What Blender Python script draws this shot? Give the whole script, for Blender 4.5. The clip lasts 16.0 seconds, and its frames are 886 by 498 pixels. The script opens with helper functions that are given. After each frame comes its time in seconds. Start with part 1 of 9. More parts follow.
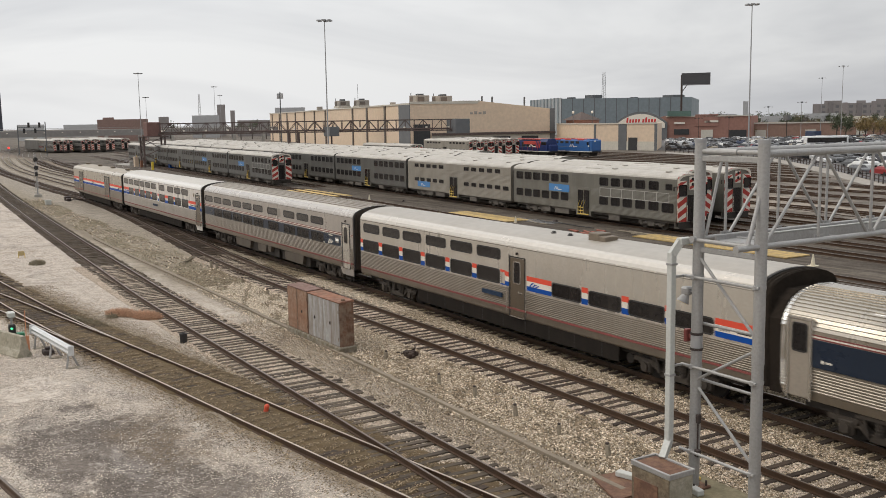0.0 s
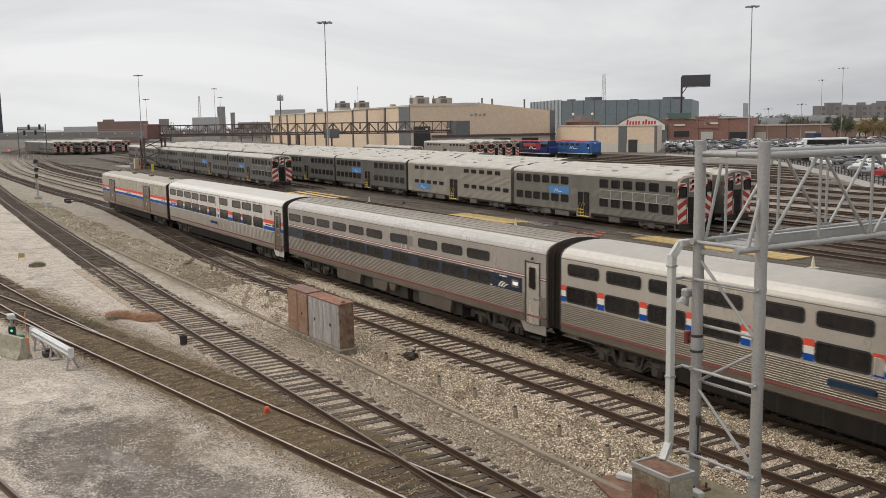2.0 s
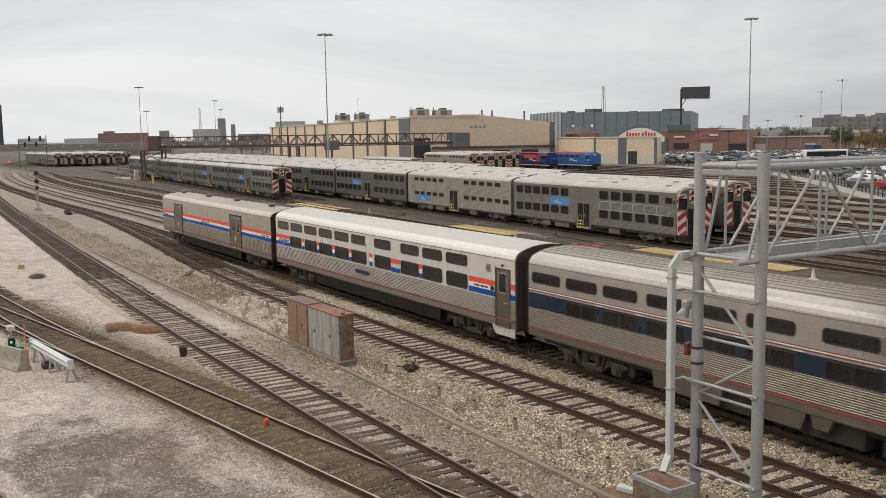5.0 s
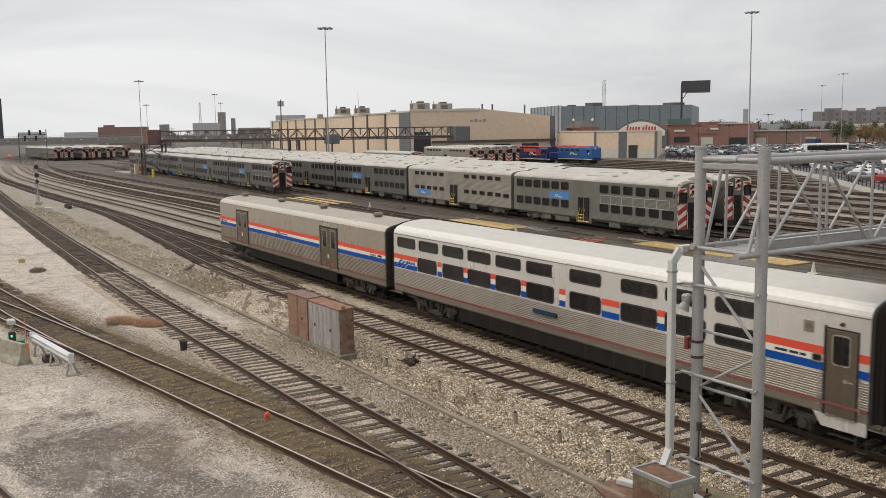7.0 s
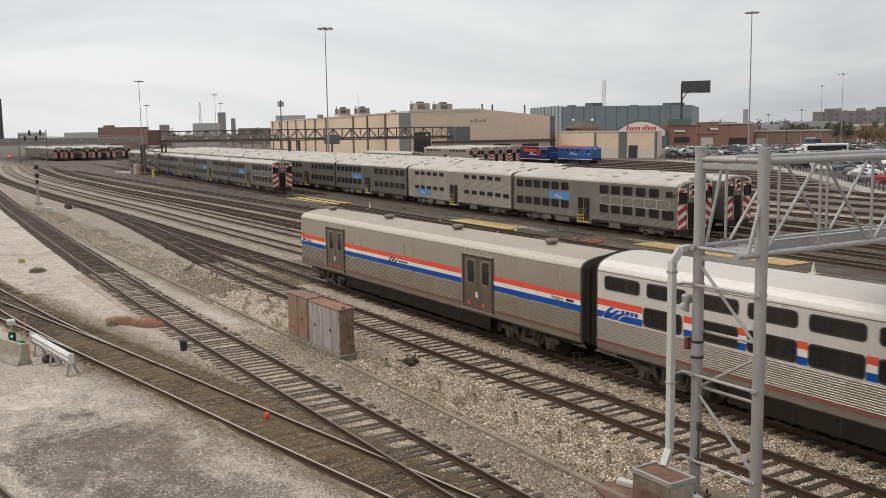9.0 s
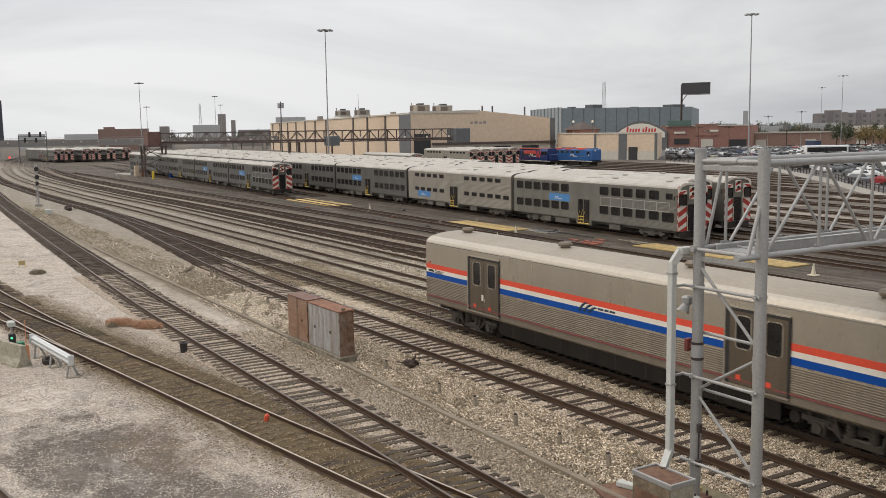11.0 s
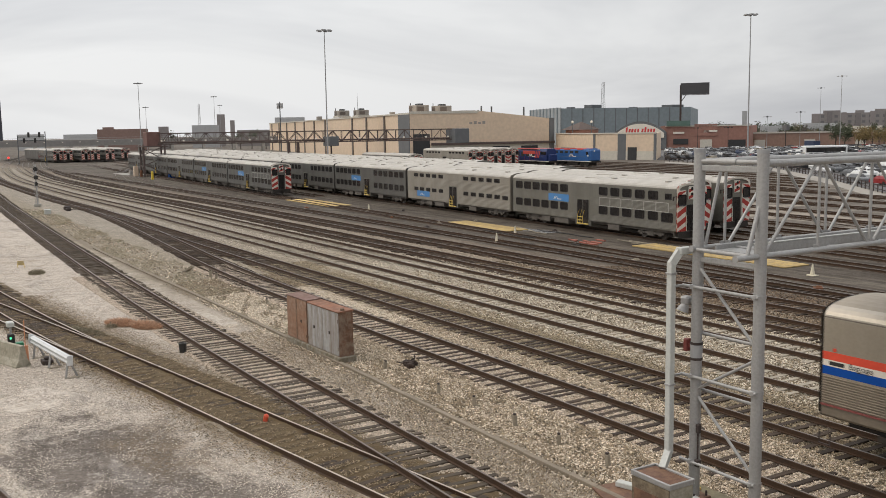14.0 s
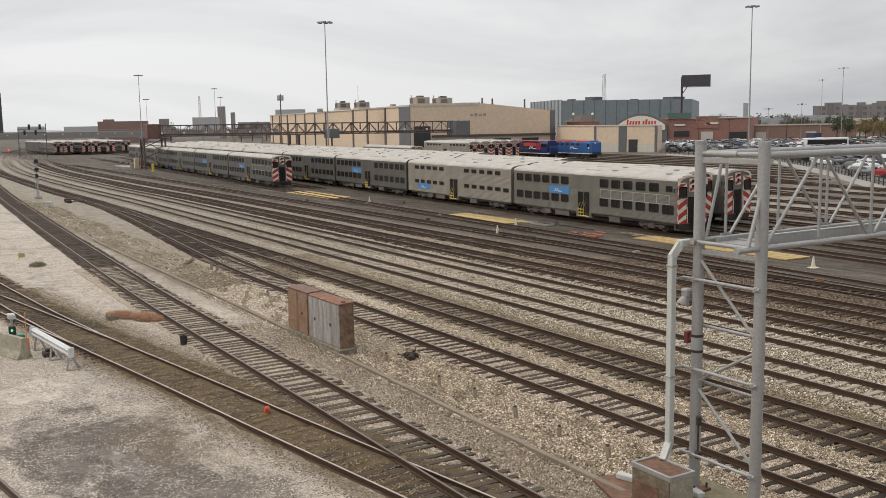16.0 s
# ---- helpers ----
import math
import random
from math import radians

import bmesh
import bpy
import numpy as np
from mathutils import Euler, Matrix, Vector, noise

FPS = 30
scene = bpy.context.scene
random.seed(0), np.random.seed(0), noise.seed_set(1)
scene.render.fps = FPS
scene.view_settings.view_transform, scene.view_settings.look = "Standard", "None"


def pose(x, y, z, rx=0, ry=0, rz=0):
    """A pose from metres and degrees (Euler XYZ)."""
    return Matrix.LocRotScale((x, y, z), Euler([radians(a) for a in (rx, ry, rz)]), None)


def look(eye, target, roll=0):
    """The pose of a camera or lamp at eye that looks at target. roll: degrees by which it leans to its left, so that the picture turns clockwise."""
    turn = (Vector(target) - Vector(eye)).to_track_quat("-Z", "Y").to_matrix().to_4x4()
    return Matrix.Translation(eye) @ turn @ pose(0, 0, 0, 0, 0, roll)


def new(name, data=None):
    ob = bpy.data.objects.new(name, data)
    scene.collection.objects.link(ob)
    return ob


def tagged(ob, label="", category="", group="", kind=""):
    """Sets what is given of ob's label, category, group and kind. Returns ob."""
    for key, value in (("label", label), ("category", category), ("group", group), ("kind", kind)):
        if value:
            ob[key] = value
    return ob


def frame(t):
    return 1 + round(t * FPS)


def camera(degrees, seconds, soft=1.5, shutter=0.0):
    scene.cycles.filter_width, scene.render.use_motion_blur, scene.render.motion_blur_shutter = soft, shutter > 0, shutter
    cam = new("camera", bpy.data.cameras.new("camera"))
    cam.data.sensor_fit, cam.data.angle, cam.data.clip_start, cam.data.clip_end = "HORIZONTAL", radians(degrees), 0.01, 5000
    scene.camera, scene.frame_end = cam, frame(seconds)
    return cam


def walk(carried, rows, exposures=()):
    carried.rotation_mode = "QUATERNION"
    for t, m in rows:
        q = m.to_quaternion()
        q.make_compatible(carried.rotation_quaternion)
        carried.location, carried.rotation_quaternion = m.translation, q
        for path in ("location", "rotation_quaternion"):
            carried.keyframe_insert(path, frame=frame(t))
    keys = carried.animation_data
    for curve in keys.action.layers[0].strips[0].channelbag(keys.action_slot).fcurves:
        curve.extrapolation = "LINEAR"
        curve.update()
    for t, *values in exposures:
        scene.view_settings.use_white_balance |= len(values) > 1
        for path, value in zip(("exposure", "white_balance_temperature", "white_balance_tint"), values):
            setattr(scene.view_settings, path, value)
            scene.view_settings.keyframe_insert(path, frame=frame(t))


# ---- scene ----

EYE = (0.0, 0.0, 8.547)
YAW, PITCH, ROLL = -58.867, -7.195, -0.899     # degrees: from +y to the right, up, lean to the left


def sight(dyaw, dpitch):
    """The camera's pose, turned by small angles (degrees) from its mean view."""
    a, b = radians(YAW + dyaw), radians(PITCH + dpitch)
    d = Vector((math.sin(a) * math.cos(b), math.cos(a) * math.cos(b), math.sin(b)))
    return look(EYE, Vector(EYE) + 50 * d, ROLL)


cam = camera(50.258, 16.0, soft=0.75, shutter=0.3)
SWAY = [(0.0, -.038, -.528), (0.5, 0, -.263), (1.0, 0, -.210), (1.5, -.016, -.273), (2.0, -.041, -.409), (2.5, -.049, -.263),
        (3.0, -.016, -.017), (3.5, -.008, .256), (4.0, -.011, .39), (4.5, -.02, .40), (5.2, -.035, .22), (6.0, -.05, .0), (6.5, -.052, -.05), (7.0, -.052, -.075),
        (7.5, -.052, -.047), (8.0, -.049, -.157), (8.5, -.057, -.078), (9.0, -.052, -.061), (10.0, -.052, -.01), (11.0, -.052, .04),
        (11.5, -.052, .041), (12.0, -.052, -.105), (12.5, -.049, -.078), (13.0, 0, -.053), (13.5, 0, -.053), (14.0, 0, .052),
        (14.5, 0, 0), (15.0, -.022, -.13), (15.5, -.049, -.266), (16.0, -.052, -.415)]
walk(cam, [(t, sight(a, b)) for t, a, b in SWAY], [(0, -0.02, 6700, 10), (16, -0.02, 6700, 10)])

# ---- light: an overcast day ----
SUN_EL, SUN_AZ = radians(50), radians(212)
world = bpy.data.worlds.new("world")
scene.world = world
world.use_nodes = True
wt = world.node_tree
for n in list(wt.nodes):
    wt.nodes.remove(n)


def wnode(kind, **kw):
    n = wt.nodes.new(kind)
    for k, val in kw.items():
        n.inputs[k].default_value = val
    return n


sky = wt.nodes.new("ShaderNodeTexSky")
sky.sky_type, sky.sun_disc, sky.sun_elevation, sky.sun_rotation = "NISHITA", False, SUN_EL, SUN_AZ
sky.dust_density, sky.ozone_density = 4.0, 1.0
scale_sky = wnode("ShaderNodeVectorMath")
scale_sky.operation = "SCALE"
scale_sky.inputs["Scale"].default_value = 0.10
wt.links.new(sky.outputs[0], scale_sky.inputs[0])
tc = wt.nodes.new("ShaderNodeTexCoord")
stretch = wnode("ShaderNodeMapping")
stretch.inputs["Scale"].default_value = (1.2, 1.2, 5.0)
wt.links.new(tc.outputs["Generated"], stretch.inputs[0])
cloud = wnode("ShaderNodeTexNoise", Scale=1.6, Detail=5.0, Roughness=0.55, Distortion=0.6)
wt.links.new(stretch.outputs[0], cloud.inputs["Vector"])
ramp = wt.nodes.new("ShaderNodeValToRGB")
ramp.color_ramp.elements[0].position, ramp.color_ramp.elements[0].color = 0.32, (0.55, 0.57, 0.61, 1)
ramp.color_ramp.elements[1].position, ramp.color_ramp.elements[1].color = 0.62, (0.79, 0.81, 0.835, 1)
wt.links.new(cloud.outputs[0], ramp.inputs[0])
veil = wt.nodes.new("ShaderNodeMix")
veil.data_type = "RGBA"
veil.inputs[0].default_value = 0.9
wt.links.new(scale_sky.outputs[0], veil.inputs[6])
wt.links.new(ramp.outputs[0], veil.inputs[7])
# an overcast sky is brightest overhead
up = wt.nodes.new("ShaderNodeSeparateXYZ")
wt.links.new(tc.outputs["Generated"], up.inputs[0])
lift = wnode("ShaderNodeMapRange")
for i, val in enumerate((0.15, 1.0, 1.0, 2.05), 1):
    lift.inputs[i].default_value = val
wt.links.new(up.outputs[2], lift.inputs[0])
glow = wnode("ShaderNodeMapRange")
for i, val in enumerate((-0.98, -0.45, 1.16, 0.90), 1):
    glow.inputs[i].default_value = val
wt.links.new(up.outputs[0], glow.inputs[0])
both = wt.nodes.new("ShaderNodeMath")
both.operation = "MULTIPLY"
wt.links.new(lift.outputs[0], both.inputs[0])
wt.links.new(glow.outputs[0], both.inputs[1])
bg = wnode("ShaderNodeBackground")
wt.links.new(veil.outputs[2], bg.inputs[0])
wt.links.new(both.outputs[0], bg.inputs[1])
wo = wt.nodes.new("ShaderNodeOutputWorld")
wt.links.new(bg.outputs[0], wo.inputs[0])

sun = new("sun", bpy.data.lights.new("sun", "SUN"))
sun.data.energy, sun.data.angle, sun.data.color = 1.2, radians(35), (1.0, 0.93, 0.82)
sun.matrix_world = look((0, 0, 0), (-math.sin(SUN_AZ) * math.cos(SUN_EL), -math.cos(SUN_AZ) * math.cos(SUN_EL), -math.sin(SUN_EL)))


# ---- materials ----
MATS = {}


def mat(name, col, rough=0.6, metal=0.0, col2=None, fine=25.0, coarse=1.2, amount=0.35, bump=0.0, bump_scale=None, dirt=None, dirt_amount=0.0,
        streak=False, random_tint=0.0, island=0.0, emit=None, spec=0.5):
    """Base colour varied by fine grain and coarse stains, with bump and an optional dirt colour."""
    if name in MATS:
        return MATS[name]
    m = bpy.data.materials.new(name)
    m.use_nodes = True
    t = m.node_tree
    b = t.nodes["Principled BSDF"]
    b.inputs["Metallic"].default_value = metal
    b.inputs["Specular IOR Level"].default_value = spec
    co = t.nodes.new("ShaderNodeTexCoord")
    src = co.outputs["Object"]
    n1 = t.nodes.new("ShaderNodeTexNoise")
    n1.inputs["Scale"].default_value, n1.inputs["Detail"].default_value = fine, 4
    t.links.new(src, n1.inputs["Vector"])
    mp = t.nodes.new("ShaderNodeMapping")
    mp.inputs["Scale"].default_value = (1, 1, 0.12) if streak else (1, 1, 1)
    t.links.new(src, mp.inputs[0])
    n2 = t.nodes.new("ShaderNodeTexNoise")
    n2.inputs["Scale"].default_value, n2.inputs["Detail"].default_value, n2.inputs["Roughness"].default_value = coarse, 6, 0.65
    t.links.new(mp.outputs[0], n2.inputs["Vector"])
    c2 = col2 or tuple(x * 0.62 for x in col)

    def mix(fac, a, bb, lo=0.35, hi=0.65, k=1.0):
        r = t.nodes.new("ShaderNodeMapRange")
        r.inputs[1].default_value, r.inputs[2].default_value, r.inputs[3].default_value, r.inputs[4].default_value = lo, hi, 0, k
        t.links.new(fac, r.inputs[0])
        x = t.nodes.new("ShaderNodeMix")
        x.data_type = "RGBA"
        t.links.new(r.outputs[0], x.inputs[0])
        for sock, val in ((6, a), (7, bb)):
            if isinstance(val, tuple):
                x.inputs[sock].default_value = (*val, 1)
            else:
                t.links.new(val, x.inputs[sock])
        return x.outputs[2]

    c = mix(n2.outputs[0], col, c2, k=amount)
    c = mix(n1.outputs[0], c, tuple(x * 0.55 for x in col), k=amount * 0.6)
    if dirt:
        n3 = t.nodes.new("ShaderNodeTexNoise")
        n3.inputs["Scale"].default_value, n3.inputs["Detail"].default_value, n3.inputs["Roughness"].default_value = coarse * 2.7, 8, 0.7
        t.links.new(mp.outputs[0], n3.inputs["Vector"])
        c = mix(n3.outputs[0], c, dirt, lo=0.42, hi=0.62, k=dirt_amount)
    if random_tint or island:
        info = t.nodes.new("ShaderNodeNewGeometry" if island else "ShaderNodeObjectInfo")
        hs = t.nodes.new("ShaderNodeHueSaturation")
        r = t.nodes.new("ShaderNodeMapRange")
        a = island or random_tint
        r.inputs[3].default_value, r.inputs[4].default_value = 1 - a, 1 + a
        t.links.new(info.outputs["Random Per Island" if island else "Random"], r.inputs[0])
        t.links.new(r.outputs[0], hs.inputs["Value"])
        t.links.new(c, hs.inputs["Color"])
        c = hs.outputs[0]
    t.links.new(c, b.inputs["Base Color"])
    r = t.nodes.new("ShaderNodeMapRange")
    r.inputs[3].default_value, r.inputs[4].default_value = max(0.03, rough - 0.12), min(1, rough + 0.12)
    t.links.new(n2.outputs[0], r.inputs[0])
    t.links.new(r.outputs[0], b.inputs["Roughness"])
    if bump:
        bp = t.nodes.new("ShaderNodeBump")
        bp.inputs["Strength"].default_value, bp.inputs["Distance"].default_value = bump, 0.02
        h = n1.outputs[0]
        if bump_scale:
            v = t.nodes.new("ShaderNodeTexVoronoi")
            v.inputs["Scale"].default_value = bump_scale
            t.links.new(src, v.inputs["Vector"])
            h = v.outputs["Distance"]
        t.links.new(h, bp.inputs["Height"])
        t.links.new(bp.outputs[0], b.inputs["Normal"])
    if emit:
        b.inputs["Emission Color"].default_value, b.inputs["Emission Strength"].default_value = (*emit[:3], 1), emit[3]
    MATS[name] = m
    return m


RAIL = mat("rail_steel", (0.095, 0.054, 0.031), 0.55, 0.4, (0.055, 0.038, 0.03), 30, 2, 0.6)
RAILTOP = mat("rail_head", (0.22, 0.18, 0.15), 0.35, 0.8, (0.16, 0.12, 0.09), 20, 0.6, 0.6)
RAILWORN = mat("worn_rail_head", (0.62, 0.53, 0.42), 0.3, 0.85, (0.36, 0.29, 0.22), 20, 0.6, 0.6)
TIE = mat("tie_wood", (0.042, 0.0273, 0.0176), 0.9, 0, (0.078, 0.0526, 0.0352), 18, 2.5, 0.6, 0.4, random_tint=0.3)
TIEJ = mat("tie_wood_row", (0.0525, 0.0341, 0.0215), 0.9, 0, (0.0975, 0.0658, 0.0429), 18, 2.5, 0.6, 0.4, island=0.3)
TIEP = mat("dusty_tie_wood", (0.0734, 0.0545, 0.0374), 0.9, 0, (0.119, 0.0918, 0.0648), 18, 2.5, 0.6, 0.4, random_tint=0.3)
TIEPJ = mat("dusty_tie_row", (0.0769, 0.0572, 0.0393), 0.9, 0, (0.125, 0.0963, 0.068), 18, 2.5, 0.6, 0.4, island=0.3)
CONC_TIE = mat("tie_concrete", (0.42, 0.365, 0.285), 0.9, 0, (0.22, 0.192, 0.156), 20, 1.5, 0.5, 0.3, island=0.12)
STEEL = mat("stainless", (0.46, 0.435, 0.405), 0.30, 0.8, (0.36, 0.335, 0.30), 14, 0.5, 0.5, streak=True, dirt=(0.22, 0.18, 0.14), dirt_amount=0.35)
# flutes darker than the walls: the reflected dark ground is partly in the colour
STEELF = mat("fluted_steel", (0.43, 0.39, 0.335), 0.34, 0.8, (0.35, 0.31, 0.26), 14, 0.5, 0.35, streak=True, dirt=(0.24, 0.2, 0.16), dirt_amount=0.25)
DULLRED = mat("dull_red_line", (0.245, 0.062, 0.055), 0.6, 0, (0.19, 0.07, 0.06), 12, 0.6, 0.5)
STEELP = mat("silver_paint", (0.72, 0.685, 0.64), 0.28, 0.3, (0.65, 0.615, 0.57), 14, 0.3, 0.3, streak=True, dirt=(0.47, 0.425, 0.37), dirt_amount=0.14)
STEELQ = mat("dulled_silver_paint", (0.62, 0.575, 0.505), 0.28, 0.48, (0.55, 0.505, 0.44), 14, 0.3, 0.35, streak=True, dirt=(0.40, 0.35, 0.285), dirt_amount=0.2)
STEELL = mat("weathered_silver", (0.51, 0.47, 0.43), 0.3, 0.5, (0.43, 0.395, 0.36), 14, 0.35, 0.45, streak=True, dirt=(0.31, 0.275, 0.24), dirt_amount=0.28)
# shoulder materials hold the bright highlight band of the roof edge as colour
SHOULDERL = mat("weathered_roof_shoulder", (0.52, 0.485, 0.445), 0.28, 0.3, (0.43, 0.40, 0.36), 6, 0.3, 0.45, dirt=(0.29, 0.26, 0.225), dirt_amount=0.25)
# browner flutes, again with some ground reflection in the base colour
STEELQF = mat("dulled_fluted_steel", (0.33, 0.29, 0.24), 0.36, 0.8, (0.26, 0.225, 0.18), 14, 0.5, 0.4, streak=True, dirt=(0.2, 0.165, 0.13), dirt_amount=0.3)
SHOULDERQ = mat("dulled_roof_shoulder", (0.60, 0.56, 0.50), 0.26, 0.2, (0.52, 0.48, 0.42), 6, 0.25, 0.35)
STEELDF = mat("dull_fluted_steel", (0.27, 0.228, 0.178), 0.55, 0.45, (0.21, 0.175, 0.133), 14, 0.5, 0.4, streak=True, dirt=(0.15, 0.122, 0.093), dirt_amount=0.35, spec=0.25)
STEELD = mat("dull_steel", (0.475, 0.43, 0.355), 0.28, 0.55, (0.41, 0.365, 0.29), 14, 0.3, 0.3, streak=True, dirt=(0.28, 0.235, 0.175), dirt_amount=0.2)
DOORM = mat("brown_steel_door", (0.17, 0.135, 0.098), 0.34, 0.5, (0.12, 0.095, 0.068), 12, 0.6, 0.5, streak=True, dirt=(0.25, 0.205, 0.155), dirt_amount=0.3)
CHROME = mat("bright_window_rim", (0.72, 0.70, 0.66), 0.22, 0.85, (0.6, 0.57, 0.52), 14, 1.0, 0.3)
# painted highlight: these shoulders are paler than the roofs they border
SHOULDER = mat("white_roof_shoulder", (0.70, 0.67, 0.615), 0.24, 0.15, (0.62, 0.59, 0.535), 6, 0.25, 0.3)
SHOULDERB = mat("tan_roof_shoulder", (0.53, 0.47, 0.385), 0.32, 0.35, (0.44, 0.385, 0.31), 6, 0.25, 0.4)
TRUCK = mat("rusty_truck_frame", (0.0578, 0.0462, 0.036), 0.7, 0.15, (0.0286, 0.0231, 0.019), 9, 1.6, 0.7, dirt=(0.085, 0.068, 0.052), dirt_amount=0.35)
# grime plus the shade under the car body, both in this near-black colour
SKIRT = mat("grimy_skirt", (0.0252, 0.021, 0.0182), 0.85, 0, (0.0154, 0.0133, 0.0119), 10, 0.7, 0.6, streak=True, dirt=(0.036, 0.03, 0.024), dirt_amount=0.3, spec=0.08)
ROOFW = mat("white_roof", (0.52, 0.49, 0.44), 0.45, 0.1, (0.47, 0.44, 0.39), 3, 0.2, 0.35, dirt=(0.40, 0.365, 0.315), dirt_amount=0.15)
ROOFQ = mat("dulled_white_roof", (0.42, 0.39, 0.345), 0.45, 0.15, (0.36, 0.33, 0.285), 3, 0.2, 0.4, dirt=(0.29, 0.255, 0.21), dirt_amount=0.25)
ROOFB = mat("brown_grimy_roof", (0.385, 0.33, 0.258), 0.5, 0.2, (0.325, 0.275, 0.21), 6, 0.25, 0.45, dirt=(0.22, 0.18, 0.137), dirt_amount=0.25)
BELLOWS = mat("grimy_bellows", (0.026, 0.0208, 0.0169), 0.95, 0, (0.0423, 0.0345, 0.0273), 8, 1.0, 0.7, streak=True, spec=0.05)
ROOFG = mat("grey_roof", (0.33, 0.295, 0.25), 0.5, 0.1, (0.26, 0.23, 0.195), 10, 0.35, 0.5, dirt=(0.18, 0.15, 0.125), dirt_amount=0.3)
GLASS = mat("dark_glass", (0.012, 0.012, 0.013), 0.12, 0, (0.04, 0.034, 0.031), 5, 1.3, 0.8, streak=True, spec=0.5)
RUBBER = mat("black_rubber", (0.022, 0.02, 0.019), 0.75, 0, (0.05, 0.045, 0.04), 12, 1, 0.5)
# near-black: shade beneath the vehicles is put into the colour too
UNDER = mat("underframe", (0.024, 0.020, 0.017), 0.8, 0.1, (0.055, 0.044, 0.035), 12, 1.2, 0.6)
RED = mat("red_stripe", (0.72, 0.085, 0.045), 0.5, 0, (0.62, 0.08, 0.05), 12, 0.6, 0.3, spec=0.3)
WHITE = mat("white_stripe", (0.77, 0.715, 0.62), 0.5, 0, (0.66, 0.61, 0.53), 12, 0.6, 0.3)
BLUE = mat("blue_stripe", (0.002, 0.066, 0.33), 0.55, 0, (0.004, 0.068, 0.28), 12, 0.6, 0.3, spec=0.2)
NAVY = mat("navy_band", (0.012, 0.022, 0.042), 0.3, 0, (0.02, 0.034, 0.058), 12, 0.6, 0.35)
GALV = mat("galvanised", (0.395, 0.39, 0.38), 0.55, 0.45, (0.36, 0.355, 0.345), 18, 1.5, 0.5, streak=True, dirt=(0.24, 0.22, 0.20), dirt_amount=0.25)
PALE = mat("pale_grey_paint", (0.52, 0.53, 0.50), 0.55, 0, (0.44, 0.44, 0.41), 16, 1.2, 0.4, streak=True)
RUST = mat("rusty_iron", (0.26, 0.115, 0.06), 0.85, 0.1, (0.13, 0.06, 0.04), 12, 1.5, 0.7, 0.3)
DARKIRON = mat("dark_iron", (0.045, 0.035, 0.032), 0.7, 0.2, (0.09, 0.06, 0.05), 8, 0.5, 0.6)
CONCRETE = mat("concrete", (0.40, 0.38, 0.34), 0.9, 0, (0.28, 0.26, 0.23), 14, 1.0, 0.6, 0.3)
YELLOW = mat("yellow_paint", (0.72, 0.50, 0.10), 0.7, 0, (0.55, 0.40, 0.12), 10, 0.6, 0.6, dirt=(0.22, 0.17, 0.09), dirt_amount=0.35)
TAN = mat("tan_panel", (0.71, 0.555, 0.41), 0.75, 0, (0.65, 0.505, 0.37), 1.0, 0.06, 0.4)
PILASTER = mat("brown_pilaster", (0.16, 0.13, 0.11), 0.7, 0, (0.12, 0.10, 0.085), 1.0, 0.1, 0.4)
GREYPANEL = mat("grey_panel", (0.14, 0.145, 0.15), 0.6, 0, (0.11, 0.11, 0.115), 1.0, 0.1, 0.4)
# cladding and brick lightened so the colour carries some distance haze
BLUEGREY = mat("bluegrey_cladding", (0.232, 0.273, 0.29), 0.6, 0, (0.191, 0.226, 0.244), 0.6, 0.05, 0.5)
BRICK = mat("far_brick", (0.336, 0.174, 0.134), 0.85, 0, (0.269, 0.146, 0.118), 1.0, 0.08, 0.5)
POLEGREY = mat("pole_grey", (0.33, 0.33, 0.33), 0.6, 0.1, (0.40, 0.40, 0.40), 3, 0.2, 0.5)
MASTM = mat("mast_paint", (0.10, 0.105, 0.11), 0.6, 0.2, (0.16, 0.165, 0.17), 3, 0.2, 0.5)


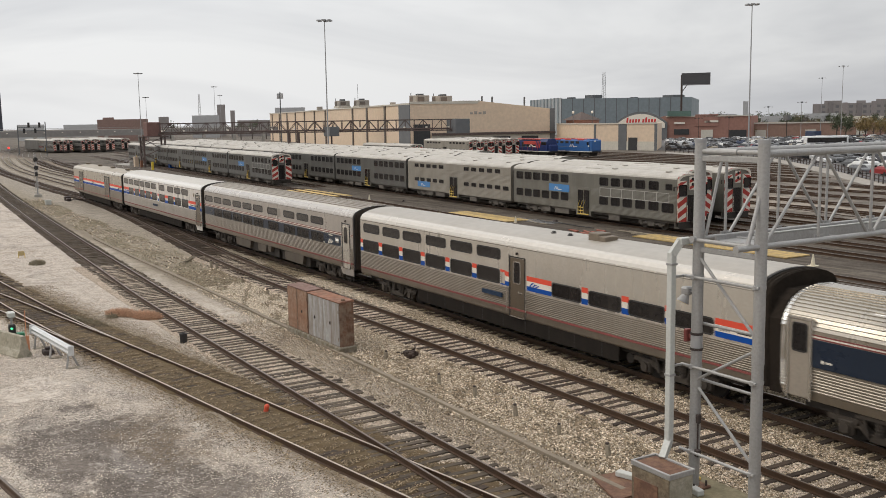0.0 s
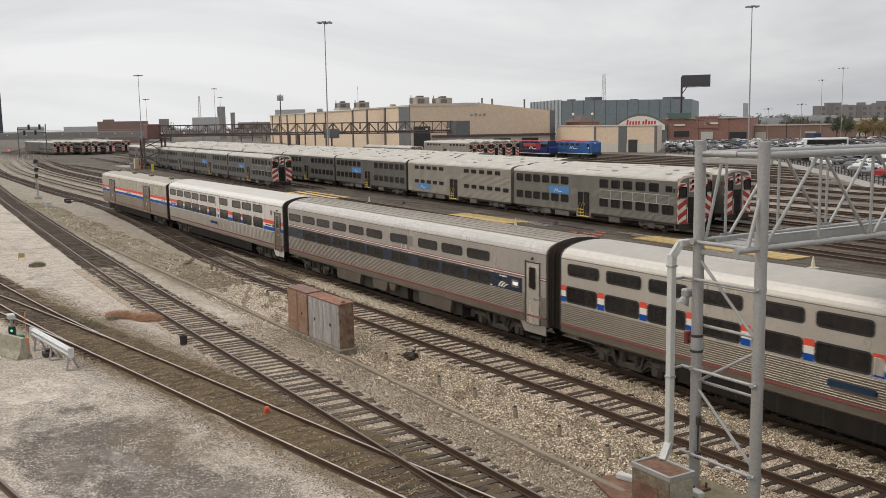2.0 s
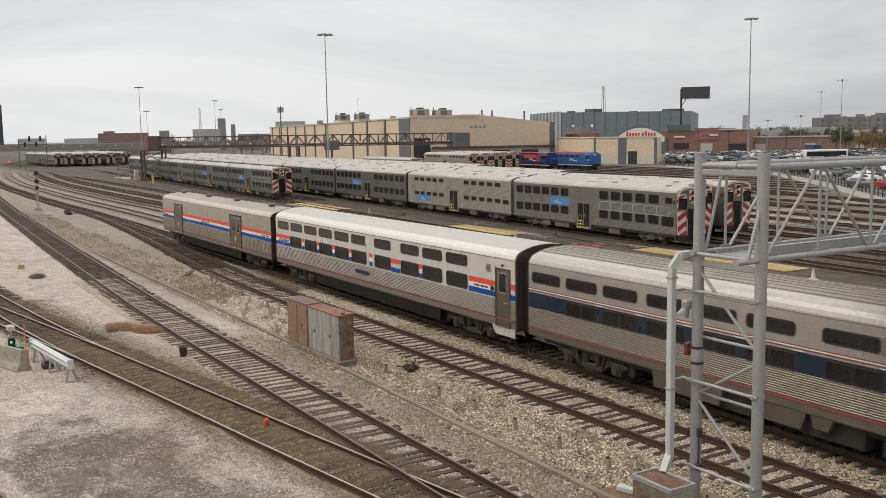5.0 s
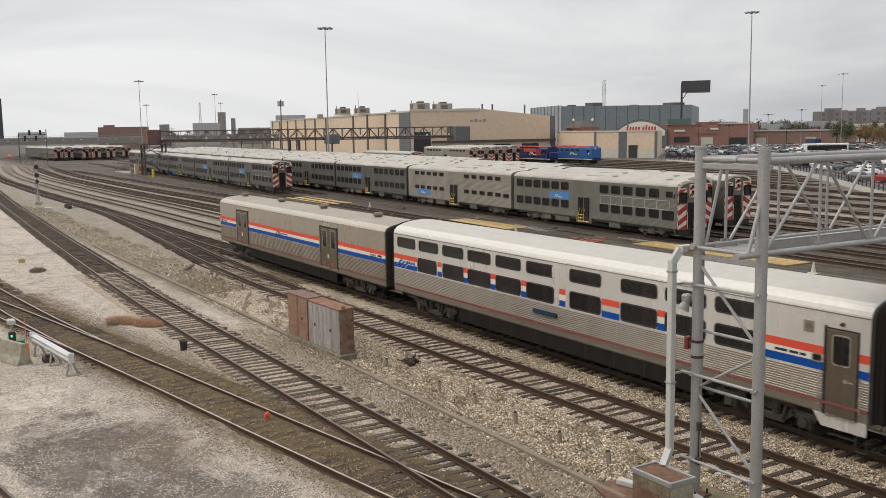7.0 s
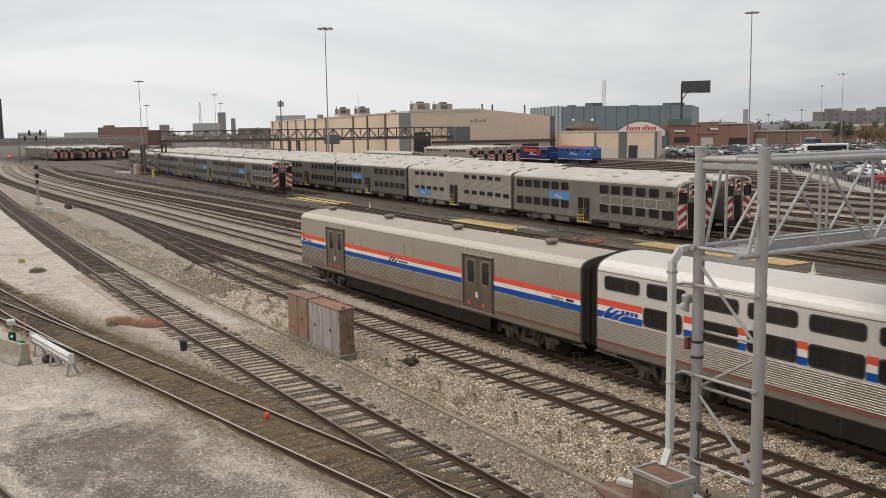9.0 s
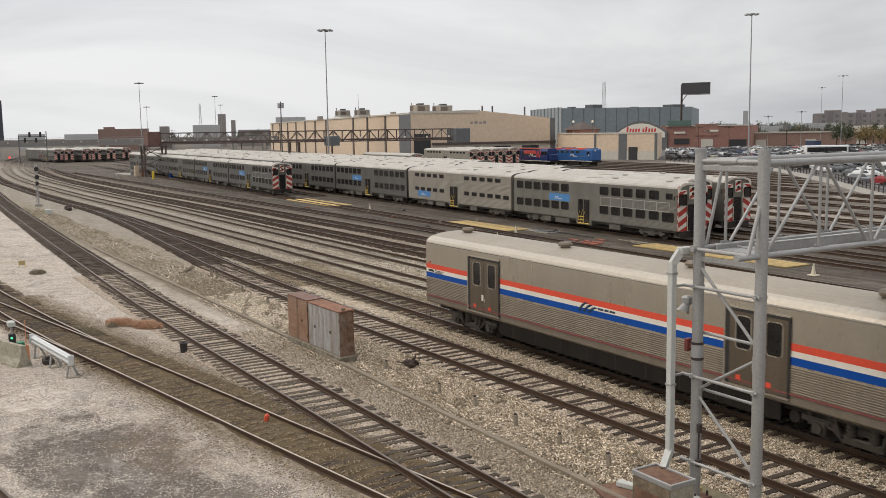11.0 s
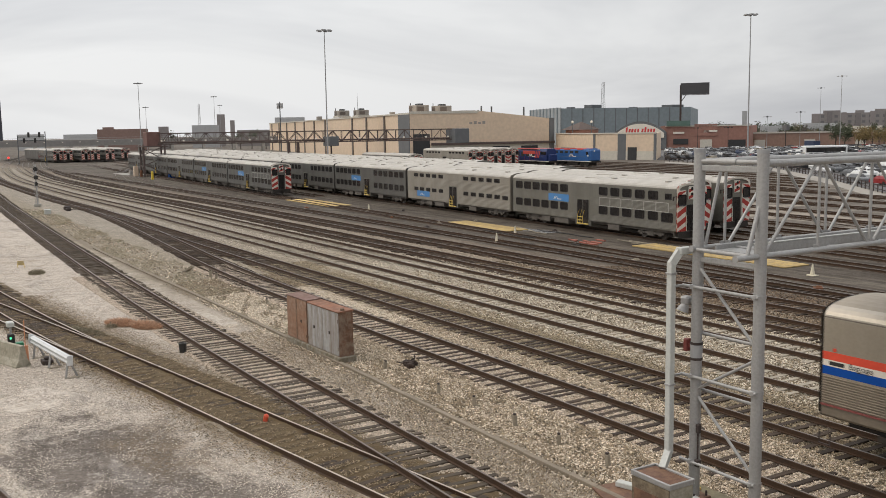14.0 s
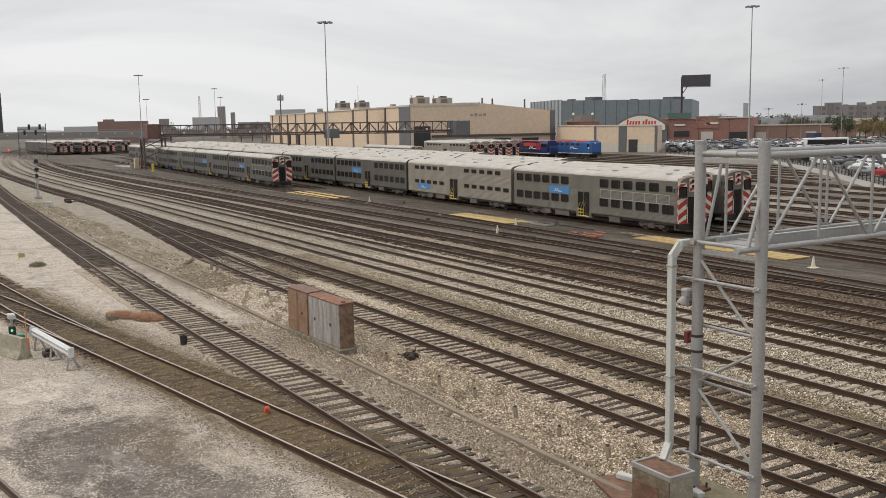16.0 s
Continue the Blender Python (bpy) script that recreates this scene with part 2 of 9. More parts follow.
# ---- mesh building ----
class MB:
    """Collects boxes, tubes and swept profiles into one mesh."""

    def __init__(self):
        self.v, self.f, self.mi = [], [], []

    def add(self, verts, faces, mi=0):
        o = len(self.v)
        self.v += [tuple(p) for p in verts]
        self.f += [tuple(i + o for i in f) for f in faces]
        self.mi += [mi] * len(faces)
        return self

    def box(self, x0, x1, y0, y1, z0, z1, mi=0):
        v = [(x, y, z) for z in (z0, z1) for y in (y0, y1) for x in (x0, x1)]
        return self.add(v, [(0, 2, 3, 1), (4, 5, 7, 6), (0, 1, 5, 4), (2, 6, 7, 3), (0, 4, 6, 2), (1, 3, 7, 5)], mi)

    def bbox(self, x0, x1, y0, y1, z0, z1, b=0.02, mi=0):
        """A box whose edges are chamfered by b."""
        v, f = [], []
        xs, ys, zs = (x0, x1), (y0, y1), (z0, z1)
        for i in range(2):
            for j in range(2):
                for k in range(2):
                    sx, sy, sz = b * (1 - 2 * i), b * (1 - 2 * j), b * (1 - 2 * k)
                    v += [(xs[i], ys[j] + sy, zs[k] + sz), (xs[i] + sx, ys[j], zs[k] + sz), (xs[i] + sx, ys[j] + sy, zs[k])]
        c = lambda i, j, k, a: (i * 4 + j * 2 + k) * 3 + a
        for i in range(2):
            q = [c(i, 0, 0, 0), c(i, 1, 0, 0), c(i, 1, 1, 0), c(i, 0, 1, 0)]
            f.append(tuple(q if i else q[::-1]))
            q = [c(0, i, 0, 1), c(0, i, 1, 1), c(1, i, 1, 1), c(1, i, 0, 1)]
            f.append(tuple(q if i else q[::-1]))
            q = [c(0, 0, i, 2), c(1, 0, i, 2), c(1, 1, i, 2), c(0, 1, i, 2)]
            f.append(tuple(q if i else q[::-1]))
        for a in range(2):
            for d in range(2):
                f.append((c(a, d, 0, 0), c(a, d, 1, 0), c(a, d, 1, 1), c(a, d, 0, 1)))
                f.append((c(a, 0, d, 0), c(a, 1, d, 0), c(a, 1, d, 2), c(a, 0, d, 2)))
                f.append((c(0, a, d, 1), c(1, a, d, 1), c(1, a, d, 2), c(0, a, d, 2)))
        for i in range(2):
            for j in range(2):
                for k in range(2):
                    f.append((c(i, j, k, 0), c(i, j, k, 1), c(i, j, k, 2)))
        return self.add(v, f, mi)

    def tube(self, a, b, r, n=10, r2=None, mi=0, caps=True):
        a, b = Vector(a), Vector(b)
        d = (b - a).normalized()
        u = d.orthogonal().normalized()
        w = d.cross(u)
        r2 = r if r2 is None else r2
        ring = lambda p, q: [p + q * (math.cos(2 * math.pi * i / n) * u + math.sin(2 * math.pi * i / n) * w) for i in range(n)]
        f = [(i, (i + 1) % n, n + (i + 1) % n, n + i) for i in range(n)]
        if caps:
            f += [tuple(range(n))[::-1], tuple(range(n, 2 * n))]
        return self.add(ring(a, r) + ring(b, r2), f, mi)

    def bar(self, a, b, w, h, mi=0):
        """A straight bar of rectangular section between two points."""
        a, b = Vector(a), Vector(b)
        d = (b - a).normalized()
        s = d.cross(Vector((0, 0, 1)))
        s = s.normalized() if s.length > 1e-4 else Vector((1, 0, 0))
        u = s.cross(d)
        v = [p + s * i * w / 2 + u * j * h / 2 for p in (a, b) for i, j in ((-1, -1), (1, -1), (1, 1), (-1, 1))]
        return self.add(v, [(0, 1, 2, 3), (7, 6, 5, 4), (0, 4, 5, 1), (1, 5, 6, 2), (2, 6, 7, 3), (3, 7, 4, 0)], mi)

    def sweep_x(self, prof, x0, x1, mi=None, caps=True, closed=True):
        """A profile of (y, z) drawn out along x; mi: material index for each edge of the profile."""
        n = len(prof)
        v = [(x0, y, z) for y, z in prof] + [(x1, y, z) for y, z in prof]
        for i in range(n if closed else n - 1):
            j = (i + 1) % n
            self.add([v[i], v[j], v[n + j], v[n + i]], [(0, 1, 2, 3)], mi[i] if mi else 0)
        if caps:
            self.add(v[:n], [tuple(range(n))[::-1]], 0)
            self.add(v[n:], [tuple(range(n))], 0)
        return self

    def mesh(self, name, mats, smooth=False):
        me = bpy.data.meshes.new(name)
        me.from_pydata(self.v, [], self.f)
        for m in (mats if isinstance(mats, (list, tuple)) else [mats]):
            me.materials.append(m)
        me.polygons.foreach_set("material_index", self.mi)
        if smooth:
            me.polygons.foreach_set("use_smooth", [True] * len(self.f))
        me.validate()
        bm = bmesh.new()
        bm.from_mesh(me)
        bmesh.ops.remove_doubles(bm, verts=bm.verts, dist=0.0005)
        bmesh.ops.recalc_face_normals(bm, faces=bm.faces)
        bm.to_mesh(me)
        bm.free()
        return me


def part(name, data, material=None, parent=None, label="", at=None, kind=""):
    """One mesh object under a thing or a part; data: an MB or a mesh that is shared."""
    me = data.mesh(name, material) if isinstance(data, MB) else data
    ob = new(name, me)
    ob.parent = parent
    if at is not None:
        ob.matrix_basis = at if isinstance(at, Matrix) else Matrix.Translation(at)
    return tagged(ob, label, kind=kind)


def thing(name, label, category, group="", at=None, kind=""):
    ob = new(name)
    if at is not None:
        ob.matrix_basis = at if isinstance(at, Matrix) else Matrix.Translation(at)
    ob.empty_display_size = 0.2
    return tagged(ob, label, category, group, kind)


def solid(name, mb, material, label, category, group="", kind="", at=None):
    ob = part(name, mb, material, at=at)
    return tagged(ob, label, category, group, kind)


def smooth_line(pts, step):
    """Points at even steps along a smooth curve through pts (Catmull-Rom)."""
    P = [Vector(p) for p in pts]
    P = [2 * P[0] - P[1]] + P + [2 * P[-1] - P[-2]]
    out = []
    for i in range(1, len(P) - 2):
        a, b, c, d = P[i - 1:i + 3]
        n = max(2, int((c - b).length / 0.25))
        for k in range(n):
            t = k / n
            out.append(0.5 * (2 * b + (c - a) * t + (2 * a - 5 * b + 4 * c - d) * t * t + (3 * b - a - 3 * c + d) * t ** 3))
    out.append(P[-2])
    res, acc = [out[0]], 0.0
    for p, q in zip(out, out[1:]):
        acc += (q - p).length
        if acc >= step:
            res.append(q)
            acc -= step
    return res


# ---- ground ----
def smoothstep(a, b, x):
    t = min(1.0, max(0.0, (x - a) / (b - a)))
    return t * t * (3 - 2 * t)


def gz(x, y):
    """Height of the ground: the main line lies higher than the yard behind it."""
    return -0.212 - 0.908 * smoothstep(38.5, 50.0, y) - 0.16 * smoothstep(98.0, 106.0, y)


def rail_z(y):
    return -0.95 * smoothstep(38.5, 50.0, y) - 0.14 * smoothstep(98.0, 106.0, y)


def bend(x):
    """How far the main line swings away from straight, far up the line."""
    k = [(-115, 0), (-140, -.5), (-170, -.6), (-210, 0), (-260, 3.3), (-330, 11), (-420, 25), (-560, 55), (-800, 120)]
    if x >= k[0][0]:
        return 0.0
    for (a, u), (b, w) in zip(k, k[1:]):
        if x >= b:
            t = (a - x) / (a - b)
            return u + (w - u) * t
    return k[-1][1]


def ground_material():
    m = bpy.data.materials.new("yard_ground")
    m.use_nodes = True
    t = m.node_tree
    b = t.nodes["Principled BSDF"]
    N, Lk = t.nodes.new, t.links.new
    co = N("ShaderNodeTexCoord")
    src = co.outputs["Object"]

    def noise_(scale, detail=5, rough=0.6, dist=0.0):
        n = N("ShaderNodeTexNoise")
        n.inputs["Scale"].default_value, n.inputs["Detail"].default_value = scale, detail
        n.inputs["Roughness"].default_value, n.inputs["Distortion"].default_value = rough, dist
        Lk(src, n.inputs["Vector"])
        return n.outputs[0]

    def rng(f, lo, hi, a=0.0, c=1.0):
        r = N("ShaderNodeMapRange")
        for i, val in enumerate((lo, hi, a, c), 1):
            r.inputs[i].default_value = val
        Lk(f, r.inputs[0])
        return r.outputs[0]

    def mix(f, a, c, mode="MIX"):
        x = N("ShaderNodeMix")
        x.data_type, x.blend_type = "RGBA", mode
        if isinstance(f, float):
            x.inputs[0].default_value = f
        else:
            Lk(f, x.inputs[0])
        for s, val in ((6, a), (7, c)):
            if isinstance(val, tuple):
                x.inputs[s].default_value = (*val, 1)
            else:
                Lk(val, x.inputs[s])
        return x.outputs[2]

    def math_(op, a, c):
        x = N("ShaderNodeMath")
        x.operation = op
        for i, val in enumerate((a, c)):
            if isinstance(val, (int, float)):
                x.inputs[i].default_value = val
            else:
                Lk(val, x.inputs[i])
        return x.outputs[0]

    sep = N("ShaderNodeSeparateXYZ")
    Lk(src, sep.inputs[0])
    X, Y = sep.outputs[0], sep.outputs[1]
    wob = math_("MULTIPLY", math_("SUBTRACT", noise_(0.35, 6), 0.5), 5.0)
    yw = math_("ADD", Y, wob)
    # stones: one cell a stone
    vor = N("ShaderNodeTexVoronoi")
    vor.inputs["Scale"].default_value = 15.0
    Lk(src, vor.inputs["Vector"])
    hsv = N("ShaderNodeSeparateColor")
    Lk(vor.outputs["Color"], hsv.inputs[0])
    gray = N("ShaderNodeValToRGB")
    e = gray.color_ramp.elements
    e[0].position, e[0].color = 0.0, (0.045, 0.031, 0.019, 1)
    e[1].position, e[1].color = 1.0, (0.66, 0.585, 0.475, 1)
    mid = e.new(0.45)
    mid.color = (0.175, 0.137, 0.094, 1)
    Lk(hsv.outputs[0], gray.inputs[0])
    gravel = mix(rng(noise_(0.8, 6), 0.4, 0.7, 0, 0.5), gray.outputs[0], (0.215, 0.165, 0.108))
    gravel = mix(rng(noise_(4.5, 6, 0.8), 0.40, 0.53, 0.45, 0), gravel, (0.075, 0.055, 0.037))
    gravel = mix(rng(noise_(6.0, 6, 0.8), 0.52, 0.64, 0, 0.6), gravel, (0.66, 0.58, 0.46))
    # dusty lot of fine grey chippings, with damp and oily stains
    v2 = N("ShaderNodeTexVoronoi")
    v2.inputs["Scale"].default_value = 16.0
    Lk(src, v2.inputs["Vector"])
    s2 = N("ShaderNodeSeparateColor")
    Lk(v2.outputs["Color"], s2.inputs[0])
    lot = mix(rng(s2.outputs[0], 0.1, 0.9, 0, 0.75), (0.61, 0.535, 0.46), (0.16, 0.13, 0.105))
    lot = mix(rng(noise_(0.3, 7, 0.62, 0.8), 0.54, 0.62, 0, 0.6), lot, (0.19, 0.165, 0.145))
    lot = mix(rng(noise_(0.45, 6, 0.6), 0.58, 0.72, 0, 0.55), lot, (0.26, 0.20, 0.13))
    # a wide dark oily stain in the middle of the lot
    ex, ey = math_("MULTIPLY", math_("ADD", X, 25.2), 0.19), math_("MULTIPLY", math_("ADD", Y, -5.0), 0.44)
    ring = math_("ADD", math_("MULTIPLY", ex, ex), math_("MULTIPLY", ey, ey))
    ring = math_("ADD", ring, math_("MULTIPLY", math_("SUBTRACT", noise_(0.42, 7, 0.66, 0.8), 0.5), 5.5))
    lot = mix(rng(ring, 1.1, 0.6, 0, 0.85), lot, (0.118, 0.098, 0.085))
    # its thinner grey run-out towards the spur
    gx, gy = math_("MULTIPLY", math_("ADD", X, 20.9), 0.36), math_("MULTIPLY", math_("ADD", Y, -6.9), 0.75)
    ring3 = math_("ADD", math_("MULTIPLY", gx, gx), math_("MULTIPLY", gy, gy))
    ring3 = math_("ADD", ring3, math_("MULTIPLY", math_("SUBTRACT", noise_(0.7, 8, 0.7, 0.4), 0.5), 4.0))
    lot = mix(rng(ring3, 1.2, 0.5, 0, 0.75), lot, (0.15, 0.125, 0.105))
    # a pale dried puddle inside it
    px_, py_ = math_("MULTIPLY", math_("ADD", X, 24.6), 0.62), math_("MULTIPLY", math_("ADD", Y, -5.2), 2.0)
    pool = math_("ADD", math_("MULTIPLY", px_, px_), math_("MULTIPLY", py_, py_))
    pool = math_("ADD", pool, math_("MULTIPLY", math_("SUBTRACT", noise_(1.6, 6, 0.7), 0.5), 1.6))
    lot = mix(rng(pool, 0.9, 0.6, 0, 0.75), lot, (0.29, 0.26, 0.235))
    # brown earth beside it, trodden in
    fx, fy = math_("MULTIPLY", math_("ADD", X, 26.2), 0.3), math_("MULTIPLY", math_("ADD", Y, -6.7), 0.6)
    ring2 = math_("ADD", math_("MULTIPLY", fx, fx), math_("MULTIPLY", fy, fy))
    ring2 = math_("ADD", ring2, math_("MULTIPLY", math_("SUBTRACT", noise_(0.9, 8, 0.75), 0.5), 3.0))
    lot = mix(rng(ring2, 1.1, 0.3, 0, 0.65), lot, (0.20, 0.15, 0.10))
    lot = mix(rng(noise_(2.6, 8, 0.78), 0.52, 0.68, 0, 0.6), lot, (0.60, 0.55, 0.49))
    lot = mix(rng(noise_(0.9, 7, 0.7), 0.60, 0.70, 0, 0.5), lot, (0.17, 0.13, 0.095))
    lot = mix(rng(noise_(5.5, 6, 0.8), 0.40, 0.54, 0.35, 0), lot, (0.13, 0.105, 0.085))
    dry = math_("MULTIPLY", rng(ring, 0.5, 1.1), rng(ring3, 0.5, 1.2))
    lot = mix(math_("MULTIPLY", dry, rng(noise_(1.0, 7, 0.75, 0.3), 0.44, 0.66, 0, 0.5)), lot, (0.70, 0.635, 0.555))
    # brown oily dirt of the yard, ash and cinders
    dirt = mix(rng(noise_(0.6, 8, 0.7), 0.4, 0.65), (0.062, 0.05, 0.04), (0.105, 0.088, 0.07))
    dirt = mix(rng(noise_(9.0, 4), 0.45, 0.7, 0, 0.6), dirt, (0.16, 0.14, 0.115))
    dirt = mix(rng(noise_(0.35, 7, 0.7, 0.5), 0.55, 0.68, 0, 0.6), dirt, (0.20, 0.175, 0.145))
    dirt = mix(rng(noise_(0.8, 8, 0.75), 0.60, 0.70, 0, 0.6), dirt, (0.12, 0.066, 0.042))
    far = mix(rng(noise_(0.05, 6), 0.4, 0.6), (0.108, 0.093, 0.078), (0.165, 0.144, 0.122))
    far = mix(rng(noise_(0.4, 8, 0.75, 0.5), 0.5, 0.66, 0, 0.6), far, (0.30, 0.265, 0.225))
    far = mix(rng(noise_(0.9, 8, 0.7), 0.56, 0.68, 0, 0.6), far, (0.09, 0.074, 0.062))
    # streaks of ash and oil drawn out along the yard rails
    mp = N("ShaderNodeMapping")
    mp.inputs["Scale"].default_value, mp.inputs["Rotation"].default_value = (0.10, 1.0, 1.0), (0, 0, 0.05)
    Lk(src, mp.inputs[0])
    st = N("ShaderNodeTexNoise")
    st.inputs["Scale"].default_value, st.inputs["Detail"].default_value, st.inputs["Roughness"].default_value = 0.9, 7, 0.72
    Lk(mp.outputs[0], st.inputs["Vector"])
    dirt = mix(rng(st.outputs[0], 0.40, 0.50, 0.75, 0), dirt, (0.042, 0.032, 0.025))
    dirt = mix(rng(st.outputs[0], 0.54, 0.66, 0, 0.65), dirt, (0.185, 0.155, 0.122))
    far = mix(rng(st.outputs[0], 0.38, 0.48, 0.6, 0), far, (0.085, 0.068, 0.055))
    patch = math_("MULTIPLY", rng(math_("ADD", Y, math_("MULTIPLY", wob, 2.0)), 62.0, 70.0), rng(noise_(0.12, 6, 0.7), 0.46, 0.56, 0, 0.8))
    far = mix(math_("MULTIPLY", patch, rng(X, -110.0, -80.0)), far, (0.33, 0.285, 0.235))
    # brown earth spread along the sunk spur
    off = math_("ADD", math_("SUBTRACT", Y, math_("ADD", math_("MULTIPLY", X, 0.165), 13.7)), math_("MULTIPLY", wob, 0.35))
    beside = math_("MULTIPLY", rng(off, -1.45, -0.9), rng(off, 3.3, 1.8))
    lot = mix(math_("MULTIPLY", beside, rng(noise_(1.7, 8, 0.75), 0.36, 0.56, 0.35, 0.85)), lot, (0.185, 0.142, 0.092))
    yn = math_("ADD", Y, math_("MULTIPLY", wob, 0.15))
    lot = mix(math_("MULTIPLY", rng(Y, 12.9, 13.2), rng(math_("ADD", X, wob), -36.0, -24.0, 0, 0.7)), lot, (0.20, 0.16, 0.115))
    c = mix(rng(yn, 14.15, 14.6), lot, gravel)
    # earthy band with little stone between the near spur and the main line, up the line
    band = math_("MULTIPLY", rng(yw, 12.5, 14.5), rng(yw, 19.0, 16.8))
    band = math_("MULTIPLY", band, rng(math_("ADD", X, math_("MULTIPLY", wob, 3.0)), -36.0, -54.0))
    earth = mix(rng(noise_(1.3, 8, 0.75), 0.42, 0.62), (0.205, 0.172, 0.13), (0.33, 0.285, 0.22))
    c = mix(math_("MULTIPLY", band, 0.9), c, earth)
    # the line is greyer further up
    upline = math_("MULTIPLY", rng(X, -55.0, -95.0, 0, 0.6), rng(Y, 16.5, 18.5))
    c = mix(upline, c, mix(rng(noise_(0.7, 7, 0.7), 0.42, 0.6), (0.235, 0.21, 0.18), (0.34, 0.305, 0.262)))
    ys = math_("ADD", Y, math_("MULTIPLY", wob, 0.12))
    spur = math_("MULTIPLY", rng(ys, 14.2, 14.5), rng(ys, 15.2, 14.85))
    c = mix(math_("MULTIPLY", spur, 0.7), c, (0.205, 0.17, 0.13))
    # main track bed tinted darker for the shade under the passing train
    shaded = math_("MULTIPLY", rng(Y, 20.9, 21.7), rng(Y, 24.6, 23.9))
    c = mix(math_("MULTIPLY", shaded, 0.25), c, (0.16, 0.125, 0.09))
    c = mix(rng(yw, 33.5, 37.0, 0, 0.62), c, mix(rng(noise_(2.2, 7, 0.7), 0.42, 0.6), (0.115, 0.085, 0.064), (0.20, 0.145, 0.10)))
    c = mix(rng(yw, 38.5, 41.5), c, dirt)
    c = mix(rng(yw, 64.0, 82.0), c, far)
    # far up the yard the dirt pales: distance haze mixed into its colour
    c = mix(math_("MULTIPLY", rng(yw, 38.5, 42.0), rng(X, -150.0, -240.0, 0, 0.5)), c, far)
    Lk(c, b.inputs["Base Color"])
    b.inputs["Roughness"].default_value = 0.95
    b.inputs["Specular IOR Level"].default_value = 0.2
    bp = N("ShaderNodeBump")
    bp.inputs["Strength"].default_value, bp.inputs["Distance"].default_value = 0.9, 0.03
    Lk(vor.outputs["Distance"], bp.inputs["Height"])
    bp.invert = True
    Lk(bp.outputs[0], b.inputs["Normal"])
    return m


def spaced(*spans):
    out = []
    for a, b, s in spans:
        n = max(1, round((b - a) / s))
        out += [a + (b - a) * i / n for i in range(n)]
    return out + [spans[-1][1]]


def build_ground():
    xs = spaced((-4000, -1000, 500), (-1000, -300, 50), (-300, -80, 5), (-80, -5, 0.5), (-5, 40, 3), (40, 4000, 800))
    ys = spaced((-1500, -60, 300), (-60, -6, 6), (-6, 38, 0.5), (38, 52, 1), (52, 120, 6), (120, 600, 60), (600, 4500, 650))
    v = []
    for y in ys:
        for x in xs:
            n = 0.022 * noise.noise(Vector((x * 0.35, y * 0.35, 0))) + 0.016 * noise.noise(Vector((x * 1.9, y * 1.9, 3)))
            if y < 9:
                n *= 2.2
            v.append((x, y, gz(x, y) + n - 0.012))
    w = len(xs)
    f = [(j * w + i, j * w + i + 1, (j + 1) * w + i + 1, (j + 1) * w + i) for j in range(len(ys) - 1) for i in range(w - 1)]
    mb = MB()
    mb.v, mb.f, mb.mi = v, f, [0] * len(f)
    me = bpy.data.meshes.new("ground")
    me.from_pydata(v, [], f)
    me.materials.append(ground_material())
    me.polygons.foreach_set("use_smooth", [True] * len(f))
    return tagged(new("ground", me), "grey ballast and dark cinder ground of a railway yard", "ground", kind="structure")


ground = build_ground()

# ---- tracks ----
RAILPROF = [(-.07, -.17), (.07, -.17), (.07, -.155), (.012, -.14), (.012, -.045), (.037, -.035), (.037, -.004), (.03, 0), (-.03, 0), (-.037, -.004), (-.037, -.035), (-.012, -.045), (-.012, -.14), (-.07, -.155)]
tie_mesh = MB().bbox(-.10, .10, -1.3, 1.3, -.33, -.17, 0.012).mesh("tie", TIE)
tie_mesh_dusty = MB().bbox(-.10, .10, -1.3, 1.3, -.33, -.17, 0.012).mesh("tie", TIEP)


TIE_SPOTS = []


def rail_mesh(line, off, gauge_off, head=None):
    mb = MB()
    n = len(RAILPROF)
    rows = []
    for i, p in enumerate(line):
        a, b = line[max(0, i - 1)], line[min(len(line) - 1, i + 1)]
        d = (b - a)
        d.z = 0
        d.normalize()
        s = Vector((-d.y, d.x, 0))
        rows.append([p + s * (off + u) + Vector((0, 0, w)) for u, w in RAILPROF])
    for r in rows:
        mb.v += [tuple(p) for p in r]
    for k in range(len(rows) - 1):
        for i in range(n):
            j = (i + 1) % n
            mb.f.append((k * n + i, k * n + j, (k + 1) * n + j, (k + 1) * n + i))
            mb.mi.append(1 if i == 7 else 0)
    me = bpy.data.meshes.new("rail")
    me.from_pydata(mb.v, [], mb.f)
    me.materials.append(RAIL)
    me.materials.append(head or RAILTOP)
    me.polygons.foreach_set("material_index", mb.mi)
    return me


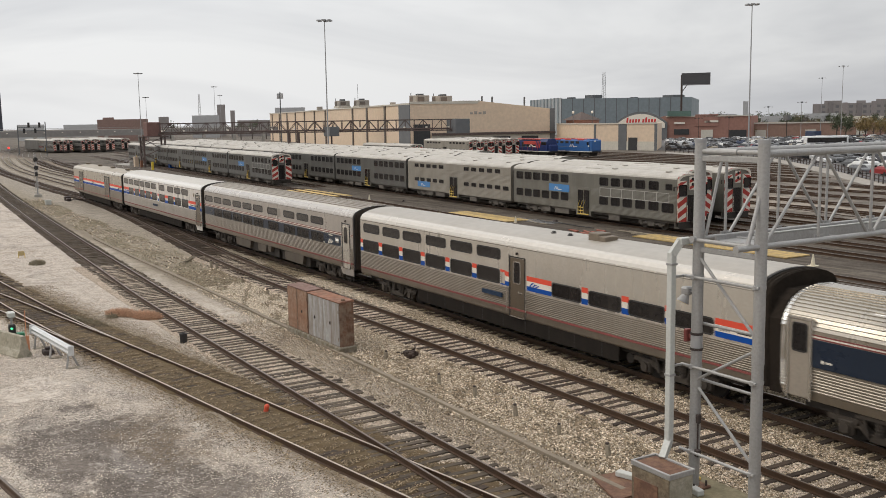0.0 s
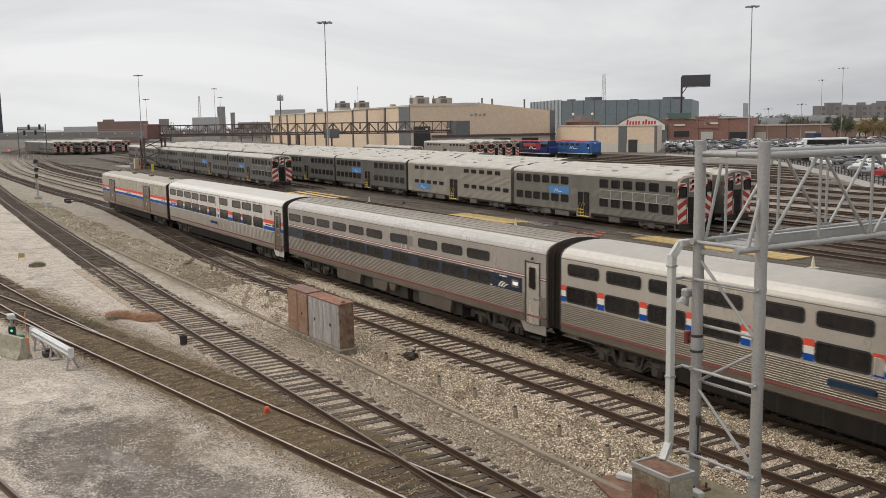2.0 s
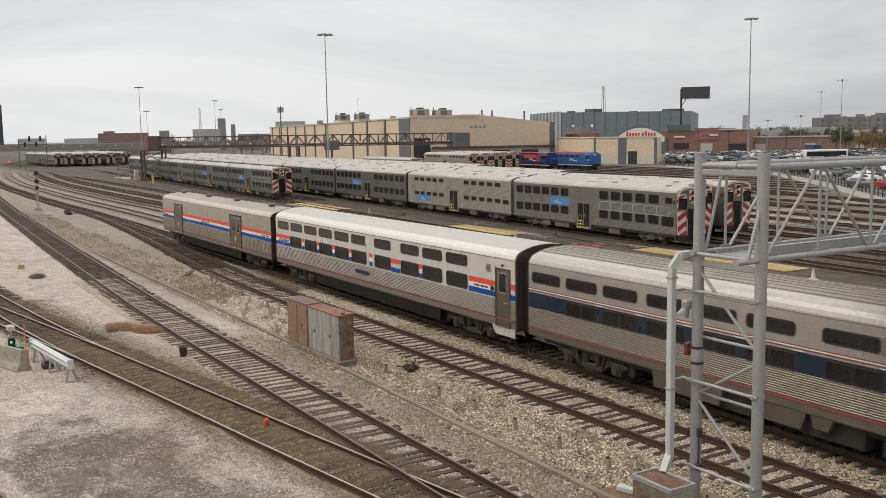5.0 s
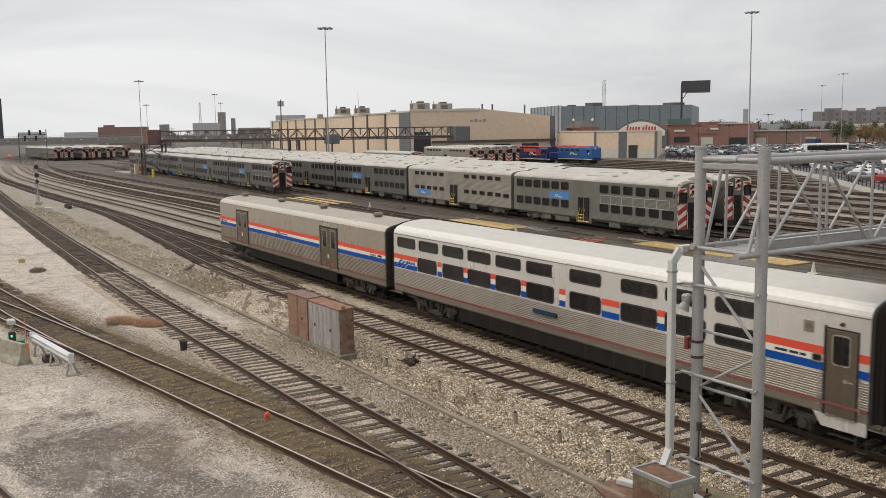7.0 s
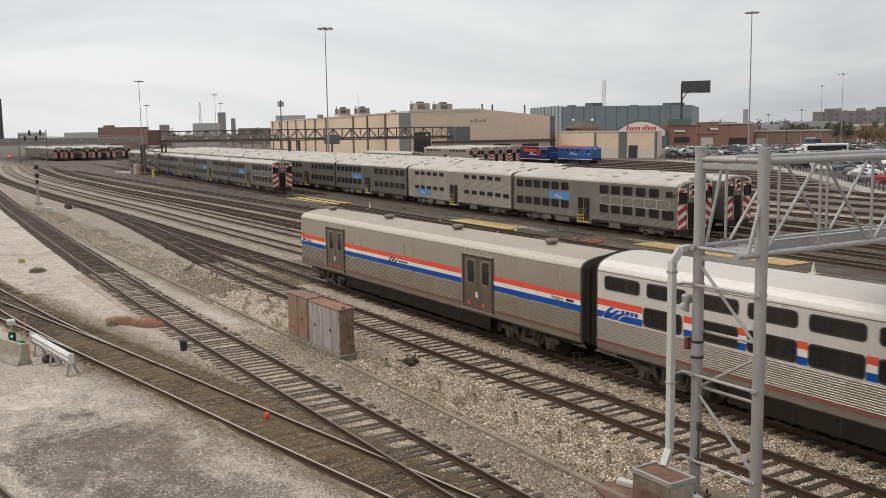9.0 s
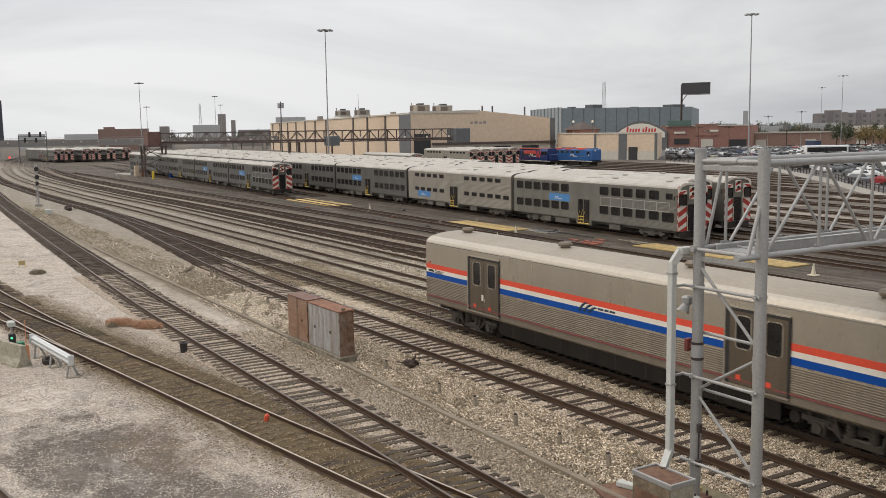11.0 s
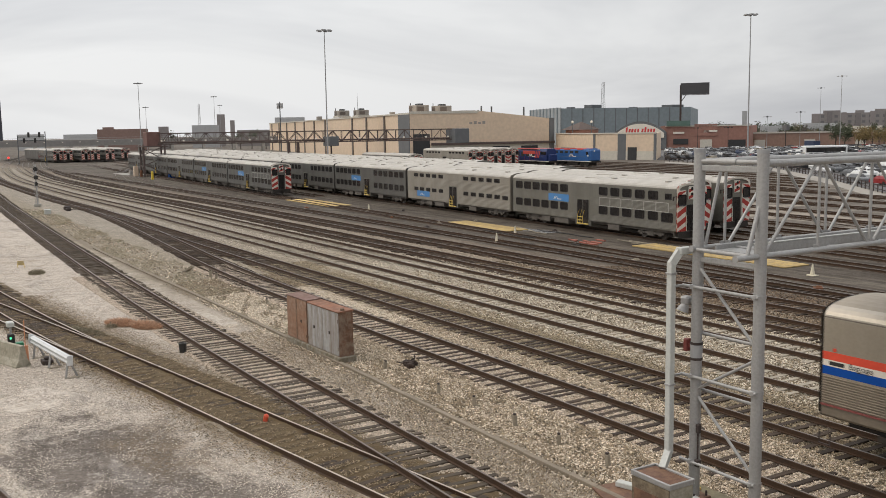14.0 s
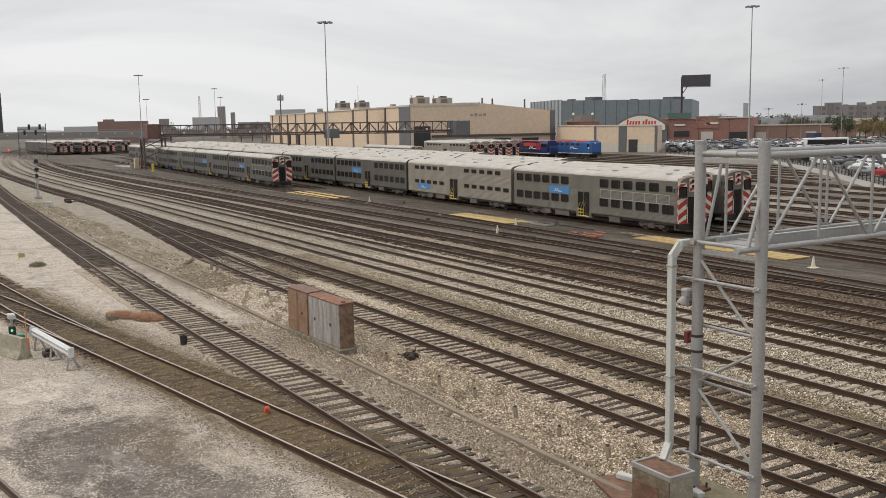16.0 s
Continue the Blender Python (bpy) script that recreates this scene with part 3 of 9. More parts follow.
def track(pts, label, near=None, tie_x=None, concrete=False, z=None, ties=True, pitch=0.53, head=None, dusty=False, sunk=0.0):
    """Two rails on cross ties along a centre line; near: the stretch of x in which each tie is a piece of its own."""
    P = [(x, y, (rail_z(y) if z is None else z) - sunk) for x, y in pts]
    line = smooth_line(P, 3.0)
    t = thing("railway_track", label, "track", "tracks of the yard", kind="structure")
    for s in (-.7525, .7525):
        part("rail", rail_mesh(line, s, 0, head), None, t)
    if not ties:
        return t
    tl = smooth_line(P, pitch)
    rnd = random.Random(int(abs(pts[0][1]) * 100))
    mb = MB()
    for a, b in zip(tl, tl[1:]):
        d = b - a
        ang = math.atan2(d.y, d.x) + rnd.gauss(0, 0.012)
        p = a + Vector((rnd.gauss(0, 0.02), rnd.gauss(0, 0.04), sunk + rnd.uniform(-.012, .006)))
        if sunk:
            p += Vector((d.y, -d.x, 0)).normalized() * .26
            p.z -= .008
        if p.x > -64 and p.y < 36 and not concrete:
            TIE_SPOTS.append((p.x, p.y, ang))
        if near and near[0] < a.x < near[1]:
            part("tie", tie_mesh_dusty if dusty else tie_mesh, None, t, at=Matrix.Translation(p) @ Matrix.Rotation(ang, 4, "Z") @ Matrix.Diagonal((rnd.uniform(.85, 1.1), rnd.uniform(.97, 1.03) * (.74 if sunk else 1), 1, 1)))
        elif tie_x is None or tie_x[0] < a.x < tie_x[1]:
            c, s = math.cos(ang), math.sin(ang)
            hw = 0.10 * rnd.uniform(.85, 1.12)
            v = [(p.x + c * i * hw - s * j * 1.3, p.y + s * i * hw + c * j * 1.3, p.z + k) for k in (-.33, -.17) for i, j in ((-1, -1), (1, -1), (1, 1), (-1, 1))]
            mb.add(v, [(4, 5, 6, 7), (0, 1, 5, 4), (1, 2, 6, 5), (2, 3, 7, 6), (3, 0, 4, 7)])
    if mb.f:
        me = bpy.data.meshes.new("ties")
        me.from_pydata(mb.v, [], mb.f)
        me.materials.append(CONC_TIE if concrete else TIEPJ if dusty else TIEJ)
        part("ties", me, None, t, kind="stuff")
    return t


def main(y, x0=40, x1=-700):
    xs = [x0, -40, -80, -115, -140, -170, -210, -260, -330, -420, -560, x1]
    return [(x, y + bend(x)) for x in xs]


SLOPE = 0.063


def yard(y, x0=40, x1=-330):
    """Yard tracks run at a slight angle to the main line."""
    k = SLOPE * min(1.0, max(0.0, (y - 43) / 8))
    return [(x, y - k * (x + 57)) for x in (x0, (x0 + x1) / 2, x1)]


track(main(22.54), "main track of rusty rails on dark wooden ties in ballast", near=(-36, -8), tie_x=(-300, 40))
track([(40, 18.92), (-20, 18.92), (-45, 18.92), (-60, 19.35), (-75, 20.4), (-90, 21.5), (-105, 22.3), (-116, 22.54)], "siding of rusty rails on dark wooden ties in pale ballast", near=(-52, -8))
track(main(26.45), "main track with concrete ties in pale ballast", tie_x=(-300, 40), concrete=True, pitch=0.61)
track(main(30.4), "main track with concrete ties in pale ballast", tie_x=(-300, 40), concrete=True, pitch=0.61)
track(main(33.65), "main track of rusty rails on dark wooden ties", tie_x=(-300, 40))
track(main(37.55), "yard track of rusty rails on dark wooden ties", tie_x=(-300, 40))
track([(30, 11.85), (-20, 11.85), (-45, 11.85), (-60, 12.2), (-84, 12.9), (-105, 13.6), (-145, 15.2), (-200, 18.5), (-260, 24)], "curved spur of rusty rails on dark wooden ties", near=(-62, -14), pitch=.478, dusty=True)
SPUR = [(-2, 11.9), (-9, 11.87), (-15.1, 11.28), (-20.85, 10.37), (-25.2, 9.62), (-30.2, 8.81), (-35.25, 7.96), (-39.9, 7.17), (-46.7, 6.25), (-52.2, 5.64), (-58.4, 4.99), (-66.5, 4.23), (-95, 2.0)]
BRANCH = [(-36.8, 7.7), (-39.9, 7.16), (-41.5, 6.86), (-44.1, 6.4), (-49.8, 5.33), (-54.2, 4.5), (-60, 3.3), (-75, -.4)]
track(SPUR, "spur sunk in brown dirt, leaving the next track", near=(-50, -14), pitch=.478, head=RAILWORN, sunk=.06)
track(BRANCH, "spur of rusty rails leaving a turnout", head=RAILWORN, sunk=.066)
track([(0, 5.62), (-10, 3.9), (-24.7, 1.38), (-40, -1.2)], "near spur of rusty rails sunk in a gravel lot", ties=False)
for y, a, b in ((42.6, 40, -250), (49.2, 40, -330), (53.4, -132, -330), (58.1, 40, -400), (62.5, 40, -400), (67, 40, -400), (71.5, 40, -400), (76, 40, -400), (83, 40, -300), (89, 40, -300), (97, 40, -260), (106, 20, -230), (115, 10, -220)):
    track(yard(y, a, b), "yard track on dark ties in oily cinders", tie_x=(-300, 20) if y < 70 else (-140, 0), z=rail_z(y))
for y, a, b in ((125, -95, -260), (131, -102, -262), (136.4, -108, -264), (142.2, -114, -270), (148.4, -122, -275), (154, -130, -280), (160, -138, -280), (166, -148, -285), (172, -160, -290)):
    track(yard(y, a, b), "far yard track of rusty rails in dark cinders", ties=False, z=-1.1)
for pts in ([(30, 66), (-20, 72), (-60, 81.5), (-110, 95), (-160, 108), (-210, 118)], [(30, 79), (-30, 88), (-80, 101), (-130, 116), (-180, 128), (-230, 136)], [(20, 92), (-30, 101), (-80, 115), (-140, 136), (-200, 152), (-250, 160)]):
    track(pts, "diagonal ladder track of rusty rails in cinders", tie_x=(-140, 0), z=-1.06)
for pts in ([(-150, 46.0), (-190, 47.5), (-240, 55), (-290, 68), (-350, 92)], [(-170, 44.0), (-220, 48.5), (-270, 60), (-330, 80), (-380, 100)]):
    track(pts, "ladder track of rusty rails in dark cinders", ties=False, z=-1.0)


# ---- the passenger train ----
def rounded_rect(w, h, r, n=4):
    pts = []
    for cx, cz, a0 in ((w - r, r, -90), (w - r, h - r, 0), (r, h - r, 90), (r, r, 180)):
        for k in range(n + 1):
            a = radians(a0 + 90 * k / n)
            pts.append((cx + r * math.cos(a), cz + r * math.sin(a)))
    return pts


PANES = {}


def pane_mesh(w, h, r, frame_w=0.05, depth=0.012, rim=None):
    """A window: a dark pane with rounded corners, set in a thin raised rim."""
    key = (round(w, 3), round(h, 3), r, rim)
    if key not in PANES:
        mb = MB()
        o, i = rounded_rect(w, h, r), [(x + frame_w, z + frame_w) for x, z in rounded_rect(w - 2 * frame_w, h - 2 * frame_w, max(0.02, r - frame_w))]
        n = len(o)
        v = [(x, 0, z) for x, z in o] + [(x, -depth, z) for x, z in o] + [(x, -depth, z) for x, z in i] + [(x, -depth * 0.3, z) for x, z in i]
        f, mi = [], []
        for k in range(n):
            j = (k + 1) % n
            for q in range(3):
                f.append((q * n + k, q * n + j, (q + 1) * n + j, (q + 1) * n + k))
        mb.add(v, f, 1)
        mb.add([v[3 * n + k] for k in range(n)], [tuple(range(n))], 0)
        PANES[key] = mb.mesh("window", [GLASS, rim or RUBBER])
    return PANES[key]


def side_panel(name, x0, x1, z0, z1, material, parent, y, proud=0.004, label=""):
    return part(name, MB().box(x0, x1, y - proud, y + 0.01, z0, z1), material, parent, label)


HALF = 1.53
WHEEL_R = 0.457
WHEELSETS = []


def bogie(parent, x, style="inside"):
    """Two-axle truck: dropped side frames, coil springs, dampers, brake cylinders, cross bolster and two wheelsets."""
    b = MB()
    for s in (-1, 1):
        y0, y1 = sorted((s * 1.14, s * 1.30))
        ym, yo = (y0 + y1) / 2, s * 1.34
        b.bbox(x - .62, x + .62, y0, y1, .24, .46, .03)
        for e in (-1, 1):
            b.bar((x + e * .55, ym, .36), (x + e * .95, ym, .66), .16, .17).bar((x + e * .9, ym, .66), (x + e * 1.85, ym, .66), .16, .15)
            b.bbox(x + e * 1.3 - .23, x + e * 1.3 + .23, y0 - .03, y1 + .03, .26, .68, .05)
            b.tube((x + e * 1.3, yo - s * .08, WHEEL_R), (x + e * 1.3, yo + s * .05, WHEEL_R), .15, 12)
            for q in (.30, -.30):
                b.tube((x + e * 1.3 + q, ym, .5), (x + e * 1.3 + q, ym, .86), .075, 8)
            b.tube((x + e * .34, ym, .44), (x + e * .34, ym, .92), .13, 10)
            for z in (.52, .62, .72, .82):
                b.tube((x + e * .34, ym, z), (x + e * .34, ym, z + .035), .16, 10)
            b.tube((x + e * .62, yo, .40), (x + e * .78, yo, .90), .05, 8)
            b.tube((x + e * .72, ym, .80), (x + e * 1.0, ym, .80), .10, 10)
        b.bar((x - .9, yo, .88), (x + .9, yo, .88), .06, .1)
    b.box(x - .3, x + .3, -1.2, 1.2, .55, .8)
    bg_ = part("bogie", b, TRUCK, parent, "grimy brown steel truck with coil springs")
    w = MB()
    for s in (-.75, .75):
        w.tube((0, s - .065, 0), (0, s + .065, 0), WHEEL_R, 20)
        w.tube((0, s - .09, 0), (0, s + .09, 0), .16, 10)
        w.tube((0, s - math.copysign(.085, s), 0), (0, s - math.copysign(.06, s), 0), WHEEL_R + .025, 20)
        for k in range(5):
            a = 2 * math.pi * k / 5
            w.tube((.3 * math.cos(a), s - .07, .3 * math.sin(a)), (.3 * math.cos(a), s + .07, .3 * math.sin(a)), .05, 6)
    w.tube((0, -1.1, 0), (0, 1.1, 0), .09, 8)
    me = w.mesh("wheelset", UNDER)
    for dx in (-1.3, 1.3):
        ws = part("wheelset", me, None, bg_, "worn steel wheels on an axle", at=(x + dx, 0, WHEEL_R))
        WHEELSETS.append((ws, x + dx))
    return bg_


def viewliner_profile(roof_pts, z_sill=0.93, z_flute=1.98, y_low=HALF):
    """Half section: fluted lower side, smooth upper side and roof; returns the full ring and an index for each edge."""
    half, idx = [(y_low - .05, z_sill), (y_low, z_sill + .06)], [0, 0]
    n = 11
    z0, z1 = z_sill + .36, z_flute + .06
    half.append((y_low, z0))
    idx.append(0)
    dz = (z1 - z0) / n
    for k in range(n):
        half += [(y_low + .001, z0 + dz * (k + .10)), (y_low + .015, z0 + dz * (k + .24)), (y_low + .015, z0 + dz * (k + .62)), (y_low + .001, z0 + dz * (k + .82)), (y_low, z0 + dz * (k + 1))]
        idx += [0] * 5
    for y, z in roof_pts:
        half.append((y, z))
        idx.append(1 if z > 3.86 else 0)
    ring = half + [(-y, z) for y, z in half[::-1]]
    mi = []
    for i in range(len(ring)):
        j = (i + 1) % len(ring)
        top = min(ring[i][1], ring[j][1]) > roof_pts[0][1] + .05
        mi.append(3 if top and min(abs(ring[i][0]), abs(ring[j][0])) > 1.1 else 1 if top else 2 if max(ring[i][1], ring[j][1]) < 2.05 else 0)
    return ring, mi


ROOF_V = [(HALF, 3.62), (1.515, 3.72), (1.47, 3.83), (1.37, 3.94), (1.22, 4.02), (1.0, 4.10), (.7, 4.17), (.35, 4.215), (0, 4.23)]


UNDERL = mat("weathered_trim", (0.22, 0.19, 0.155), 0.7, 0.1, (0.15, 0.125, 0.10), 10, 1, 0.5)


def coach(name, label, x0, wall=STEELP, roof=ROOFW, length=25.1, roof_pts=ROOF_V, last=False, boxes=(), apron=False):
    """Empty shell of a long stainless car: shell, underfloor boxes, trucks, end hoods and couplers. Local x from 0 to length, z from the rail."""
    t = thing(name, label, "train car", "cars of the moving train", at=(x0, 22.54, 0))
    ring, mi = viewliner_profile(roof_pts)
    grimy = wall is STEELD
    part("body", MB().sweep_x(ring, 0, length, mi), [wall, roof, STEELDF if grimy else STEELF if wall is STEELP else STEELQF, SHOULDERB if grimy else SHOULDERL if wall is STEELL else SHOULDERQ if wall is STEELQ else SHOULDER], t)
    for a, b in ((-.04, -.16) if last else (-.1, -.42), (length + .1, length + .42)):
        r2 = [(y * .94, 1.0 + (z - .93) * .965) for y, z in [(HALF, .93)] + [(HALF, 3.62)] + roof_pts[2:]]
        r2 = r2 + [(-y, z) for y, z in r2[::-1]]
        lo, hi = sorted((a, b))
        hood = MB().sweep_x(r2, lo, hi)
        r3 = [(y * 1.02, z + (.02 if z > 2 else 0)) for y, z in r2]
        if hi - lo > .2:
            hood.sweep_x(r3, lo + .05, lo + .12).sweep_x(r3, hi - .12, hi - .05)
        part("end_hood", hood, BELLOWS, t, "grimy dark rubber gangway hood")
        part("end_wall", MB().sweep_x([(y * .985, z) for y, z in [(HALF, .95), (HALF, 3.62)] + roof_pts[1:]] + [(-y * .985, z) for y, z in ([(HALF, .95), (HALF, 3.62)] + roof_pts[1:])[::-1]],
                              min(a, 0 if a < 0 else length), max(a, 0 if a < 0 else length)), RUBBER, t)
    for s in (-1, 1):
        y0, y1 = sorted((s * (HALF - .02), s * (HALF + .014)))
        part("drip_rail", MB().box(.02, length - .02, y0, y1, roof_pts[0][1] + .025, roof_pts[0][1] + .055), UNDERL, t)
    # skirts: a long grimy one with painted-in shade between the trucks, short bright ones with slanted ends below the
    # vestibules
    for sd in (-1, 1):
        y0, y1 = sorted((sd * (HALF - .10), sd * (HALF - .05)))
        if boxes:
            for xa, xb, zb in boxes:
                ya, yb = sorted((sd * (HALF - .42), sd * (HALF - .03)))
                v = [(x, y, z) for y in (ya, yb) for x, z in ((xa + .1, zb), (xb - .16, zb), (xb, .95), (xa, .95))]
                part("equipment_box", MB().add(v, [(0, 1, 2, 3), (7, 6, 5, 4), (0, 4, 5, 1), (1, 5, 6, 2), (2, 6, 7, 3), (3, 7, 4, 0)]), mat("grimy_box_steel", (0.16, 0.134, 0.106), 0.5, 0.4, (0.104, 0.0858, 0.0684), 10, 0.8, 0.6, streak=True, dirt=(0.09, 0.075, 0.06), dirt_amount=0.3), t, "pale steel equipment box with slanted ends")
        else:
            part("skirt", MB().bbox(5.75, length - 5.75, y0, y1, .40, .97, .015), SKIRT, t, "grimy grey underfloor skirt with painted-in shade")
        joint = MB().box(-.012, .012, y0 - .006, y1 + .006, .42, .95).mesh("skirt_joint", RUBBER)
        for k in range(0 if boxes else 9):
            part("skirt_joint", joint, None, t, at=(6.6 + (length - 13.2) * k / 8, 0, 0))
        ya, yb = sorted((sd * (HALF - .045), sd * (HALF - .003)))
        if apron:
            v = [(x, y, z) for y in (ya, yb) for x, z in ((length - .03, .60), (length - 1.35, .60), (length - 1.62, .95), (length - .03, .95))]
            part("end_skirt", MB().add(v, [(0, 1, 2, 3), (7, 6, 5, 4), (0, 4, 5, 1), (1, 5, 6, 2), (2, 6, 7, 3), (3, 7, 4, 0)]), wall, t, "plain steel apron below the vestibule")
    u = MB().box(.6, length - .6, -1.2, 1.2, .72, .95)
    for x, w in ((6.4, 2.2), (9.1, 1.6), (11.2, 2.9), (14.6, 1.7), (16.8, 2.1)):
        u.bbox(x, x + w, -1.3, 1.3, .30, .9, .03)
    for x in (5.3, 19.6):
        u.tube((x, -1.2, .55), (x, 1.2, .55), .18, 10)
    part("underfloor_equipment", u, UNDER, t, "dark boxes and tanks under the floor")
    for sd in (-1, 1):
        y = sd * (HALF + .02)
        for x in (-.02, length + .02):
            part("corner_step", MB().tube((x, y, .18), (x, y, .56), .02, 6).tube((x + (.32 if x < 1 else -.32), y, .18), (x + (.32 if x < 1 else -.32), y, .56), .02, 6).tube((x, y, .19), (x + (.32 if x < 1 else -.32), y, .19), .022, 6), DARKIRON, t)
    bogie(t, 3.35)
    bogie(t, length - 3.35)
    for x, s in ((0, -1), (length, 1)):
        part("coupler", MB().bbox(min(x, x + s * .5), max(x, x + s * .5), -.15, .15, .7, .95, .03), UNDER, t)
    return t


def on_side(x, z, s, length=25.1, y=HALF):
    """Pose of a piece whose local x runs along the near side (s=-1) or is turned to the far side."""
    return Matrix.Translation((x, s * y, z)) if s < 0 else Matrix.Translation((x, s * y, z)) @ Matrix.Rotation(math.pi, 4, "Z")


def windows(t, starts, w, z0, z1, r=0.13):
    me = pane_mesh(w, z1 - z0, r)
    for x in starts:
        part("window", me, None, t, at=Matrix.Translation((x, -HALF - .002, z0)))
        part("window", me, None, t, at=Matrix.Translation((x + w, HALF + .002, z0)) @ Matrix.Rotation(math.pi, 4, "Z"))


def stripe(t, name, x0, x1, z0, z1, material, proud=0.004):
    """A painted stripe on both sides of a car."""
    if z1 < 2.0:
        proud += .034
    part(name, MB().box(x0, x1, -HALF - proud, -HALF + .02, z0, z1), material, t)
    part(name, MB().box(x0, x1, HALF - .02, HALF + proud, z0, z1), material, t)


def side_door(t, x, w=.86, z0=.97, z1=3.26, material=STEEL, label="ribbed steel vestibule door", win=(.48, .88), win_z=2.26):
    """A vestibule door edged by dark strips for its recess, with a bright window rim, sill plate, handle and grab rails
    on both sides.
    """
    for s in (-1, 1):
        y = s * HALF
        lay = lambda d, e: tuple(sorted((y + s * d, y + s * e)))
        # raised dark strips stand in for the shade of a door recess
        fr = MB()
        for a_, b_, c_, d_ in ((x - .085, x - .015, z0 - .02, z1 + .09), (x + w + .015, x + w + .045, z0 - .02, z1 + .06), (x - .015, x + w + .015, z1 + .015, z1 + .055)):
            fr.box(a_, b_, *lay(-.02, .03), c_, d_)
        d = part("door", MB().bbox(x, x + w, *lay(-.02, .026), z0, z1, .012).box(x + .05, x + w - .05, *lay(.0, .031), z0 + .12, z0 + .16), material, t, label)
        part("door_frame", fr, RUBBER, d)
        part("door_window", pane_mesh(win[0], win[1], .11, .04, .014, CHROME), None, d, at=on_side(x + w / 2 + s * win[0] / 2, win_z, s, y=HALF + .028))
        part("door_handle", MB().box(x + w * .62, x + w * .72, *lay(.0, .05), 1.88, 1.98).box(x + w * .72, x + w * .92, *lay(.03, .05), 1.91, 1.945), CHROME, d)
        part("sill_plate", MB().box(x - .02, x + w + .02, *lay(-.02, .05), z0 - .035, z0 - .002), CHROME, d)
        for gx in (x - .19, x + w + .14):
            part("grab_rail", MB().tube((gx, y + s * .06, 1.15), (gx, y + s * .06, 2.1), .018, 6).tube((gx, y, 1.15), (gx, y + s * .06, 1.15), .018, 6).tube((gx, y, 2.1), (gx, y + s * .06, 2.1), .018, 6), CHROME, d)
        part("door_lamp", MB().tube((x + w * .5, y, z1 + .2), (x + w * .5, y + s * .07, z1 + .17), .05, 8), DARKIRON, t)
    for k in range(3):
        stp = MB().bbox(x + .05, x + w - .05, -HALF + .06 + k * .12, -HALF + .3 + k * .12, .42 + .2 * k - .03, .42 + .2 * k, .005)
        part("step", stp, UNDER, t)


def text_mesh(body, size, material, extrude=0.002):
    c = bpy.data.curves.new("text", "FONT")
    c.body, c.size, c.extrude = body, size, extrude
    ob = bpy.data.objects.new("text", c)
    scene.collection.objects.link(ob)
    me = bpy.data.meshes.new_from_object(ob.evaluated_get(bpy.context.evaluated_depsgraph_get()))
    bpy.data.objects.remove(ob)
    bpy.data.curves.remove(c)
    me.materials.clear()
    me.materials.append(material)
    return me


UPRIGHT = Matrix.Rotation(radians(90), 4, "X")


def lettering(t, body, x, z, size, material, y=-HALF, proud=.008):
    return part("lettering", text_mesh(body, size, material), None, t, at=Matrix.Translation((x, y - proud, z)) @ UPRIGHT)


def emblem(t, x, z, k=1.0, material=None, y=-HALF):
    """A swept wing mark of three curved blades."""
    mb = MB()
    for i in range(3):
        pts = []
        for s in range(7):
            u = s / 6
            pts.append((x + k * (.05 + .24 * i + .42 * u), z + k * (.02 + .32 * (1 - (1 - u) ** 2) * (1 - .16 * i))))
        lo = [(a + .11 * k, b - .03 * k) for a, b in pts]
        v = [(a, y - .009, b) for a, b in pts] + [(a, y - .009, b) for a, b in lo] + [(a, y + .01, b) for a, b in pts] + [(a, y + .01, b) for a, b in lo]
        n = 7
        f = [(q, q + 1, n + q + 1, n + q) for q in range(n - 1)] + [(q, 2 * n + q, 2 * n + q + 1, q + 1) for q in range(n - 1)] + [(n + q, n + q + 1, 3 * n + q + 1, 3 * n + q) for q in range(n - 1)]
        mb.add(v, f)
    return part("emblem", mb, material or BLUE, t)


NAVYP = mat("name_plate_blue", (0.016, 0.035, 0.07), 0.65, 0, (0.03, 0.05, 0.09), 8, 2, 0.5, spec=0.2)
CARS = []       # (car, place of its end from the front of the first sleeper)


ROOF_LOW = [(HALF, 3.55), (1.515, 3.64), (1.47, 3.73), (1.37, 3.82), (1.22, 3.88), (1.0, 3.935), (.7, 3.985), (.35, 4.015), (0, 4.025)]


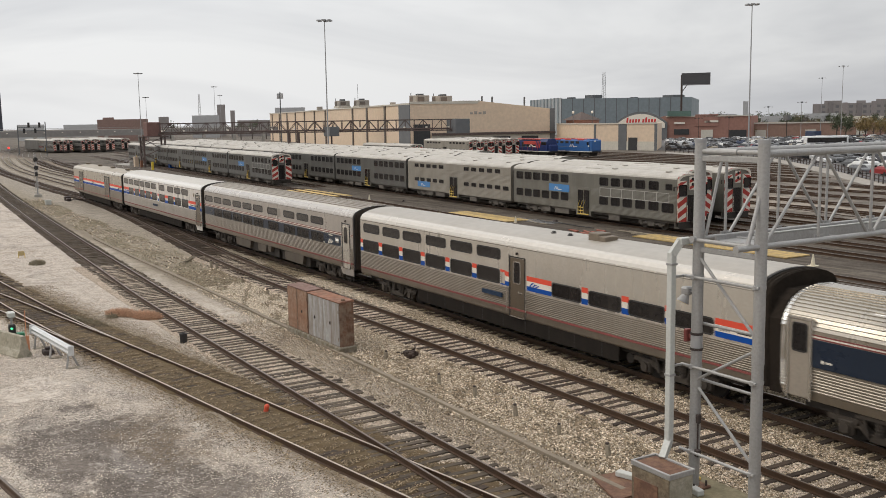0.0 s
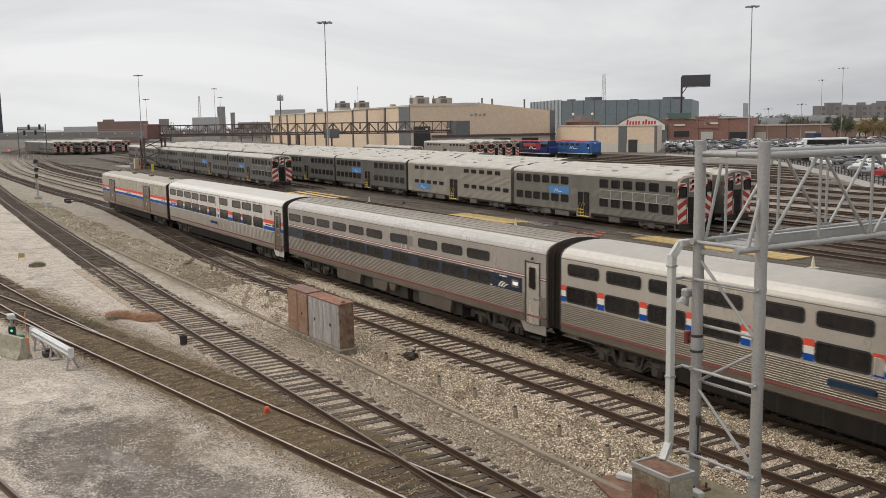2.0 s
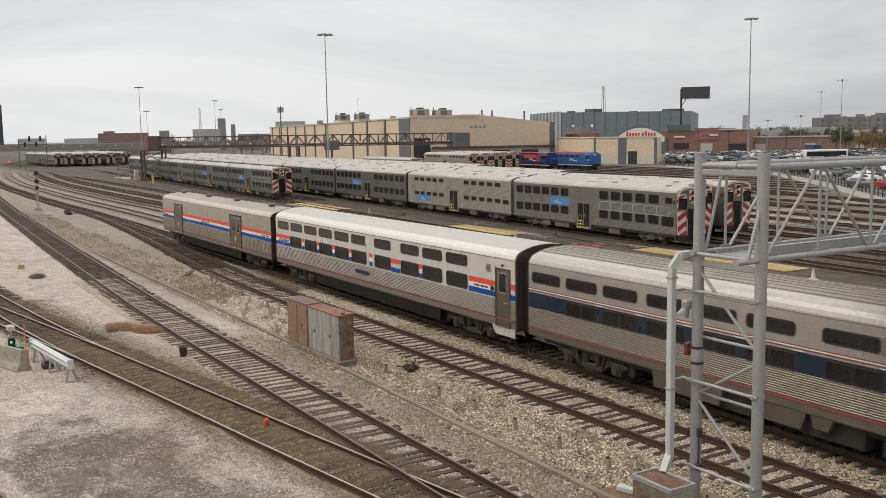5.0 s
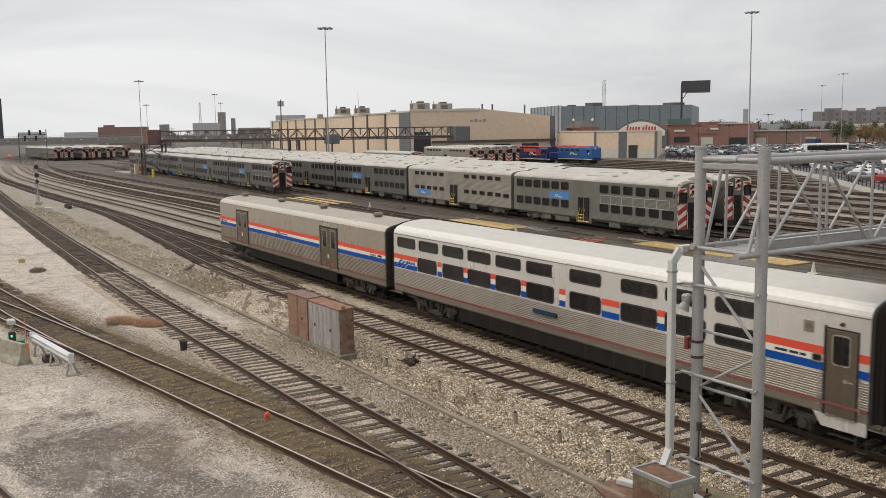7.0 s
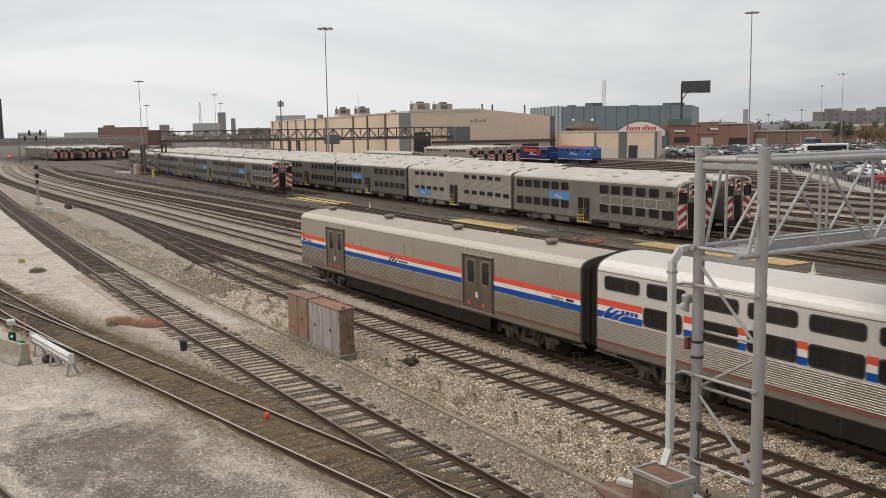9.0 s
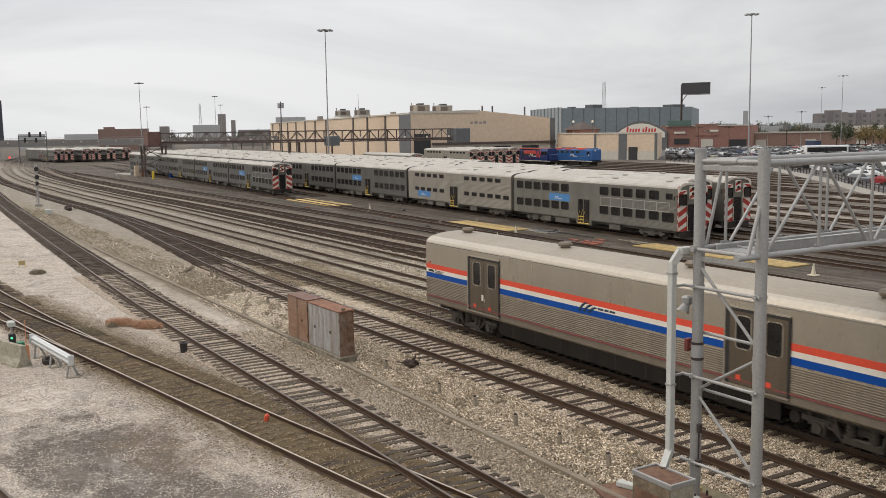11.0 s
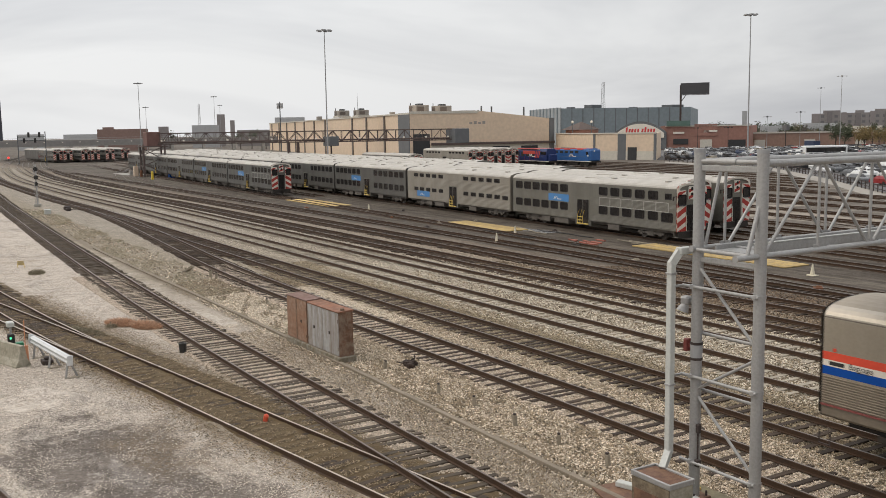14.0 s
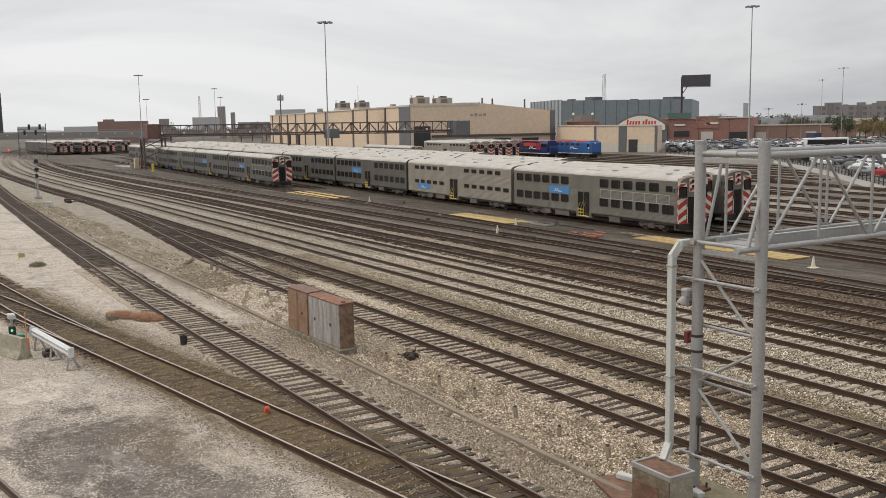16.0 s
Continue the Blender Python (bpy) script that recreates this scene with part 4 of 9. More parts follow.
def baggage_car():
    t = coach("baggage_car", "grimy stainless baggage car with red white and blue stripes", 0, wall=STEELD, roof=ROOFB, length=25.1, last=True, roof_pts=ROOF_LOW)
    stripe(t, "red_stripe", 0, 25.1, 2.47, 2.68, RED)
    stripe(t, "white_stripe", 0, 25.1, 2.30, 2.468, WHITE)
    stripe(t, "blue_stripe", 0, 25.1, 2.08, 2.298, BLUE)
    stripe(t, "red_line", 0, 25.1, 1.235, 1.285, DULLRED)
    for x in (3.45, 17.35):
        for s in (-1, 1):
            y = s * HALF
            a, b = (y - .035, y + .02) if s < 0 else (y - .02, y + .035)
            d = part("sliding_door", MB().bbox(x + .2, x + 1.22, a, b, 1.12, 3.28, .015).bbox(x + 1.24, x + 2.26, a, b, 1.12, 3.28, .015), DOORM, t, "double brown baggage door edged by dark recess strips")
            # black strips imitate the shaded depth beside the sliding doors
            fr = MB().box(x + .05, x + .2, a + .012, b - .012, 1.05, 3.36).box(x + 2.26, x + 2.33, a - .01, b + .01, 1.05, 3.36).box(x + .2, x + 2.26, a - .01, b + .01, 3.28, 3.36)
            part("door_frame", fr, RUBBER, t)
            part("door_frame", MB().box(x + .0, x + .05, a - .012, b + .012, 1.05, 3.40).box(x + .05, x + 2.33, a - .012, b + .012, 3.36, 3.40).box(x - .05, x + 2.33, a - .014, b + .014, 1.06, 1.115), STEELD, t)
            for dx in (.42, 1.5):
                g = pane_mesh(.60, 1.0, .14, .035, .014, STEELD)
                part("door_window", g, None, d, at=Matrix.Translation((x + dx, y - .037, 2.18)) if s < 0 else Matrix.Translation((x + dx + .6, y + .037, 2.18)) @ Matrix.Rotation(math.pi, 4, "Z"))
                part("warning_plate", MB().box(x + dx + .05, x + dx + .22, min(y, y + s * .045), max(y, y + s * .045), 1.28, 1.42), RED, d)
            part("notice", MB().box(x + 1.06, x + 1.2, min(y, y + s * .042), max(y, y + s * .042), 1.62, 1.86), WHITE, d)
            part("door_handle", MB().box(x + 1.27, x + 1.33, min(y, y + s * .06), max(y, y + s * .06), 1.5, 1.75), CHROME, d)
    for x in (1.1, 8.0, 14.6, 21.5):
        v = MB().tube((x, 0, 3.96), (x, 0, 4.12), .19, 14).tube((x, 0, 4.09), (x, 0, 4.17), .27, 18, .28).tube((x, 0, 4.17), (x, 0, 4.24), .28, 18, .22)
        part("roof_vent", v, mat("vent_brown", (0.16, 0.125, 0.09), 0.6, 0.2, (0.26, 0.22, 0.17), 8, 1.5, 0.6), t, "low round roof ventilator")
    for a, b in ((11.72, 11.98), (12.03, 12.26), (12.31, 12.58)):
        part("lettering_bar", MB().box(a, b, -HALF - .009, -HALF, 2.345, 2.415), NAVYP, t)
    emblem(t, 10.6, 2.17, 1.05, NAVYP)
    for x, xn in ((.77, .2), (23.45, 24.3)):
        lettering(t, "Baggage", x, 2.325, .22, RUBBER)
        part("number_bar", MB().box(xn, xn + .44, -HALF - .008, -HALF, 2.335, 2.435), RUBBER, t)
    part("marker_light", MB().tube((.35, -HALF - .03, 2.75), (.35, -HALF, 2.75), .05, 8), RED, t)
    return t


UP = [.35, 2.38, 4.44, 6.48, 8.54, 10.6, 13.2, 15.9, 17.95, 20.0]


def sleeping_car():
    t = coach("sleeping_car", "silver two-row-window sleeping car with red and blue marks", 0, apron=True)
    windows(t, UP, 1.72, 3.06, 3.54)
    windows(t, [2.24] + UP[2:], 1.72, 2.10, 2.74)
    for x in [4.02, 6.1, 8.17, 10.27, 12.62, 17.62]:
        stripe(t, "red_check", x, x + .36, 2.53, 2.74, RED)
        stripe(t, "white_check", x, x + .36, 2.32, 2.528, WHITE)
        stripe(t, "blue_check", x, x + .36, 2.10, 2.318, BLUE)
    for a, b in ((0, 2.2), (14.95, 15.85), (21.8, 25.1)):
        stripe(t, "red_stripe", a, b, 2.50, 2.72, RED)
        stripe(t, "blue_stripe", a, b, 2.08, 2.3, BLUE)
    stripe(t, "red_line", 0, 25.1, 1.225, 1.295, DULLRED)
    stripe(t, "white_stripe", 0, 2.2, 2.302, 2.498, WHITE)
    emblem(t, .16, 2.05, 1.3, WHITE)
    emblem(t, .22, 2.09, 1.2, BLUE, -HALF - .006)
    for a, b in ((1.2, 1.36), (1.4, 1.6), (1.64, 1.8), (1.84, 2.0)):
        stripe(t, "lettering_bar", a, b, 2.33, 2.46, BLUE, .007)
    stripe(t, "white_stripe", 21.8, 23.76, 2.302, 2.498, WHITE)
    for x, w in ((22.2, .42), (22.68, .3), (23.02, .2)):
        stripe(t, "lettering_bar", x, x + w, 2.36, 2.43, NAVYP, .007)
    for s in (-1, 1):
        part("small_window", pane_mesh(.34, .24, .09, .04, .014, CHROME), None, t, at=on_side(23.4 if s < 0 else 23.74, 2.28, s, y=HALF + .008))
        plate_ = part("grille_plate", MB().bbox(23.12, 23.44, min(s * HALF, s * (HALF + .02)), max(s * HALF, s * (HALF + .02)), 3.04, 3.36, .008), STEELF, t)
        part("grille", MB().tube((23.28, s * HALF, 3.2), (23.28, s * (HALF + .035), 3.2), .09, 14), STEELDF, plate_, "round speaker grille")
    side_door(t, 23.86, .9, .97, 3.22, DOORM, "dull brown steel vestibule door with a rounded window", (.56, .82), 2.3)
    for x, z0, z1 in ((12.2, 3.08, 3.5),):
        part("panel_door", MB().bbox(x, x + .45, -HALF - .015, -HALF + .02, z0, z1, .01), STEELP, t)
    stripe(t, "name_plate", 11.1, 12.5, 1.62, 1.78, NAVYP, .03)
    return t


def lounge_car():
    t = coach("lounge_car", "silver car with a dark blue window band and ridged roof", 0, wall=STEELL, apron=True, boxes=((6.6, 9.55, .42), (10.85, 12.45, .46), (12.6, 13.3, .6), (15.5, 18.4, .40)))
    st = [.2, 2.22, 4.22, 6.33, 8.35, 10.38, 12.9, 15.6, 17.65, 19.7]
    windows(t, st, 1.70, 2.98, 3.40)
    stripe(t, "navy_band", 0, 23.6, 1.99, 2.60, NAVY)
    low = [2.22, 4.22, 6.33, 8.35, 10.38, 13.0, 15.6, 17.65, 19.7]
    windows(t, low, .88, 2.02, 2.56, .08)
    windows(t, [x + .86 for x in low], .88, 2.02, 2.56, .08)
    for x in low:
        stripe(t, "white_dash", x + 1.62, x + 1.98, 2.615, 2.645, WHITE)
    stripe(t, "red_line", 0, 25.1, 2.66, 2.70, DULLRED)
    stripe(t, "white_line", 0, 25.1, 2.705, 2.74, WHITE)
    stripe(t, "red_line", 0, 25.1, 2.745, 2.775, DULLRED)
    stripe(t, "red_line", 0, 25.1, 1.225, 1.295, DULLRED)
    sheet = [(1.02, 4.10), (.7, 4.175), (.35, 4.22), (0, 4.236)]
    sheet = sheet + [(-y, z) for y, z in sheet[::-1][1:]]
    part("roof_sheet", MB().sweep_x(sheet + [(y, z - .03) for y, z in sheet[::-1]], .06, 25.04), ROOFG, t, "grey ribbed roof sheet")
    for k in range(9):
        y = -.96 + 1.92 * k / 8
        z = 4.236 - .13 * y * y
        part("roof_rib", MB().box(.1, 25.0, y - .025, y + .025, z - .06, z + .022), ROOFG, t)
    emblem(t, 21.95, 2.08, .72, WHITE)
    part("sign_window", pane_mesh(.46, .28, .06, .035, .014, CHROME), None, t, at=(22.95, -HALF - .012, 2.2))
    part("sign_face", MB().box(23.02, 23.34, -HALF - .024, -HALF, 2.27, 2.41), mat("lit_sign", (0.8, 0.79, 0.75), 0.4, emit=(1.0, 0.98, 0.9, .35)), t, "lit white destination sign")
    for k in range(4):
        part("lettering_bar", MB().box(22.1 + .13 * k, 22.2 + .13 * k, -HALF - .012, -HALF, 2.5, 2.56), WHITE, t)
    part("number_bar", MB().box(21.38, 21.56, -HALF - .012, -HALF, 2.04, 2.10), WHITE, t)
    side_door(t, 23.9, .8, material=STEELQ, label="silver vestibule door with a tall window")
    for x in (14.6,):
        part("panel_door", MB().bbox(x, x + .5, -HALF - .015, -HALF + .02, 2.95, 3.45, .01), STEEL, t)
    return t


def dining_car():
    t = coach("dining_car", "silver dining car with checked red white and blue window posts", 0, wall=STEELQ, roof=ROOFQ)
    windows(t, [.36, 2.42, 4.46, 6.6, 8.7, 10.76], 1.72, 3.07, 3.52)
    low = [.28, 2.36, 4.42, 6.56, 8.68, 10.74]
    windows(t, low, 1.70, 2.10, 2.70)
    low2 = [15.75, 17.82, 19.84, 21.86]
    windows(t, low2, 1.70, 2.10, 2.64)
    for x in [0.0] + [a + 1.705 for a in low] + [a + 1.705 for a in low2[:-1]]:
        stripe(t, "red_check", x, x + (.27 if x == 0 else .345), 2.51, 2.70, RED)
        stripe(t, "white_check", x, x + (.27 if x == 0 else .345), 2.30, 2.508, WHITE)
        stripe(t, "blue_check", x, x + (.27 if x == 0 else .345), 2.10, 2.298, BLUE)
    for a, b in ((12.8, 13.03), (14.2, 15.73), (23.6, 25.1)):
        stripe(t, "red_stripe", a, b, 2.47, 2.66, RED)
        stripe(t, "blue_stripe", a, b, 2.10, 2.27, BLUE)
        stripe(t, "white_stripe", a, b, 2.272, 2.468, WHITE)
    stripe(t, "red_line", 0, 25.1, 1.225, 1.295, DULLRED)
    emblem(t, 14.3, 2.2, .7)
    lettering(t, "Diner", 23.75, 2.31, .19, RUBBER)
    part("number_bar", MB().box(24.45, 24.95, -HALF - .008, -HALF, 2.33, 2.45), RUBBER, t)
    side_door(t, 13.15, .92, material=DOORM, label="dull brown steel crew door with a tall window")
    stripe(t, "name_plate", 11.2, 12.6, 1.60, 1.76, NAVYP, .03)
    for x in (14.3, 15.3):
        part("roof_vent", MB().tube((x, -.3, 4.16), (x, -.3, 4.3), .16, 10, .05), RUBBER, t, "small dark roof vent")
    part("roof_hatch", MB().bbox(16.55, 17.15, -.5, .1, 4.12, 4.47, .03).bbox(17.15, 17.5, -.5, .1, 4.12, 4.38, .02), mat("vent_brown", (0.16, 0.125, 0.09), 0.6, 0.2, (0.26, 0.22, 0.17), 8, 1.5, 0.6), t, "boxy brown kitchen roof unit")
    for x, z0, z1 in ((12.7, 3.1, 3.4), (15.3, 3.1, 3.5), (12.44, 2.15, 2.6)):
        part("panel_door", MB().bbox(x, x + .32, -HALF - .008, -HALF + .02, z0, z1, .004), STEELQ, t)
    return t


def tube_coach():
    """An older fluted car with rounded sides."""
    t = thing("fluted_coach", "rounded fluted stainless coach with a navy window band", "train car", "cars of the moving train", at=(0, 22.54, 0))
    half = [(1.40, .95), (1.46, 1.1)]
    for k in range(9):
        z = 1.2 + .08 * k
        y = 1.49 + .03 * math.sin((z - 1.1) * 1.2)
        half += [(y, z), (y + .02, z + .02), (y + .02, z + .05), (y, z + .07)]
    half += [(1.545, 1.95), (1.55, 2.3), (1.535, 2.72)]
    for k in range(14):
        a = radians(8 + 82 * k / 14)
        y, z = 1.55 * math.cos(a) ** .8, 2.72 + 1.12 * math.sin(a)
        half += [(y, z), (y + .012, z + .025)]
    half.append((0, 3.87))
    ring = half + [(-y, z) for y, z in half[::-1][1:]]
    part("body", MB().sweep_x(ring, 0, 25.2, [1 if max(ring[i][1], ring[(i + 1) % len(ring)][1]) < 1.96 else 0 for i in range(len(ring))]), [mat("bright_fluted_steel", (0.515, 0.471, 0.402), 0.26, 0.7, (0.437, 0.395, 0.336), 12, 0.4, 0.35, streak=True), STEELF], t)
    y = 1.55
    part("navy_band", MB().box(1.0, 25, -y - .012, -y + .05, 1.92, 2.66), NAVY, t)
    part("red_line", MB().box(1.0, 25, -y - .01, -y + .05, 2.675, 2.71), DULLRED, t)
    part("red_line", MB().box(1.0, 25, -y - .004, -y + .05, 2.755, 2.79), DULLRED, t)
    part("white_line", MB().box(1.0, 25, -y - .006, -y + .05, 2.711, 2.754), WHITE, t)
    g = pane_mesh(1.4, .5, .1)
    for k in range(9):
        part("window", g, None, t, at=(3.6 + 2.3 * k, -y - .016, 2.05))
    d = part("door", MB().bbox(.27, .93, -y - .03, -y + .1, 1.0, 3.14, .03), mat("plug_door_steel", (0.50, 0.45, 0.385), 0.3, 0.5, (0.42, 0.37, 0.31), 12, 0.8, 0.4, streak=True), t, "plug door with a tall window")
    part("door_window", pane_mesh(.5, .8, .09, .04), None, d, at=(.35, -y - .034, 2.25))
    part("door_frame", MB().box(.19, .27, -y - .045, -y + .05, .95, 3.2).box(.93, 1.0, -y - .045, -y + .05, .95, 3.2).box(.27, .93, -y - .045, -y + .05, 3.14, 3.2), CHROME, d)
    part("grab_rail", MB().tube((.1, -y - .07, 1.3), (.1, -y - .07, 2.3), .02, 6), CHROME, d)
    part("end_ring", MB().sweep_x([(q * 1.012, z + (.012 if z > 2 else 0)) for q, z in ring], -.02, .12), CHROME, t, "bright end frame")
    part("emblem", MB().tube((1.32, -y - .018, 2.1), (1.32, -y - .01, 2.1), .05, 12), WHITE, t)
    for k in range(2):
        part("number_bar", MB().box(1.42 + .1 * k, 1.5 + .1 * k, -y - .016, -y, 2.07, 2.13), WHITE, t)
    for a, b in ((-.12, -.5), (25.3, 25.7)):
        lo, hi = sorted((a, b))
        r2 = [(1.4, .9), (1.45, 3.0), (1.2, 3.5), (.8, 3.75), (-.8, 3.75), (-1.2, 3.5), (-1.45, 3.0), (-1.4, .9)]
        part("end_hood", MB().sweep_x(r2, lo, hi), BELLOWS, t)
    for x in (2.5, 4.1, 5.7):
        h = part("roof_hatch", MB().bbox(x - .05, x + .47, -1.17, -.65, 3.36, 3.56, .03), CHROME, t, "pale framed roof hatch")
        part("hatch_lid", MB().bbox(x + .03, x + .39, -1.09, -.73, 3.5, 3.6, .02), UNDER, h)
    part("underfloor_equipment", MB().box(.6, 24.5, -1.25, 1.25, .72, .95).bbox(8, 16, -1.35, 1.35, .4, .95, .04), UNDER, t)
    bogie(t, 3.2)
    bogie(t, 22)
    return t


for make, end in ((baggage_car, -26.01), (sleeping_car, .02), (lounge_car, 26.03), (dining_car, 52.04), (tube_coach, 78.06)):
    n0 = len(WHEELSETS)
    CARS.append((make(), end, n0, 0))
    CARS[-1] = (*CARS[-1][:3], len(WHEELSETS))


# ---- gallery cars in the yard ----
GALGREY = mat("gallery_steel", (0.235, 0.224, 0.192), 0.42, 0.45, (0.17, 0.16, 0.135), 14, 0.5, 0.6, streak=True, dirt=(0.14, 0.12, 0.095), dirt_amount=0.3)
GALPALE = mat("gallery_pale", (0.33, 0.30, 0.25), 0.5, 0.25, (0.25, 0.225, 0.185), 14, 0.5, 0.6, streak=True, dirt=(0.24, 0.20, 0.16), dirt_amount=0.25)
GALDARK = mat("gallery_dull", (0.135, 0.13, 0.117), 0.5, 0.35, (0.095, 0.09, 0.08), 14, 0.5, 0.6, streak=True, dirt=(0.10, 0.09, 0.075), dirt_amount=0.35)
STRIPEW = mat("cab_white", (0.72, 0.66, 0.57), 0.5, 0, (0.52, 0.47, 0.41), 10, 1, 0.4)
GALROOF = mat("gallery_roof", (0.52, 0.49, 0.44), 0.65, 0, (0.40, 0.37, 0.325), 8, 0.3, 0.6, dirt=(0.25, 0.22, 0.19), dirt_amount=0.3)
PANELBLUE = mat("blue_panel", (0.06, 0.22, 0.50), 0.45, 0, (0.09, 0.25, 0.48), 10, 0.8, 0.3)
GALUNDER = mat("gallery_underframe", (0.15, 0.134, 0.115), 0.75, 0.15, (0.055, 0.046, 0.04), 10, 1.2, 0.6, dirt=(0.20, 0.175, 0.145), dirt_amount=0.35)
ORANGE = mat("warning_red", (0.378, 0.0298, 0.0192), 0.5, 0, (0.292, 0.031, 0.024), 10, 1, 0.4)
GW = 1.6
GLEN = 25.3
LAMPY = mat("lamp_lens", (0.7, 0.68, 0.6), 0.2)
_gal = {}


def gallery_meshes():
    """Shared meshes of a gallery car, local x from 0 (front) to -GLEN, z from the rail."""
    half = [(GW - .04, .90), (GW, .97), (GW, 2.42), (GW + .012, 2.43), (GW + .012, 2.47), (GW, 2.48), (GW, 4.42), (1.56, 4.55), (1.42, 4.68), (1.15, 4.79), (.7, 4.88), (0, 4.93)]
    ring = half + [(-y, z) for y, z in half[::-1][1:]]
    mi = [1 if min(ring[i][1], ring[(i + 1) % len(ring)][1]) > 4.4 else 0 for i in range(len(ring))]
    def corrugated(bands, pitch, depth):
        """The same section with shallow pressed ribs along the sides."""
        side = half[:2]
        for a, b in bands:
            n = int((b - a) / pitch)
            side.append((GW, a))
            for k in range(n):
                z = a + pitch * k
                side += [(GW - depth, z + pitch * .15), (GW - depth, z + pitch * .4), (GW + .004, z + pitch * .55), (GW + .004, z + pitch * .95)]
        side += half[6:]
        return side + [(-y, z) for y, z in side[::-1][1:]]

    for tone, m, bands, pitch in (("grey", GALGREY, ((1.0, 1.6), (2.5, 3.3)), .1), ("pale", GALPALE, ((1.0, 1.95), (2.5, 3.7)), .13), ("dark", GALDARK, ((1.0, 1.6), (2.5, 3.3)), .1)):
        rg = corrugated(bands, pitch, .006 if tone == "pale" else .003)
        mj = [1 if min(rg[i][1], rg[(i + 1) % len(rg)][1]) > 4.4 else 0 for i in range(len(rg))]
        _gal["body_" + tone] = MB().sweep_x(rg, -GLEN, 0, mj).mesh("body", [m, GALROOF])
    u = MB().box(-GLEN + .5, -.5, -1.35, 1.35, .7, .95)
    for x, w in ((-9.2, 1.6), (-17.8, 2.4), (-20.0, 1.4)):
        u.bbox(x, x + w, -1.5, 1.5, .35, .95, .03)
    _gal["under"] = u.mesh("underfloor_equipment", GALUNDER)
    _gal["skirt"] = MB().bbox(-14.1, -11.7, -1.6, 1.6, .45, .98, .02).mesh("door_skirt", GALGREY)
    b = MB()
    for s in (-1.15, 1.15):
        b.bbox(-1.7, 1.7, s - .1, s + .1, .4, .62, .03)
        b.bbox(-.45, .45, s - .14, s + .14, .25, .9, .04)
        for dx in (-1.25, 1.25):
            b.tube((dx, s * .7 - .07, .46), (dx, s * .7 + .07, .46), .46, 14)
            b.bbox(dx - .2, dx + .2, s - .14, s + .14, .28, .68, .04)
    _gal["bogie"] = b.mesh("bogie", GALUNDER)
    _gal["win"] = pane_mesh(1.32, .78, .17)
    _gal["win_s"] = pane_mesh(1.15, .44, .05)
    _gal["win_c"] = pane_mesh(.85, .52, .05)
    _gal["win_l"] = pane_mesh(1.5, .82, .17)
    _gal["door"] = MB().box(0, 1.95, -.015, .02, 0, 2.35).mesh("door", GLASS)
    dd = MB()
    for x in (0, .94, 1.88):
        dd.box(x, x + .08, -.03, .02, 0, 2.4)
    dd.box(0, 1.96, -.03, .02, 2.35, 2.45)
    _gal["door_frame"] = dd.mesh("door_frame", GALGREY)
    _gal["grab"] = MB().tube((0, 0, 0), (0, 0, .75), .03, 6).tube((0, 0, .75), (.3, 0, 1.3), .022, 6).mesh("grab_rail", YELLOW)
    _gal["step"] = MB().bbox(.1, 1.86, -.05, .05, .02, .14, .02).bbox(.1, 1.0, -.05, .05, .36, .44, .02).bbox(.1, 1.0, -.05, .05, .66, .74, .02).mesh("step", YELLOW)
    _gal["vent"] = MB().bbox(-.22, .22, -.2, .2, 0, .16, .03).mesh("roof_vent", GALROOF)
    _gal["roof_unit"] = MB().bbox(-1.1, 1.1, -.8, .8, -.03, .05, .02).mesh("roof_unit", GALROOF)
    _gal["plate"] = MB().box(0, 3.45, -.012, .01, 0, .7).mesh("blue_panel", PANELBLUE)
    _gal["plate_mark"] = MB().add([(k * x, 0, k * z + .03) for k in (.8,) for x, z in [(0, 0), (.16, 0), (.3, .3), (.46, 0), (.62, .3), (.78, 0), (1.6, 0), (1.6, .1), (.9, .1), (.62, .42), (.46, .12), (.3, .42)]],
                                  [(0, 1, 2, 11), (2, 3, 10, 11), (3, 4, 9, 10), (4, 5, 8, 9), (5, 6, 7, 8)]).mesh("panel_mark", WHITE)
    fr = MB()
    w = 9.4
    for z in (0, .76):
        fr.box(0, w, -.02, .01, z, z + .055)
    for k in range(7):
        x = w * k / 6
        fr.box(x - .03, x + .03, -.02, .01, 0, .8)
    _gal["panel_frame"] = fr.mesh("panel_frame", mat("panel_trim", (0.44, 0.42, 0.385), 0.6, 0, (0.4, 0.38, 0.35), 8, 1, 0.4))
    _gal["hood"] = MB().sweep_x([(1.3, .95), (1.3, 4.1), (1.05, 4.55), (-1.05, 4.55), (-1.3, 4.1), (-1.3, .95)], 0, .32).mesh("end_hood", RUBBER)
    # cab end: bulging corner columns with red and white slanted bands, dark windows between
    for s, nm in ((-1, "a"), (1, "b")):
        y0, y1 = (.62, 1.56) if s > 0 else (-1.56, -.62)
        _gal["white_" + nm] = MB().bbox(-.05, .10, y0, y1, .9, 4.3, .05).mesh("white_column", STRIPEW)
        bd = MB()
        for k in range(6):
            z = .35 + .84 * k
            lo, hi = (.55, 0) if s > 0 else (0, .55)
            cl = lambda q: min(4.28, max(.92, q))
            v = [(.106, y0, cl(z + lo)), (.106, y1, cl(z + hi)), (.106, y1, cl(z + .45 + hi)), (.106, y0, cl(z + .45 + lo))]
            if v[2][2] - v[1][2] > .03 or v[3][2] - v[0][2] > .03:
                bd.add(v, [(0, 1, 2, 3)])
        if s < 0:
            for k in range(5):
                z = .95 + .66 * k
